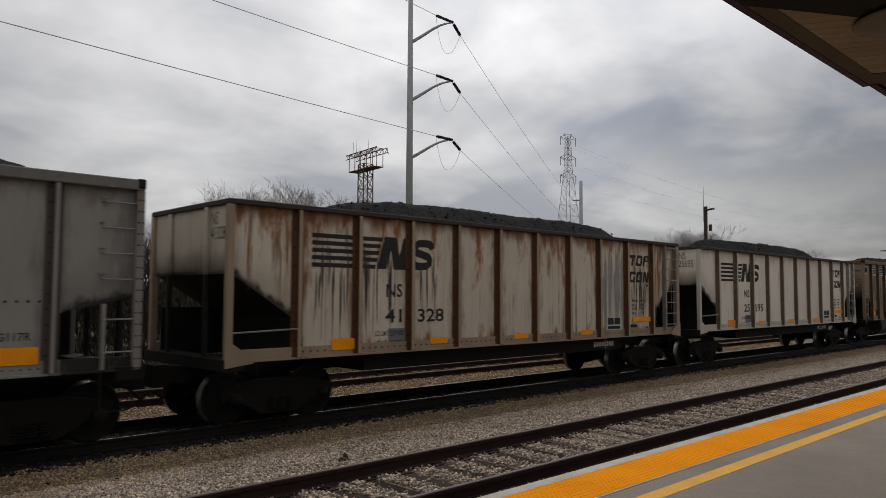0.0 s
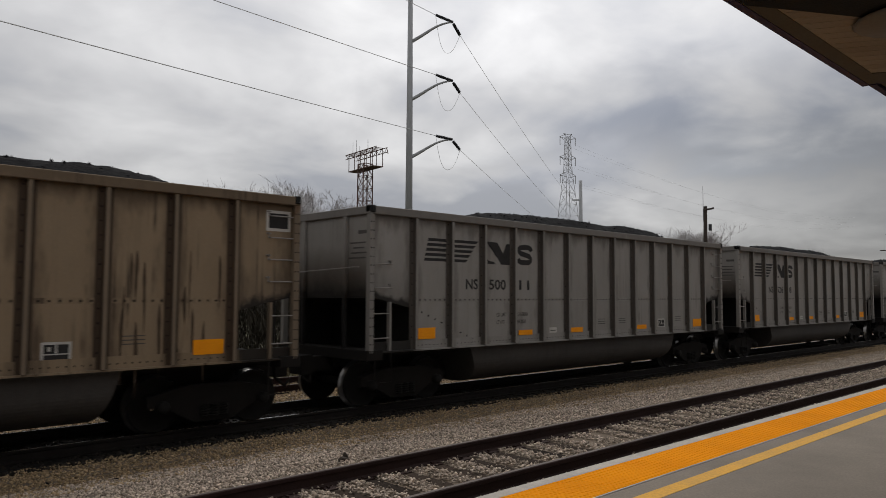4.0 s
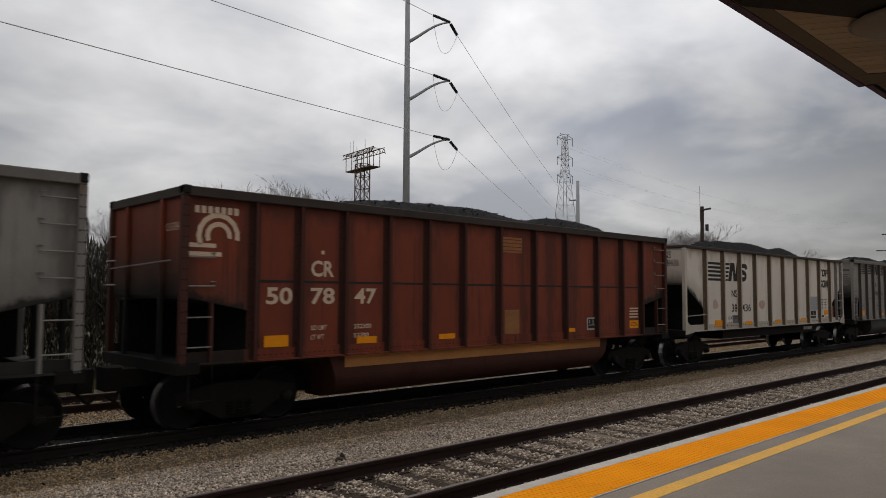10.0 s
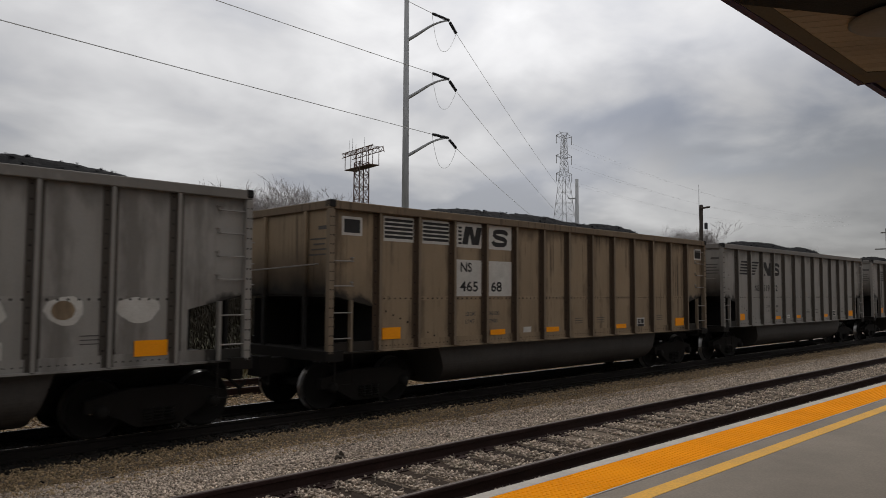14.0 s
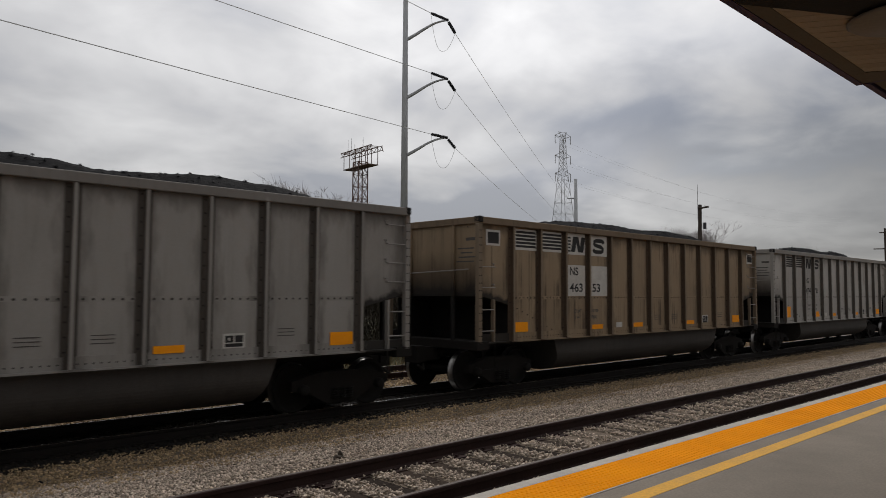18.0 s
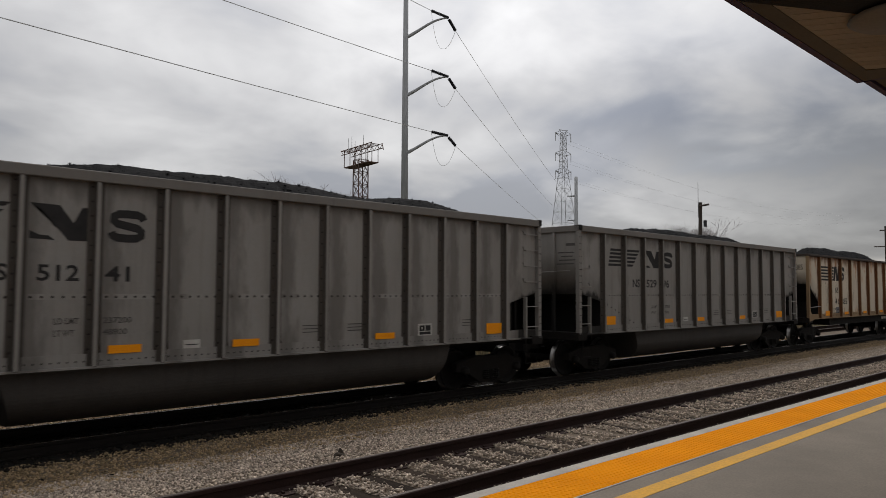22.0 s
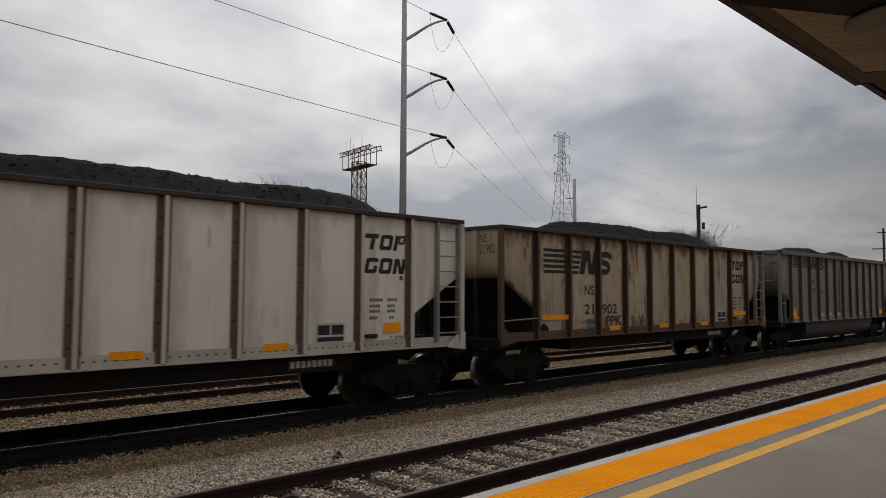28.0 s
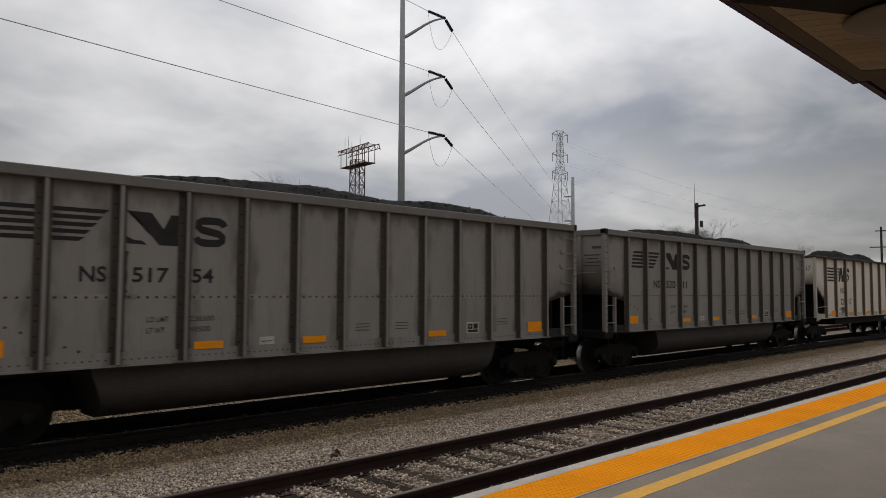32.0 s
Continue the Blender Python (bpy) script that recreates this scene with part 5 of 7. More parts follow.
def fittings(car, kind, paint, L, top, zt, body):
    """Ladders, grab irons, rivets, corner caps and end gear."""
    y = -SKIN - 0.075
    steel = M["bare_steel"] if kind.startswith("flat") else POST[paint]
    if not kind.startswith("flat"):
        for e, x in ((-1, 0.02), (1, L - 0.02)):
            for s in (-1, 1):
                xa, xb = sorted((x + e * 0.02, x - e * 0.11))
                ya, yb = sorted((s * (SKIN - 0.06), s * (SIDE + 0.026)))
                part("corner_cap", shared("corner_cap|" + kind + "|%d|%d" % (e, s), lambda: soft_box(xa, xb, ya, yb, zt + 0.03, top + 0.012, 0.015)), M["black"], car, "black corner cap")
            f = lambda d: x - e * d
            for z in ((2.86, 2.39) if e < 0 else (3.62, 3.24, 2.86, 2.48)):
                part("grab_iron", bar_part("grab_iron|" + kind + "|%d|%.2f" % (e, z), [[(f(0.12), -SKIN, z), (f(0.12), y, z), (f(0.56), y, z), (f(0.56), -SKIN - 0.02, z), (f(0.56), -SKIN - 0.02, z + 0.09)], [(f(0.60), -SKIN - 0.012, z + 0.075), (f(0.52), -SKIN - 0.012, z + 0.075)]]), M["bare_steel"], car)
            part("ladder_stile", shared("ladder_stile|" + kind + "|%d" % e, lambda: boxes((*sorted((f(0.50), f(0.55))), -SIDE + 0.02, -SKIN + 0.01, SILL + 0.02, 2.12))), POST[paint], car)
            for z in (1.89, 1.41):
                part("ladder_rung", bar_part("ladder_rung|" + kind + "|%d|%.2f" % (e, z), [[(f(0.10), y, z), (f(0.52), y, z)]]), M["bare_steel"], car)
            part("sill_step", bar_part("sill_step|" + kind + "|%d" % e, [[(f(0.15), y, SILL), (f(0.15), y, 0.55), (f(0.55), y, 0.55), (f(0.55), y, SILL)]], 0.018), M["under"], car, "bent steel step")
            part("end_grab", bar_part("end_grab|" + kind + "|%d" % e, [[(x + e * 0.10, -1.35, 2.80), (x + e * 0.10, 1.2, 2.72)]], 0.016), M["bare_steel"], car)
            for z in (3.3, 2.86, 2.42):
                part("end_grab", bar_part("end_rung|" + kind + "|%d|%.2f" % (e, z), [[(x + e * 0.10, 1.42, z), (x + e * 0.10, 1.0, z)]], 0.014), M["bare_steel"], car)
        if paint != "red":
            part("seam_rivets", shared("seam_rivets|" + kind, lambda: rivets([(a + 0.17 + k * 0.14, -SKIN - 0.006, 2.155) for a in DIM[kind]["posts"][:-1] for k in range(6)], 0.02)), M["under"], car, kind="stuff")
        part("post_rivets", shared("post_rivets|" + kind, lambda: rivets([(a - 0.066, -SKIN - 0.014, 1.40 + k * 0.215) for a in DIM[kind]["posts"] for k in range(12)], 0.017)), M["under"], car, kind="stuff")
        part("sill_rivets", shared("sill_rivets|" + kind, lambda: rivets([(a + 0.12 + k * 0.11, -SKIN - 0.010, SILL + 0.10) for a in DIM[kind]["posts"][:-1] for k in range(8)], 0.014)), M["under"], car, kind="stuff")
        part("corner_rivets", shared("corner_rivets|" + kind, lambda: rivets([(x, -SIDE, 1.3 + k * 0.17) for x in (0.03, 0.09, L - 0.09, L - 0.03) for k in range(15)], 0.016)), M["under"], car, kind="stuff")
        if paint != "red":
            for k, (w, z) in enumerate(((0.32, 3.46), (0.62, 3.27), (0.50, 3.17), (0.58, 3.07), (0.66, 2.97))):
                part("end_stencil", shared("end_stencil|%d" % k, lambda: boxes((0.064, 0.068, -1.42 + 0.04 * (k % 3), -1.42 + w * 0.9, z, z + (0.07 if k == 0 else 0.03)))), M["ink_faint"], car)
        if paint != "red":
            part("lap_seam", shared("lap_seam|" + kind, lambda: boxes(*[(a + 0.11, b - 0.13, -SKIN - 0.0022, -SKIN + 0.002, 2.118, 2.20) for a, b in zip(DIM[kind]["posts"], DIM[kind]["posts"][1:])])), body, car, "riveted lap seam")
        if paint != "red":
            part("slope_rivets", shared("slope_rivets|any", lambda: rivets([(1.44 + k * 0.19, -SKIN - 0.001, 1.90 - k * 0.075) for k in range(9) if not 2.08 < 1.44 + k * 0.19 < 2.40], 0.021)), M["under"], car, kind="stuff")
    else:
        f = lambda d: L - d
        for d in (0.16, 0.80):
            part("ladder_stile", shared("flat_stile|" + kind + "%.2f" % d, lambda: boxes((f(d) - 0.03, f(d) + 0.03, -SIDE - 0.01, -SKIN + 0.01, SILL + 0.1, top - 0.05))), steel, car)
        for k in range(8):
            z = 1.42 + k * 0.325
            part("ladder_rung", bar_part("flat_rung|" + kind + "%d" % k, [[(f(0.80), -SIDE, z), (f(0.12), -SIDE, z)]], 0.014), steel, car)
        part("grab_iron", bar_part("flat_grab|" + kind, [[(0.12, -SIDE + 0.02, 1.62), (1.42, -SIDE + 0.02, 1.66)]], 0.016), steel, car, "long pale grab rail")
        part("sill_step", bar_part("flat_step|0", [[(0.16, y, SILL), (0.18, y, 0.52), (0.56, y, 0.52), (0.58, y, SILL)]], 0.014), M["under"], car, "bent steel step")
        part("sill_step", bar_part("flat_step|" + kind, [[(f(0.16), y, SILL), (f(0.18), y, 0.52), (f(0.56), y, 0.52), (f(0.58), y, SILL)]], 0.014), M["under"], car, "bent steel step")
        part("brace", bar_part("flat_brace|" + kind, [[(f(1.30), -SKIN + 0.1, 1.85), (f(0.85), -SKIN + 0.1, 1.20)], [(f(1.2), -SKIN + 0.3, 1.3), (f(0.6), -SKIN + 0.3, 2.2)]], 0.03), M["black"], car)
        for e, x in ((-1, 0.0), (1, L)):
            xa, xb = sorted((x - e * 0.0, x - e * 0.52))
            part("corner_plate", shared("corner_plate|" + kind + "%d" % e, lambda: prism_y(bmesh.new(), [(x + e * 0.02, SILL + 0.30), (x - e * 0.12, SILL + 0.32), (x - e * 0.50, SILL + 0.05), (x - e * 0.50, SILL - 0.02), (x + e * 0.02, SILL - 0.08)], -SIDE - 0.006, -SIDE + 0.012)), POST[paint], car, "pale riveted corner plate")
        part("seam_rivets", shared("seam_rivets|" + kind, lambda: rivets([(a + 0.14 + k * 0.155, -SKIN - 0.010, SILL + 0.12) for a in DIM[kind]["posts"][:-1] for k in range(8)], 0.02)), M["under"], car, kind="stuff")
        part("post_rivets", shared("post_rivets|" + kind, lambda: rivets([(a - 0.07, -SKIN - 0.014, 1.45 + k * 0.33) for a in DIM[kind]["posts"] for k in range(8)], 0.022)), M["under"], car, kind="stuff")
    part("brake_wheel", shared("brake_wheel|" + kind, lambda: brake_wheel(L)), M["under"], car, "dark spoked brake wheel")


def slanted(x0, x1, z0, z1, lean):
    """A leaning block; lean is how far its top is shifted."""
    return [(x0, z0), (x1, z0), (x1 + lean, z1), (x0 + lean, z1)]


def mark_n(x0, x1, z0, z1, lean=0.0):
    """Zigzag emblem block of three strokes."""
    w, d = (x1 - x0), (z1 - z0)
    a, b = x0 + 0.33 * w, x1 - 0.33 * w
    f = lambda x, z: (x + lean * (z - z0) / d, z)
    return [[f(x0, z0), f(a, z0), f(a, z1), f(x0, z1)], [f(b, z0), f(x1, z0), f(x1, z1), f(b, z1)],
            [f(a, z1), f(a, z1 - 0.4 * d), f(x1 - 0.42 * w, z0), f(b, z0), f(b, z0 + 0.4 * d), f(x0 + 0.42 * w, z1)]]


def ribbon(points, width):
    """A bent stroke of even width, as quads that meet along mitred edges."""
    pts = [Vector(q) for q in points]
    edges = []
    for i, q in enumerate(pts):
        d = (pts[min(i + 1, len(pts) - 1)] - pts[max(i - 1, 0)]).normalized()
        side = Vector((-d.y, d.x)) * width / 2
        edges.append((tuple(q + side), tuple(q - side)))
    return [[a[0], b[0], b[1], a[1]] for a, b in zip(edges, edges[1:])]


def mark_s(x0, x1, z0, z1, lean=0.0):
    """Winding emblem block, one broad stroke."""
    w, d = (x1 - x0), (z1 - z0)
    mid = [(0.90, 0.70), (0.86, 0.80), (0.74, 0.865), (0.5, 0.875), (0.27, 0.86), (0.155, 0.78), (0.15, 0.66), (0.25, 0.565), (0.5, 0.505), (0.75, 0.445), (0.85, 0.34), (0.845, 0.22), (0.73, 0.14), (0.5, 0.125), (0.26, 0.135), (0.14, 0.20), (0.10, 0.30)]
    return [[(x + lean * (z - z0) / d, z) for x, z in quad] for quad in ribbon([(x0 + u * w, z0 + v * d) for u, v in mid], 0.25 * d)]


def mark_horse(x0, x1, z0, z1):
    """Zigzag emblem whose first stroke is cut away by a pale wedge."""
    w, d = (x1 - x0), (z1 - z0)
    body = [(0.0, 1.0), (0.47, 0.98), (0.70, 0.50), (0.84, 0.95), (1.0, 0.95), (1.0, 0.0), (0.62, 0.0), (0.46, 0.30), (0.36, 0.42), (0.20, 0.80)]
    foot = [(0.0, 0.24), (0.16, 0.13), (0.30, 0.12), (0.40, 0.0), (0.0, 0.02)]
    return [[(x0 + u * w, z0 + v * d) for u, v in pts] for pts in (body, foot)]


def ring_block(x0, x1, z0, z1, lean, gap=False):
    """A leaning ring drawn with bars."""
    w, d = (x1 - x0), (z1 - z0)
    f = lambda u, v: (x0 + u * w + lean * v, z0 + v * d)
    out = [[f(0, 0.1), f(0.15, 0), f(0.85, 0), f(1, 0.1), f(1, 0.26), f(0, 0.26)], [f(0, 0.74), f(1, 0.74), f(1, 0.9), f(0.85, 1), f(0.15, 1), f(0, 0.9)], [f(0, 0.26), f(0.3, 0.26), f(0.3, 0.74), f(0, 0.74)]]
    out.append([f(0.7, 0.26), f(1, 0.26), f(1, 0.5 if gap else 0.74), f(0.7, 0.5 if gap else 0.74)])
    return out


def bar_set(car, bars, mat, label, y=-SKIN - 0.004):
    for pts in bars:
        flat_shape(car, "emblem_bar", [pts], mat, label, y)


def code_box(car, x0, x1, z0, z1, mat):
    patch(car, "code_plate", x0, x1, z0, z1, M["white_ink"], "black code plate with white border")
    patch(car, "code_field", x0 + 0.038, x1 - 0.038, z0 + 0.036, z1 - 0.036, M["ink"], y=-SKIN - 0.007)
    mid, foot = (x0 + x1) / 2, z0 + 0.36 * (z1 - z0)
    for a, b, c, d in ((mid - 0.012, mid + 0.012, foot + 0.018, z1 - 0.036), (x0 + 0.038, x1 - 0.038, foot, foot + 0.016), (x0 + 0.09, x0 + 0.125, foot + 0.05, z1 - 0.07)):
        patch(car, "code_bar", a, b, c, d, M["white_ink"], y=-SKIN - 0.010)


def reflectors(car, spots, mat=None):
    for x, z, w, h in spots:
        patch(car, "reflector", x, x + w, z, z + h, mat or M["yellow"], "amber reflective strip", y=-SKIN - 0.012, thick=0.012)


TUB_SPOTS = [(1.33, 1.35, 0.48, 0.23), (4.50, 1.32, 0.50, 0.12), (6.55, 1.32, 0.50, 0.12), (9.66, 1.31, 0.50, 0.12), (12.95, 1.29, 0.52, 0.24)]


def small_print(car, x, z, left, right, mat, gap=0.69):
    letters(car, left[0], x, z, 0.085, mat, 0.34)
    letters(car, left[1], x, z - 0.17, 0.085, mat, 0.28)
    letters(car, right[0], x + gap, z, 0.085, mat, 0.42)
    letters(car, right[1], x + gap, z - 0.17, 0.085, mat, 0.36)


def new_scheme(car, digits, weights, ink, faint=None):
    """Leaning speed bars and emblem beside a two-part number."""
    bars = []
    for k in range(5):
        z = 2.97 + k * 0.105
        bars.append([(1.49 + 0.026 * k, z), (2.14, z), (2.14, z + 0.062), (1.49 + 0.026 * k + 0.02, z + 0.062)])
    bar_set(car, bars, ink, "black leaning speed bar")
    bars = []
    for k in range(5):
        z = 2.97 + k * 0.105
        bars.append([(2.36, z), (2.72 + 0.085 * k, z), (2.80 + 0.085 * k, z + 0.062), (2.36, z + 0.062)])
    bar_set(car, bars, ink, "black tapering speed bar")
    flat_shape(car, "emblem", mark_horse(3.38, 4.21, 2.96, 3.47), ink, "black zigzag emblem block")
    flat_shape(car, "emblem", mark_s(4.44, 5.05, 2.97, 3.46), ink, "black winding emblem block")
    letters(car, "NS", 2.72, 2.39, 0.22, ink, 0.38)
    letters(car, digits[0], 3.48, 2.39, 0.22, ink, 0.57)
    letters(car, digits[1], 4.43, 2.39, 0.22, ink, 0.37)
    small_print(car, 3.73, 1.77, ("LD LMT", "LT WT"), weights, faint or M["ink_faint"])
    reflectors(car, TUB_SPOTS)
    patch(car, "data_plate", 5.68, 5.97, 1.33, 1.47, M["white_ink"], "small white data plate")
    patch(car, "data_line", 5.72, 5.93, 1.385, 1.40, M["ink"], y=-SKIN - 0.007)
    code_box(car, 10.82, 11.22, 1.32, 1.58, ink)
    for x in (7.75, 8.75, 11.85):
        for k in range(3):
            patch(car, "stencil_bar", x, x + 0.34, 1.50 + k * 0.06, 1.515 + k * 0.06, M["ink_faint"])


def old_scheme(car, digits, weights, panels):
    """Straight speed bars high on the side, emblem and number below; on dusty cars the panels under them were cleaned."""
    ink = M["ink"]
    pale = M["white_ink"]
    y = -SKIN - 0.004
    if panels:
        for x0, x1 in ((1.36, 2.16), (2.40, 3.18)):
            patch(car, "cleaned_panel", x0, x1, 3.30, 3.80, pale, "cleaned pale panel")
        for x0, x1 in ((3.42, 4.22), (4.46, 5.24)):
            patch(car, "cleaned_panel", x0, x1, 3.27, 3.82, pale, "cleaned pale panel")
            patch(car, "cleaned_panel", x0, x1, 2.20, 3.00, pale, "cleaned pale panel")
        for x0 in (0.34, 14.22):
            patch(car, "window_mark", x0, x0 + 0.48, 3.36, 3.72, pale, "dark square in a white border")
            patch(car, "window_field", x0 + 0.05, x0 + 0.43, 3.41, 3.67, M["ink"], y=-SKIN - 0.008)
        y = -SKIN - 0.009
    for x0, x1 in ((1.38, 2.13), (2.41, 3.16)):
        bar_set(car, [[(x0, 3.36 + k * 0.085), (x1, 3.36 + k * 0.085), (x1, 3.415 + k * 0.085), (x0, 3.415 + k * 0.085)] for k in range(5)], ink, "black straight speed bar", y)
    flat_shape(car, "emblem", mark_n(3.58, 4.12, 3.34, 3.74, 0.10) + [[(3.46, 3.34 + k * 0.085), (3.572, 3.34 + k * 0.085), (3.572, 3.385 + k * 0.085), (3.46, 3.385 + k * 0.085)] for k in range(5)], ink, "black zigzag emblem block", y)
    flat_shape(car, "emblem", mark_s(4.52, 5.12, 3.33, 3.74, 0.03), ink, "black winding emblem block", y)
    letters(car, "NS", 3.52, 2.74, 0.20, ink, 0.36, y=y)
    letters(car, digits[0], 3.52, 2.31, 0.215, ink, 0.58, y=y)
    letters(car, digits[1], 4.52, 2.31, 0.215, ink, 0.37, y=y)
    small_print(car, 3.70, 1.77, ("LD LMT", "LT WT"), weights, M["ink_faint"])
    reflectors(car, TUB_SPOTS)
    patch(car, "data_plate", 5.68, 5.97, 1.33, 1.47, M["white_ink"], "small white data plate")
    code_box(car, 10.75, 11.15, 1.30, 1.58, ink)
    for x in (7.75, 8.75, 11.85):
        for k in range(3):
            patch(car, "stencil_bar", x, x + 0.34, 1.50 + k * 0.06, 1.515 + k * 0.06, M["ink_faint"])


def gon_scheme(car, digits, weights, code, close=False, plate="", first=(2.14, 1.24, 0.52, 0.21)):
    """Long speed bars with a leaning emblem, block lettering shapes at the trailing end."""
    ink = M["ink"]
    bars = [[(1.69, 2.77 + k * 0.135), (3.15 + 0.044 * k, 2.77 + k * 0.135), (3.17 + 0.044 * k, 2.85 + k * 0.135), (1.69, 2.85 + k * 0.135)] for k in range(5)]
    bar_set(car, bars, ink, "black long speed bar")
    flat_shape(car, "emblem", mark_n(3.19, 3.93, 2.77, 3.41, 0.20), ink, "black leaning zigzag emblem")
    flat_shape(car, "emblem", mark_s(4.04, 4.66, 2.77, 3.41, 0.10), ink, "black leaning winding emblem")
    letters(car, "NS", 3.42, 2.23, 0.25, ink, 0.42)
    letters(car, digits[0], 3.42, 1.72, 0.26, ink, 0.43)
    letters(car, digits[1], 4.25, 1.72, 0.26, ink, 0.74)
    patch(car, "restencilled_patch", 3.50, 4.02, 1.22, 1.60, M["restencil"], "grey repainted patch", y=-SKIN - 0.002, thick=0.001)
    letters(car, "LD LMT", 3.16, 1.46, 0.10, M["ink_faint"], 0.34)
    letters(car, weights[0], 3.54, 1.46, 0.10, M["ink"], 0.36)
    letters(car, "LT WT", 3.16, 1.27, 0.10, M["ink_faint"], 0.30)
    letters(car, weights[1], 3.56, 1.27, 0.10, M["ink"], 0.32)
    e = 11.84 if close else 12.22
    z0, z1 = 3.11, 3.42
    top_row = [slanted(e + 0.13, e + 0.23, z0, z1 - 0.093, 0.055), slanted(e + 0.02, e + 0.36, z1 - 0.09, z1, 0.02)] + ring_block(e + 0.37, e + 0.69, z0, z1, 0.07)
    top_row += [slanted(e + 0.73, e + 0.83, z0, z1, 0.08)] + ring_block(e + 0.868, e + 1.03, z0 + 0.13, z1, 0.05)
    z0, z1 = 2.64, 2.95
    low_row = ring_block(e, e + 0.31, z0, z1, 0.07, True) + ring_block(e + 0.36, e + 0.68, z0, z1, 0.07) + mark_n(e + 0.72, e + 1.02, z0, z1, 0.07)
    flat_shape(car, "block_shapes", top_row, ink, "black leaning block shapes")
    flat_shape(car, "block_shapes", low_row, ink, "black leaning block shapes")
    flat_shape(car, "small_ring", [[(e + 0.96 + 0.05 * math.cos(a), 2.56 + 0.05 * math.sin(a)) for a in (math.pi * i / 5 for i in range(10))]], M["ink_faint"])
    for z, runs in ((2.09, ((0.0, 0.36), (0.44, 0.68))), (1.97, ((0.0, 0.26), (0.45, 0.66))), (1.87, ((0.0, 0.26), (0.45, 0.66))), (1.74, ((0.0, 0.20), (0.50, 0.64)))):
        for a, b in runs:
            k = a
            while k < b - 0.03:
                patch(car, "stencil_bar", e + 0.16 + k, e + 0.16 + k + 0.042, z, z + 0.062, M["ink_faint"])
                k += 0.068
    letters(car, code, e + 0.65, 1.30, 0.10, M["ink"], 0.38)
    part("marker_bracket", soft_box(e + 0.03, e + 0.34, -SKIN - 0.06, -SKIN - 0.001, 1.38, 1.46, 0.02), M["grime"], car, "small dark steel bracket")
    k = 0.975 if close else 1.0
    reflectors(car, [first, (4.62 * k, 1.25, 0.50, 0.12), (7.30 * k, 1.25, 0.50, 0.12), (9.93 * k, 1.25, 0.50, 0.12), (e + 0.52 if close else e + 0.16, 1.53 if not close else 1.47, 0.42 if close else 0.96, 0.13 if not close else 0.20)])
    c = e - 1.07
    patch(car, "code_plate", c - 0.02, c + 0.64, 1.32, 1.70, M["white_ink"], "black code plate with white border")
    patch(car, "code_field", c + 0.02, c + 0.29, 1.48, 1.66, M["ink"], y=-SKIN - 0.007)
    patch(car, "code_field", c + 0.33, c + 0.60, 1.48, 1.66, M["ink"], y=-SKIN - 0.007)
    patch(car, "code_field", c + 0.02, c + 0.60, 1.36, 1.44, M["ink"], y=-SKIN - 0.007)
    patch(car, "sill_plate", e - 1.60, e - 0.52, 0.86, 1.06, M["grime"], "grimy dark plate on the underframe", y=-1.384)
    if plate:
        letters(car, plate, e - 1.54, 0.90, 0.12, M["white_ink"], 0.96, y=-1.390)
    else:
        for q in range(8):
            patch(car, "plate_bar", e - 1.54 + q * 0.118, e - 1.46 + q * 0.118, 0.90, 1.02, M["white_ink"], y=-1.388)
    # number on the leading end
    for s, z in (("NS", 3.46), (digits[0] + digits[1], 3.20)):
        ob = part("lettering", text_mesh(s, 0.22 / 0.70), M["ink"], car)
        ob.matrix_basis = Matrix.Translation((0.066, -0.84, z)) @ Matrix.Rotation(radians(-90), 4, "Z") @ Matrix.Rotation(radians(90), 4, "X") @ Matrix.Diagonal((0.66, 1, 1, 1))


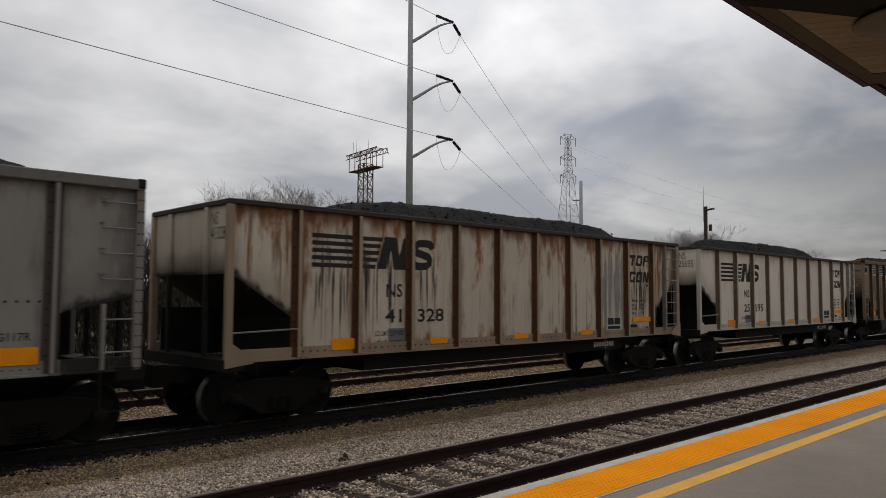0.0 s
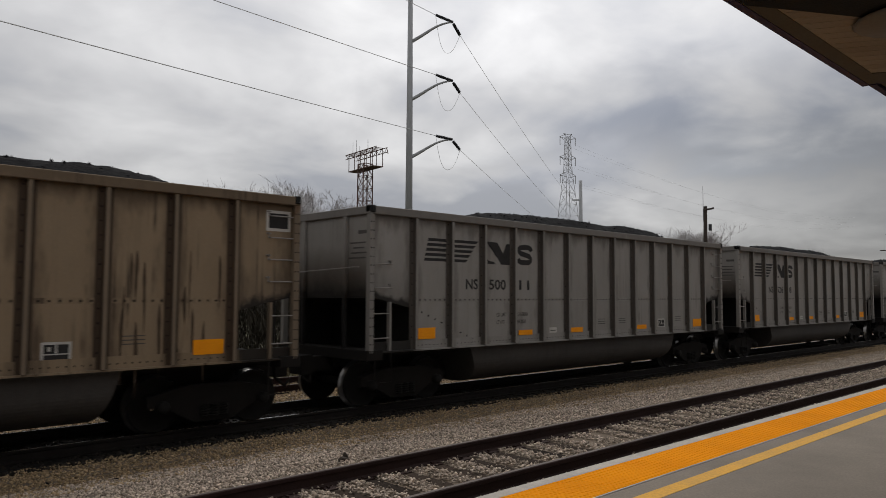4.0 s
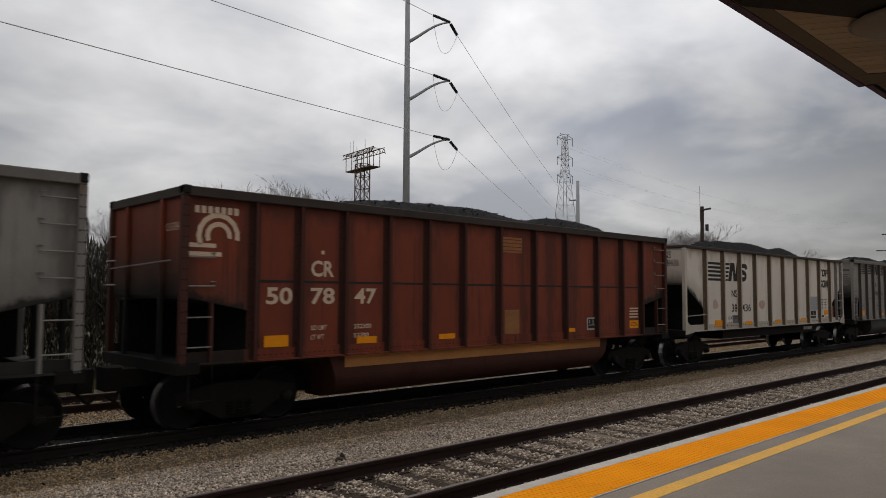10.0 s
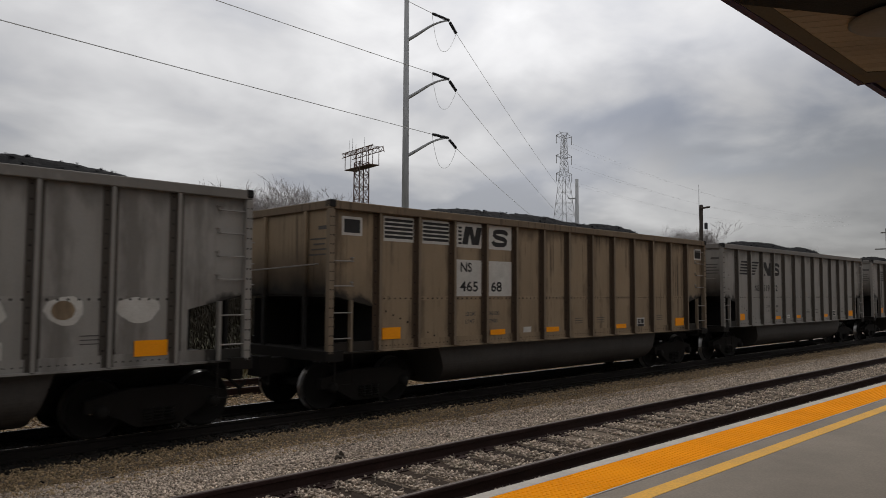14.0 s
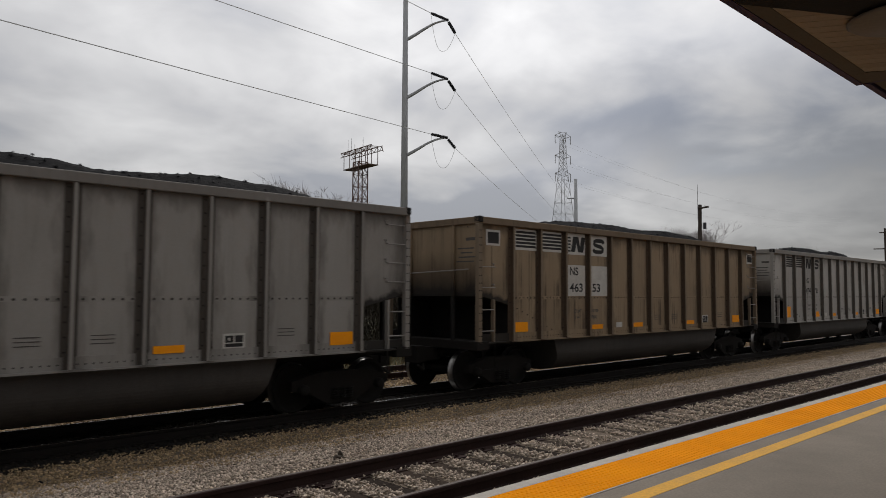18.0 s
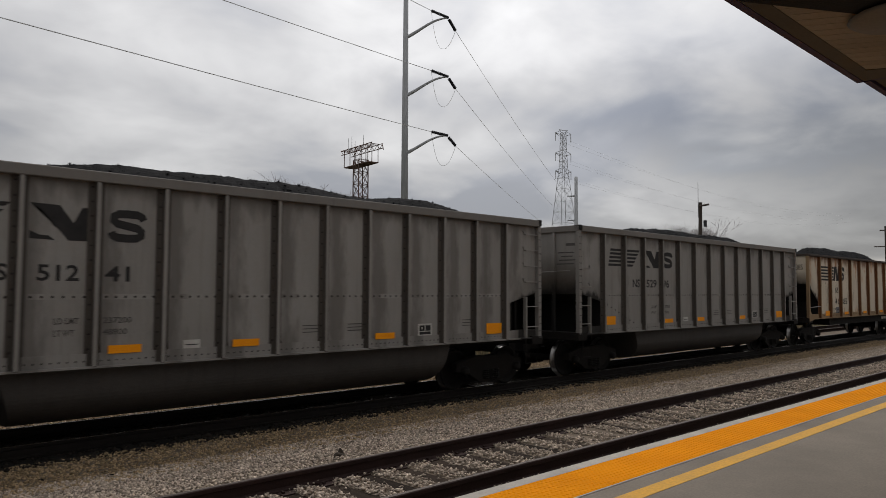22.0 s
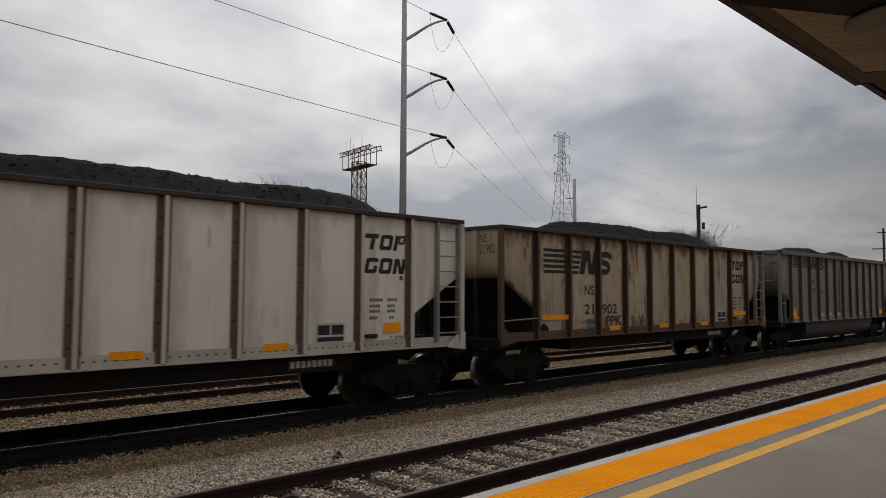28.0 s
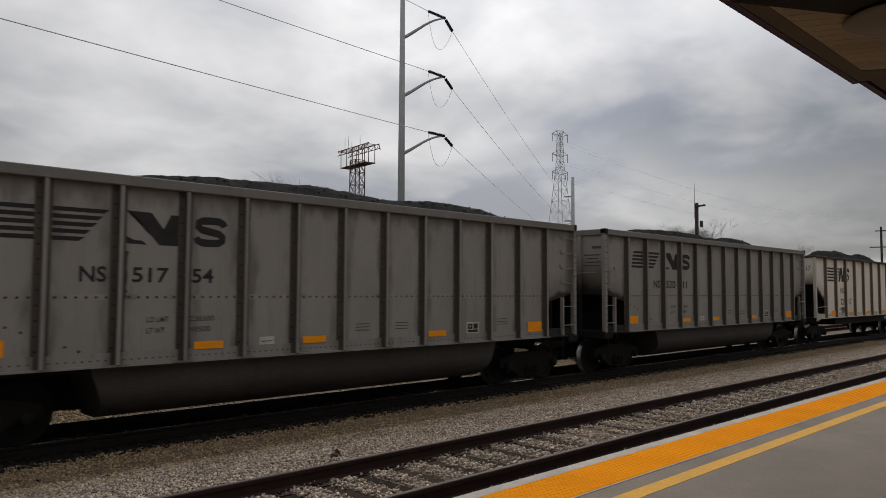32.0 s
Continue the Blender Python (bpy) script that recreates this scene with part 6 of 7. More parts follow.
def red_scheme(car):
    w = M["cream_ink"]
    rings = []
    for r0, r1 in ((0.155, 0.235), (0.30, 0.385)):
        for k in range(9):
            a, b = radians(-10 + k * 24), radians(-10 + (k + 1) * 24)
            cx, cz = 0.66, 3.22
            rings.append([(cx + r0 * math.cos(a), cz + r0 * math.sin(a)), (cx + r1 * math.cos(a), cz + r1 * math.sin(a)), (cx + r1 * math.cos(b), cz + r1 * math.sin(b)), (cx + r0 * math.cos(b), cz + r0 * math.sin(b))])
    flat_shape(car, "emblem", rings + [slanted(0.14, 0.62, 3.02, 3.09, 0), slanted(0.14, 0.72, 2.88, 2.95, 0)], w, "white wheel-shaped emblem")
    flat_shape(car, "block_shapes", [slanted(0.24 + k * 0.115, 0.32 + k * 0.115, 3.58, 3.70, 0) for k in range(7)], w, "row of small white block shapes")
    letters(car, "CR", 2.47, 2.60, 0.28, w, 0.50, 0.01)
    for s, x in (("50", 1.55), ("78", 2.46), ("47", 3.47)):
        letters(car, s, x, 2.10, 0.28, w, 0.53, 0.01)
    patch(car, "dot", 2.69, 2.76, 3.00, 3.07, w)
    small_print(car, 2.49, 1.62, ("LD LMT", "LT WT"), ("232300", "53700"), w, 0.96)
    patch(car, "primer_patch", 7.68, 8.42, 3.26, 3.62, M["primer"], "faded ochre paint patch")
    for k in range(4):
        patch(car, "patch_line", 7.70, 8.40, 3.30 + k * 0.085, 3.32 + k * 0.085, PAINT["red"], y=-SKIN - 0.009)
    patch(car, "primer_patch", 7.80, 8.32, 1.36, 1.92, M["primer"], "faded ochre paint patch")
    reflectors(car, [(1.53, 1.35, 0.48, 0.20), (3.52, 1.33, 0.48, 0.13), (5.68, 1.33, 0.48, 0.11), (10.1, 1.33, 0.42, 0.10)])
    code_box(car, 11.07, 11.60, 1.36, 1.68, M["ink"])
    patch(car, "code_panel", 13.14, 13.60, 1.34, 1.56, M["yellow"], "amber panel with code")
    letters(car, "G52X", 13.17, 1.40, 0.11, M["ink"], 0.38, y=-SKIN - 0.008)
    for k in range(4):
        patch(car, "stencil_bar", 13.14, 13.58, 1.64 + k * 0.08, 1.68 + k * 0.08, w)
    part("tub_stripe", boxes((3.3, 11.75, -1.446, -1.432, 0.89, 1.105)), M["ochre"], car, "worn ochre band along the tub")
    posts = DIM["tub_red"]["posts"]
    for a, b in zip(posts, posts[1:]):
        patch(car, "weld_seam", a + 0.095, b - 0.095, 2.47, 2.51, M["ink"])
    ob = part("lettering", text_mesh("CR 507847", 0.13 / 0.7), w, car)
    ob.matrix_basis = Matrix.Translation((0.066, -0.82, 3.30)) @ Matrix.Rotation(radians(-90), 4, "Z") @ Matrix.Rotation(radians(90), 4, "X") @ Matrix.Diagonal((0.66, 1, 1, 1))


def brown_scheme(car):
    w = M["white_ink"]
    bar_set(car, [[(1.45, 2.98 + k * 0.11), (2.30, 2.98 + k * 0.11), (2.30, 3.03 + k * 0.11), (1.45, 3.03 + k * 0.11)] for k in range(5)], M["straw"], "faded pale speed bar")
    patch(car, "cleaned_panel", 2.55, 3.30, 2.92, 3.44, M["faded_panel"], "faded tan panel")
    patch(car, "cleaned_panel", 3.52, 4.22, 2.92, 3.44, M["faded_panel"], "faded tan panel")
    flat_shape(car, "emblem", mark_n(2.62, 3.22, 2.94, 3.42, 0.0), PAINT["brown"], "dark zigzag emblem block", -SKIN - 0.009)
    flat_shape(car, "emblem", mark_s(3.58, 4.16, 2.94, 3.42), PAINT["brown"], "dark winding emblem block", -SKIN - 0.009)
    patch(car, "cleaned_panel", 2.78, 3.26, 1.82, 2.56, M["ink_faint"], "dusty panel")
    patch(car, "cleaned_panel", 3.55, 4.22, 1.82, 2.56, w, "faded white panel")
    letters(car, "NS", 2.80, 2.36, 0.20, w, 0.36, y=-SKIN - 0.009)
    letters(car, "10", 2.84, 1.92, 0.24, w, 0.34, y=-SKIN - 0.009)
    letters(car, "156", 3.60, 1.92, 0.24, M["ink"], 0.56, y=-SKIN - 0.009)
    reflectors(car, [(1.58, 1.64, 0.5, 0.14), (4.64, 1.34, 0.48, 0.11), (5.7, 1.34, 0.48, 0.11), (8.6, 1.34, 0.45, 0.11), (9.7, 1.34, 0.45, 0.11), (10.7, 1.34, 0.45, 0.11), (13.0, 1.36, 0.5, 0.16)])


def stain(car, spots, mat, label):
    """Uneven round blotches of dirt on the side sheets."""
    rng = random.Random(9)
    for x, z, rx, rz in spots:
        pts = []
        for i in range(22):
            a = 2 * math.pi * i / 22
            k = 1 + 0.08 * math.sin(3 * a + x) + rng.uniform(-0.05, 0.05)
            pts.append((x + rx * k * math.cos(a), z + rz * k * math.sin(a)))
        flat_shape(car, "stain", [pts], mat, label, -SKIN - 0.004)


def run_mark(car, x, z0, z1, w, mat, seed):
    """A ragged black run of spilt tar down the side."""
    rng = random.Random(seed)
    n = 14
    left = [(x - w * rng.uniform(0.2, 1.0), z0 + (z1 - z0) * i / n) for i in range(n + 1)]
    right = [(x + w * rng.uniform(0.2, 1.0), z0 + (z1 - z0) * i / n) for i in range(n, -1, -1)]
    flat_shape(car, "run_mark", [left + right], mat, "ragged dark run mark", -SKIN - 0.0065)


def drips(car, x0, x1, top, fall, n, width, mat, label, seed):
    """Thin ragged runs that taper as they fall, as one mass; top and fall are ranges."""
    rng = random.Random(seed)
    polys = []
    for k in range(n):
        x, z, h, w = rng.uniform(x0, x1), rng.uniform(*top), rng.uniform(*fall), rng.uniform(*width)
        if min(abs(x - q) for q in DIM["flat" if mat != M["brown_run"] else "tub"]["posts"]) < 0.15:
            continue
        left, right = [], []
        for i in range(9):
            f = i / 8
            half = w * 0.5 * (math.sin(math.pi * min(1.0, f * 3.0 + 0.12) * 0.5)) * (1 - f ** 2.2) * rng.uniform(0.75, 1.25) + 0.0015
            sway = x + 0.006 * math.sin(k + 5 * f)
            left.append((sway - half, z - h * f))
            right.append((sway + half, z - h * f))
        polys += [[left[i], right[i], right[i + 1], left[i + 1]] for i in range(8)]
    bm = bmesh.new()
    y = -SKIN - 0.0085
    for pts in polys:
        bm.faces.new([bm.verts.new((a, y - 0.0004 * (hash_step(a)), b)) for a, b in pts])
    part("run_mark", bm, mat, car, label, kind="stuff")


def hash_step(a):
    return (a * 7.31) % 1.0


FLEET = [
    (-2, "tub", "grey", "weathered grey coal gondola with amber reflectors, heaped full", lambda c: new_scheme(c, ("529", "40"), ("236800", "49200"), M["ink"])),
    (-1, "tub", "grey", "weathered grey coal gondola with sooty end openings, heaped full", lambda c: (new_scheme(c, ("517", "32"), ("236800", "49200"), M["ink"]), letters(c, "G117R", 12.95, 1.62, 0.11, M["ink"], 0.42))),
    (0, "flat", "rusty", "rust-streaked dirty white coal gondola numbered 41328", lambda c: (gon_scheme(c, ("41", "328"), ("231100", "54900"), "G-95R"),
        drips(c, 1.75, 4.8, (2.6, 3.3), (0.5, 1.5), 44, (0.012, 0.035), M["black_run"], "thin black runs below the emblem", 31),
        drips(c, 0.35, 1.2, (3.1, 3.66), (0.3, 1.1), 12, (0.015, 0.06), M["rust_run"], "orange-brown rust runs", 32),
        drips(c, 10.9, 12.2, (2.7, 3.7), (0.8, 2.0), 34, (0.03, 0.11), M["grey_run"], "grey-blue paint runs", 34),
        drips(c, 12.25, 13.3, (2.5, 3.3), (0.5, 1.5), 26, (0.012, 0.03), M["black_run"], "thin black runs", 35),
        drips(c, 13.35, 14.7, (2.9, 3.72), (0.5, 1.6), 16, (0.02, 0.08), M["rust_run"], "orange-brown rust runs", 36))),
    (1, "flat", "white", "clean off-white coal gondola numbered 25695", lambda c: (gon_scheme(c, ("25", "695"), ("229800", "56200"), "G-85R", False, "PROC-553 PO"), drips(c, 1.6, 14.4, (1.6, 3.72), (0.2, 0.9), 26, (0.01, 0.03), M["grey_run"], "faint grey runs", 37))),
    (2, "tub", "tan", "brown-dusted coal gondola with pale cleaned panels, numbered 46869", lambda c: (old_scheme(c, ("468", "69"), ("238100", "47900"), True), stain(c, [(1.98, 1.70, 0.10, 0.09)], M["pink"], "faded pink paint spot"), drips(c, 1.35, 3.2, (2.2, 3.3), (0.5, 1.3), 34, (0.012, 0.035), M["brown_run"], "thin dark brown runs", 41), drips(c, 11.4, 13.4, (1.8, 3.5), (0.5, 1.2), 16, (0.02, 0.06), M["brown_run"], "thin dark brown runs", 42), patch(c, "placard_box", 1.86, 2.13, 1.34, 1.60, M["under"], "dark placard box", y=-SKIN - 0.001, thick=0.03))),
    (3, "tub", "grey", "weathered grey coal gondola numbered 50011, heaped full", lambda c: new_scheme(c, ("500", "11"), ("236800", "49200"), M["ink"])),
    (4, "tub", "grey", "weathered grey coal gondola numbered 52618, heaped full", lambda c: new_scheme(c, ("526", "18"), ("236800", "49200"), M["ink"])),
    (5, "tub", "grey", "grey coal gondola numbered 50707 with a black tar run", lambda c: (new_scheme(c, ("507", "07"), ("237200", "48800"), M["ink"]), run_mark(c, 3.62, 1.25, 3.72, 0.07, M["ink"], 3))),
    (6, "tub", "grey", "weathered grey coal gondola numbered 52670, heaped full", lambda c: new_scheme(c, ("526", "70"), ("236800", "49200"), M["ink"])),
    (7, "tub_red", "red", "faded oxide-red coal gondola numbered 507847 with white lettering", red_scheme),
    (8, "flat_close", "white", "dirty white coal gondola numbered 38436 with rust spots", lambda c: (gon_scheme(c, ("38", "436"), ("232000", "54000"), "G-91R", True), stain(c, [(2.22, 1.98, 0.20, 0.16), (5.95, 1.95, 0.28, 0.17)], M["blotch"], "faint rosy blotch"), patch(c, "primer_patch", 10.55, 11.6, 1.68, 2.25, M["lattice"], "bluish grey touched-up patch", y=-SKIN - 0.002), patch(c, "tag_plate", 13.05, 13.2, 1.35, 1.85, M["rust"], "rusty orange plate", y=-SIDE - 0.002))),
    (9, "tub_short", "grey", "grey coal gondola numbered 49866 with round scrubbed patches", lambda c: (old_scheme(c, ("498", "66"), ("236800", "49200"), False), stain(c, [(7.68, 1.92, 0.36, 0.27), (8.66, 1.92, 0.40, 0.31), (9.60, 1.94, 0.32, 0.26), (10.62, 1.97, 0.30, 0.18), (11.64, 2.0, 0.26, 0.21), (12.68, 2.0, 0.32, 0.20)], M["white_ink"], "pale scrubbed blotch"), stain_core(c))),
    (10, "tub", "tan", "brown-dusted coal gondola with pale cleaned panels, numbered 46568", lambda c: old_scheme(c, ("465", "68"), ("238100", "47900"), True)),
    (11, "tub", "grey", "weathered grey coal gondola with leaning black bars, heaped full", lambda c: new_scheme(c, ("519", "62"), ("236800", "49200"), M["ink"])),
    (12, "tub", "grey", "grey coal gondola numbered 52229 with dark soot smears", lambda c: (new_scheme(c, ("522", "29"), ("236700", "49300"), M["ink"]), run_mark(c, 1.75, 1.40, 3.35, 0.09, M["ink_faint"], 5), run_mark(c, 3.80, 1.30, 3.60, 0.22, M["ink_faint"], 6), run_mark(c, 3.12, 1.9, 3.0, 0.03, M["ink"], 8), run_mark(c, 6.65, 2.10, 3.42, 0.05, M["ink"], 7), reflectors(c, [(3.42, 1.32, 0.5, 0.12)]))),
    (13, "tub", "tan", "brown-dusted coal gondola with pale cleaned panels, numbered 46353", lambda c: old_scheme(c, ("463", "53"), ("238100", "47800"), True)),
    (14, "tub", "light_grey", "light grey coal gondola numbered 47478, heaped full", lambda c: (old_scheme(c, ("474", "78"), ("237400", "48600"), False), reflectors(c, [(1.33, 1.58, 0.48, 0.20), (4.50, 1.44, 0.40, 0.10)]), run_mark(c, 3.72, 1.3, 2.5, 0.02, M["ink_faint"], 12))),
    (15, "tub_short", "grey", "weathered grey coal gondola numbered 51241, heaped full", lambda c: new_scheme(c, ("512", "41"), ("237200", "48800"), M["ink"])),
    (16, "tub", "grey", "weathered grey coal gondola numbered 52996, heaped full", lambda c: new_scheme(c, ("529", "96"), ("237000", "49000"), M["ink"])),
    (17, "flat", "soiled", "rust-stained cream coal gondola numbered 41885", lambda c: (gon_scheme(c, ("41", "885"), ("230700", "55500"), "G-93R"), drips(c, 1.6, 6.0, (2.4, 3.4), (0.3, 1.0), 16, (0.012, 0.03), M["black_run"], "thin black runs", 52))),
    (18, "tub_brown", "brown", "dark brown coal gondola with faded white panels", brown_scheme),
    (19, "flat_close", "white", "off-white coal gondola numbered 32003, heaped full", lambda c: gon_scheme(c, ("32", "003"), ("232000", "54000"), "G-91R", True)),
    (20, "flat", "stained", "rust-stained cream coal gondola numbered 21902 with sprayed scribbles", lambda c: (gon_scheme(c, ("21", "902"), ("231500", "54500"), "G-93R", first=(1.62, 1.60, 1.10, 0.12)), scribble(c), stain(c, [(1.72, 1.36, 0.17, 0.15)], M["under"], "round black tar spot"), drips(c, 1.6, 14.0, (2.2, 3.5), (0.2, 0.8), 26, (0.012, 0.03), M["black_run"], "thin black runs", 54))),
    (21, "tub", "dark_grey", "sooty grey coal gondola numbered 51746 with dark smears", lambda c: (old_scheme(c, ("517", "46"), ("236300", "49700"), False), run_mark(c, 7.0, 1.3, 3.6, 0.16, M["ink_faint"], 15), run_mark(c, 3.40, 1.3, 2.9, 0.07, M["ink"], 16), reflectors(c, [(1.58, 1.26, 0.42, 0.09), (1.36, 1.60, 0.40, 0.08)]))),
    (22, "tub", "grey", "weathered grey coal gondola numbered 51754, heaped full", lambda c: (new_scheme(c, ("517", "54"), ("236500", "49500"), M["ink"]), run_mark(c, 3.38, 2.15, 2.85, 0.05, M["ink"], 18))),
    (23, "tub", "grey", "weathered grey coal gondola with leaning black bars, heaped full", lambda c: new_scheme(c, ("520", "31"), ("236800", "49200"), M["ink"])),
    (24, "flat", "white", "dirty white coal gondola with long black bars", lambda c: gon_scheme(c, ("22", "417"), ("231500", "54500"), "G-91R")),
    (25, "tub", "grey", "weathered grey coal gondola with amber reflectors, heaped full", lambda c: new_scheme(c, ("521", "06"), ("236800", "49200"), M["ink"])),
    (26, "tub", "dark_grey", "sooty grey coal gondola with amber reflectors, heaped full", lambda c: new_scheme(c, ("519", "27"), ("236800", "49200"), M["ink"])),
]


def stain_core(car):
    bm_spots = [(7.70, 1.92, 0.22, 0.19), (8.66, 1.92, 0.33, 0.25), (9.56, 1.94, 0.19, 0.18), (11.62, 2.0, 0.16, 0.14)]
    for x, z, rx, rz in bm_spots:
        pts = [(x + rx * math.cos(a), z + rz * math.sin(a)) for a in (2 * math.pi * i / 20 for i in range(20))]
        flat_shape(car, "stain_core", [pts], PAINT["tan"], "tan dirt core", -SKIN - 0.006)


def scribble(car):
    """Thin sprayed scrawl that cannot be read."""
    rng = random.Random(21)
    strokes = []
    for x0, x1 in ((5.75, 6.75),):
        x, z = x0, 1.55
        while x < x1:
            x2, z2 = x + rng.uniform(-0.01, 0.085), 1.38 + rng.uniform(0.0, 0.34)
            d = Vector((x2 - x, z2 - z)).normalized() * 0.012
            strokes.append([(x - d.y, z + d.x), (x + d.y, z - d.x), (x2 + d.y, z2 - d.x), (x2 - d.y, z2 + d.x)])
            x, z = x2, z2
    letters(car, "FPK", 4.40, 1.40, 0.25, M["sprayed"], 0.82, 0.012, y=-SKIN - 0.0065)
    flat_shape(car, "sprayed_scrawl", strokes, M["sprayed"], "thin dark red sprayed scrawl", -SKIN - 0.0065)


for index, kind, paint, label, dress in FLEET:
    car = coal_car(index, kind, paint, label)
    dress(car)
    if kind == "tub_short":
        # lettering follows the closer posts
        for child in car.children:
            if child.name.split(".")[0] in ("lettering", "emblem", "emblem_bar", "data_plate", "data_line", "code_plate", "code_field", "code_bar", "reflector"):
                child.matrix_basis = Matrix.Diagonal((0.975, 1, 1, 1)) @ child.matrix_basis

# ---- ballast stones, tactile domes and litter ----
OCTA = np.array([[1, 0, 0], [-1, 0, 0], [0, 1, 0], [0, -1, 0], [0, 0, 1], [0, 0, -1]], float)
OCTA_F = [(0, 2, 4), (2, 1, 4), (1, 3, 4), (3, 0, 4), (2, 0, 5), (1, 2, 5), (3, 1, 5), (0, 3, 5)]


def stones(name, n, xs, ys, size, mat, label, lift=0.0, skew=1.0, ties=None):
    x = xs[0] + (xs[1] - xs[0]) * rs.uniform(0, 1, n) ** skew
    y = rs.uniform(*ys, n)
    if ties:
        # few stones lie on the ties
        on_tie = (np.abs((x - 0.5 + 0.275) % 0.55 - 0.275) < 0.12) & (np.abs(y - ties) < 1.3) & (rs.uniform(0, 1, n) > 0.05)
        x, y = x[~on_tie], y[~on_tie]
    n = len(x)
    z = np.interp(y, [4.4, 5.0, 7.8, 10.2, 18.2, 20.5], [-0.12, 0.06, 0.06, -0.20, -0.20, -0.45]) + lift + rs.uniform(-0.012, 0.018, n)
    v = np.repeat(OCTA[None], n, 0) * rs.uniform(0.55, 1.25, (n, 6, 1)) + rs.normal(0, 0.24, (n, 6, 3))
    v *= (size * rs.uniform(0.6, 1.35, n))[:, None, None] * np.array([1.15, 1.0, 0.75])
    a = rs.uniform(0, 2 * np.pi, n)
    c, s = np.cos(a)[:, None], np.sin(a)[:, None]
    v = np.stack([v[..., 0] * c - v[..., 1] * s, v[..., 0] * s + v[..., 1] * c, v[..., 2]], 2)
    return bulk(name, v + np.stack([x, y, z], 1)[:, None], OCTA_F, mat, "stuff", label)


stones("ballast_stones", 100000, (1.0, 42.0), (7.12, 10.1), 0.0198, M["stone"], "loose grey-brown crushed stone ballast", 0.0, 1.7, NEAR_Y)
stones("ballast_stones", 44000, (0.5, 42.0), (9.3, 11.45), 0.0205, M["stone_brown"], "brown dirt-stained crushed stone", 0.0, 1.6)
stones("ballast_stones", 72000, (1.5, 42.0), (4.8, 7.05), 0.021, M["stone"], "crushed stone between timber ties", 0.012, 1.6, NEAR_Y)
# stones under the cars, darkened for coal dust and the train's shadow
stones("ballast_stones", 22000, (-6.0, 40.0), (11.2, 14.1), 0.036, M["stone_dark"], "crushed stone toned dark for coal dust and the train's shade", 0.0, 1.2)
# beyond the train the darker brown stone also stands for the train's shade
stones("ballast_stones", 26000, (-8.0, 40.0), (13.9, 16.0), 0.027, M["stone_brown"], "crushed stone beyond the train, toned down for its shade", 0.01, 1.2)
stones("ballast_stones", 16000, (-8.0, 40.0), (16.0, 19.0), 0.03, M["stone_brown"], "brown dirt-stained crushed stone", 0.01, 1.2)

# domes of the tactile panels
nx, ny = 330, 9
gx2, gy2 = np.meshgrid(3.0 + np.arange(nx) * 0.0605, 3.955 + np.arange(ny) * 0.0635, indexing="ij")
ang = np.arange(8) * np.pi / 4
ring0 = np.stack([0.0175 * np.cos(ang), 0.0175 * np.sin(ang), np.zeros(8)], 1)
ring1 = np.stack([0.0105 * np.cos(ang), 0.0105 * np.sin(ang), np.full(8, 0.006)], 1)
dome = np.concatenate([ring0, ring1, [[0, 0, 0.0068]]])
df = []
for i in range(8):
    j = (i + 1) % 8
    df += [(i, j, 8 + j), (i, 8 + j, 8 + i), (8 + i, 8 + j, 16)]
centres = np.stack([gx2.ravel(), gy2.ravel(), np.full(gx2.size, DECK + 0.008)], 1)
domes = bulk("tactile_domes", dome[None] + centres[:, None], df, M["tactile"], "stuff", "rows of small yellow truncated domes")
domes.parent = platform


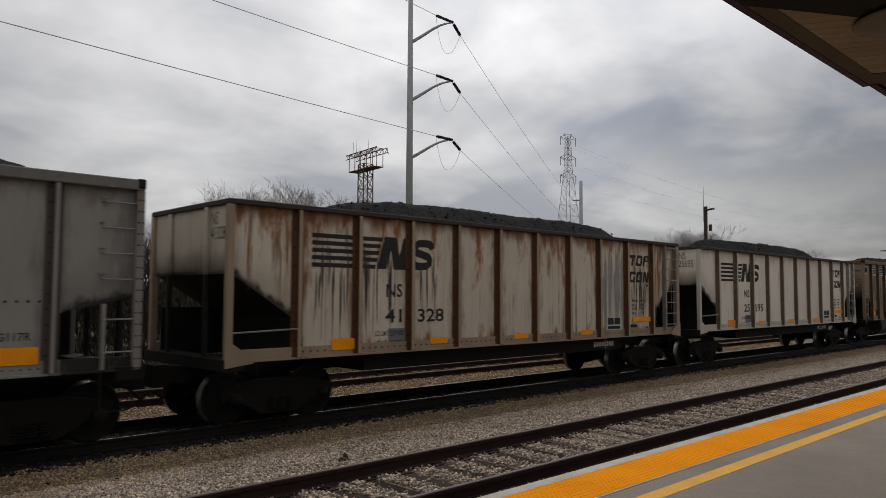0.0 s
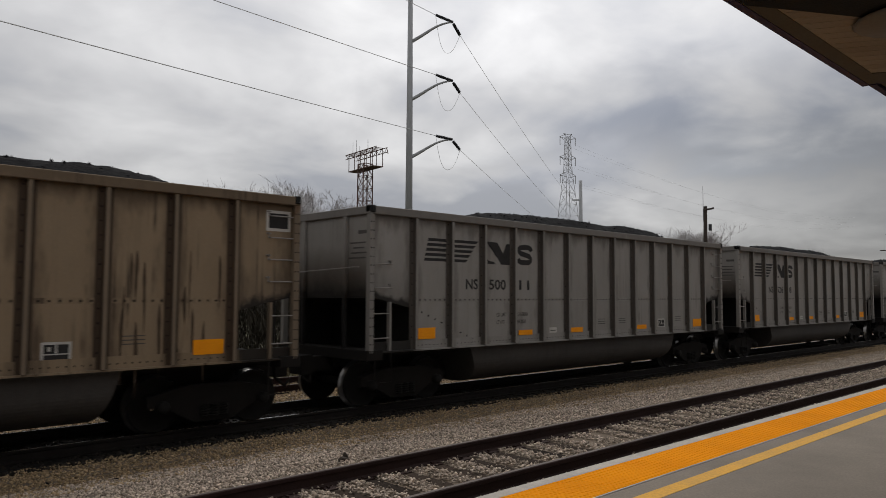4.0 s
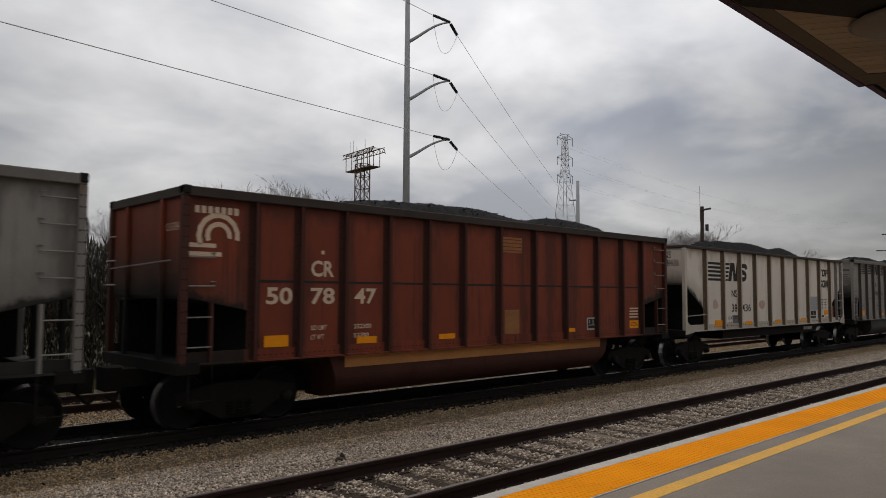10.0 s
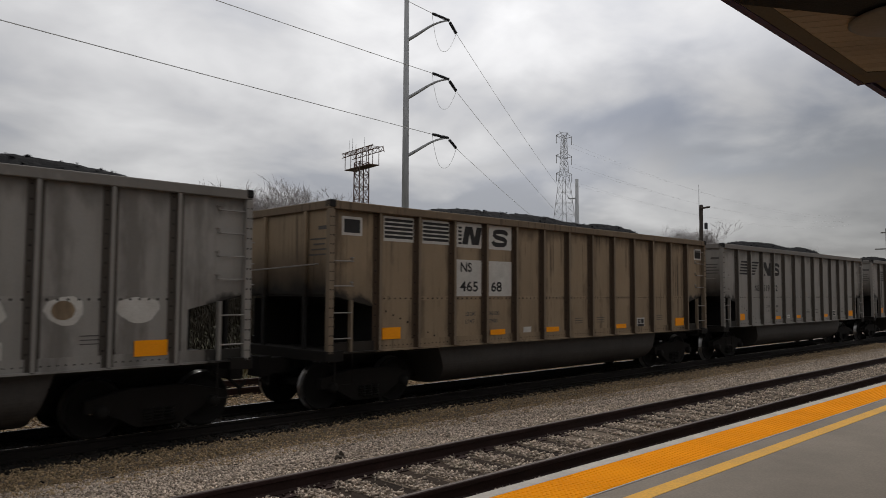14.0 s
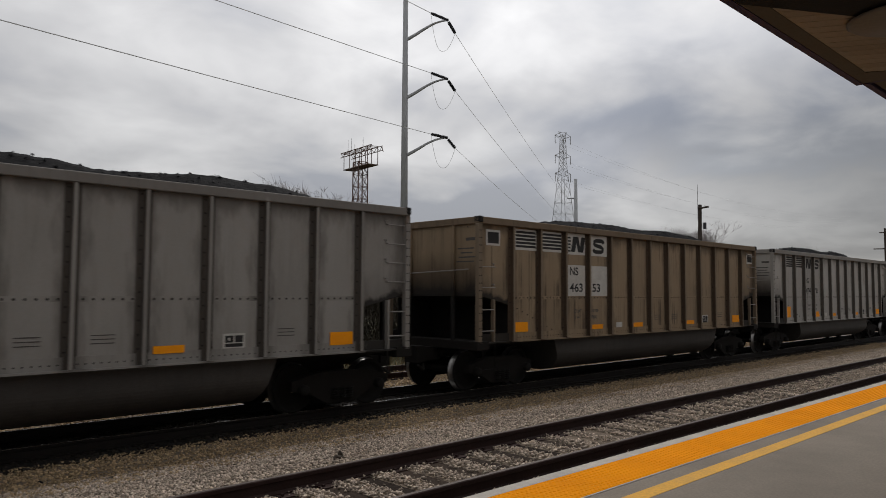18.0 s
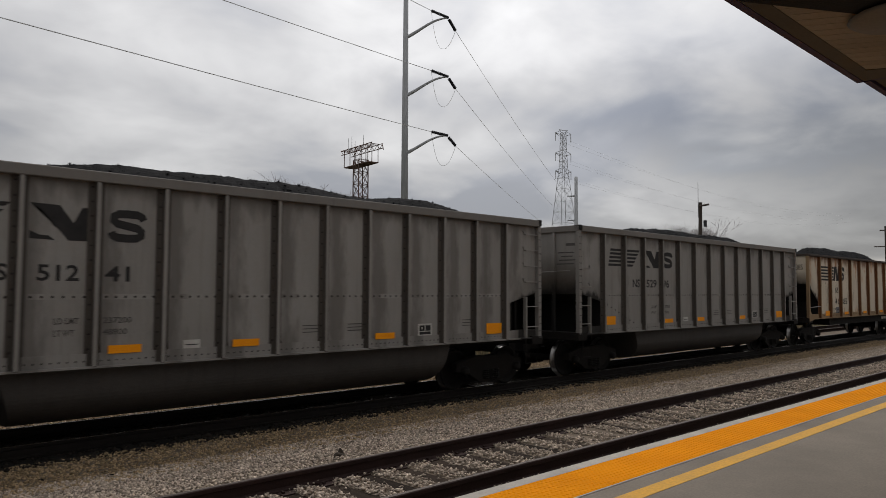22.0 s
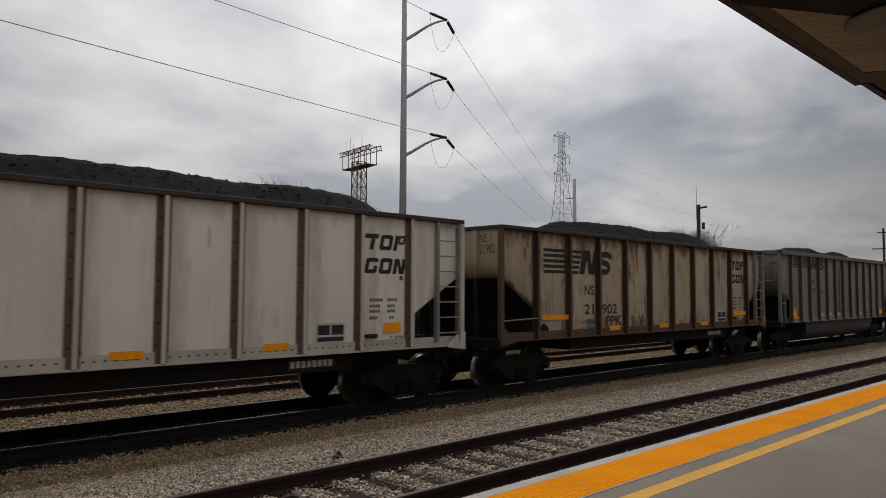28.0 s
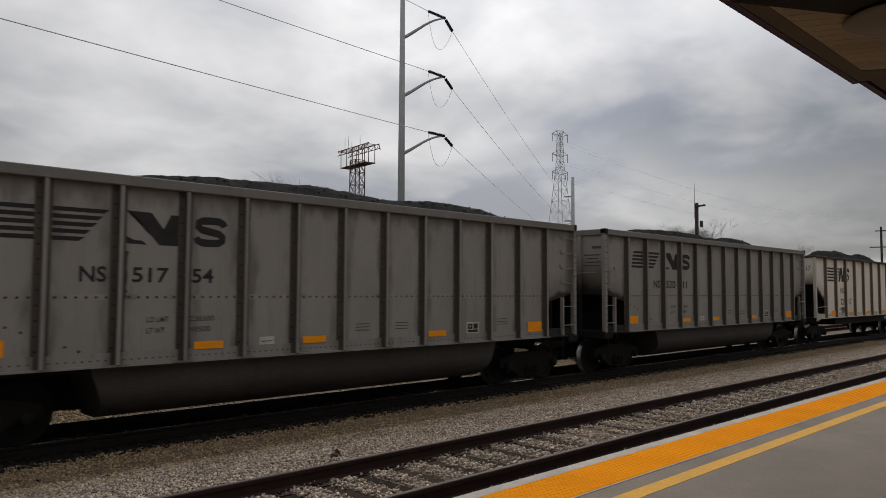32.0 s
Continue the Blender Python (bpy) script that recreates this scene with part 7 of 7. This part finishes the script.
def rock(name, x, y, size, mat, label, category):
    bm = bmesh.new()
    bmesh.ops.create_icosphere(bm, subdivisions=2, radius=1.0)
    for v in bm.verts:
        k = 1 + 0.35 * noise.noise(v.co * 1.3 + Vector((x, y, 0)))
        v.co = Vector((v.co.x * size[0] * k, v.co.y * size[1] * k, v.co.z * size[2] * k))
    ob = part(name, bm, mat, None)
    ob.location = (x, y, ground_height(y) + size[2] * 0.5)
    return tagged(ob, label, category)


rock("coal_lump", 5.92, 8.12, (0.075, 0.055, 0.04), M["lump"], "dusty brown lump of coal lying on ballast", "coal lump")
rock("coal_lump", 5.99, 8.16, (0.035, 0.045, 0.07), M["lump"], "dusty brown lump of coal lying on ballast", "coal lump")
for x, y in ((27.5, 9.4), (3.6, 9.9), (2.9, 10.4)):
    rock("coal_lump", x, y, (0.034, 0.03, 0.024), M["coal"], "small dark lump of coal on ballast", "coal lump")
rock("white_stone", 7.0, 7.35, (0.05, 0.04, 0.03), M["galv"], "pale stone among the ballast", "stone")

# pendant lamp under the canopy
lamp = empty("pendant_lamp", "unlit grey enamel dish lamp hanging under the canopy", "lamp", m=Matrix.Translation((6.56, 1.52, CZ - 0.03)))
bm = bmesh.new()
prof = [(0.0, 0.024), (0.37, 0.02), (0.40, 0.004), (0.36, -0.02), (0.0, -0.045)]
rings = [[bm.verts.new((max(r, 0.001) * math.cos(2 * math.pi * i / 24), max(r, 0.001) * math.sin(2 * math.pi * i / 24), z)) for i in range(24)] for r, z in prof]
for a, b in zip(rings, rings[1:]):
    for i in range(24):
        bm.faces.new((a[i], a[(i + 1) % 24], b[(i + 1) % 24], b[i]))
part("shade", bm, M["lamp_shade"], lamp, "grey enamel dish", smooth=True)
part("stem", rod(bmesh.new(), (0, 0, 0.0), (0, 0, 0.03), 0.06, n=6), M["fascia"], lamp)


# ---- the train's run ----
def run_at(t):
    """How far the train has rolled by t seconds: it slows a little."""
    return 11.5152 * t - 0.00609 * t * t + 0.0000218 * t ** 3


def motions():
    times = [2.0 * k for k in range(17)]
    ticks = [k / 30 for k in range(961)]
    for index, car, heap, wheels in CARS:
        for ob in (car, heap):
            walk(ob, [(t, pose(STAND[index + 2] - run_at(t), TRACK_Y, 0)) for t in times])
    for index, car, heap, wheels in CARS:
        for w in wheels:
            x, y, z = w.location
            walk(w, [(t, pose(x, y, z, 0, -math.degrees(run_at(t) / WHEEL_R) % 360, 0)) for t in ticks])


motions()
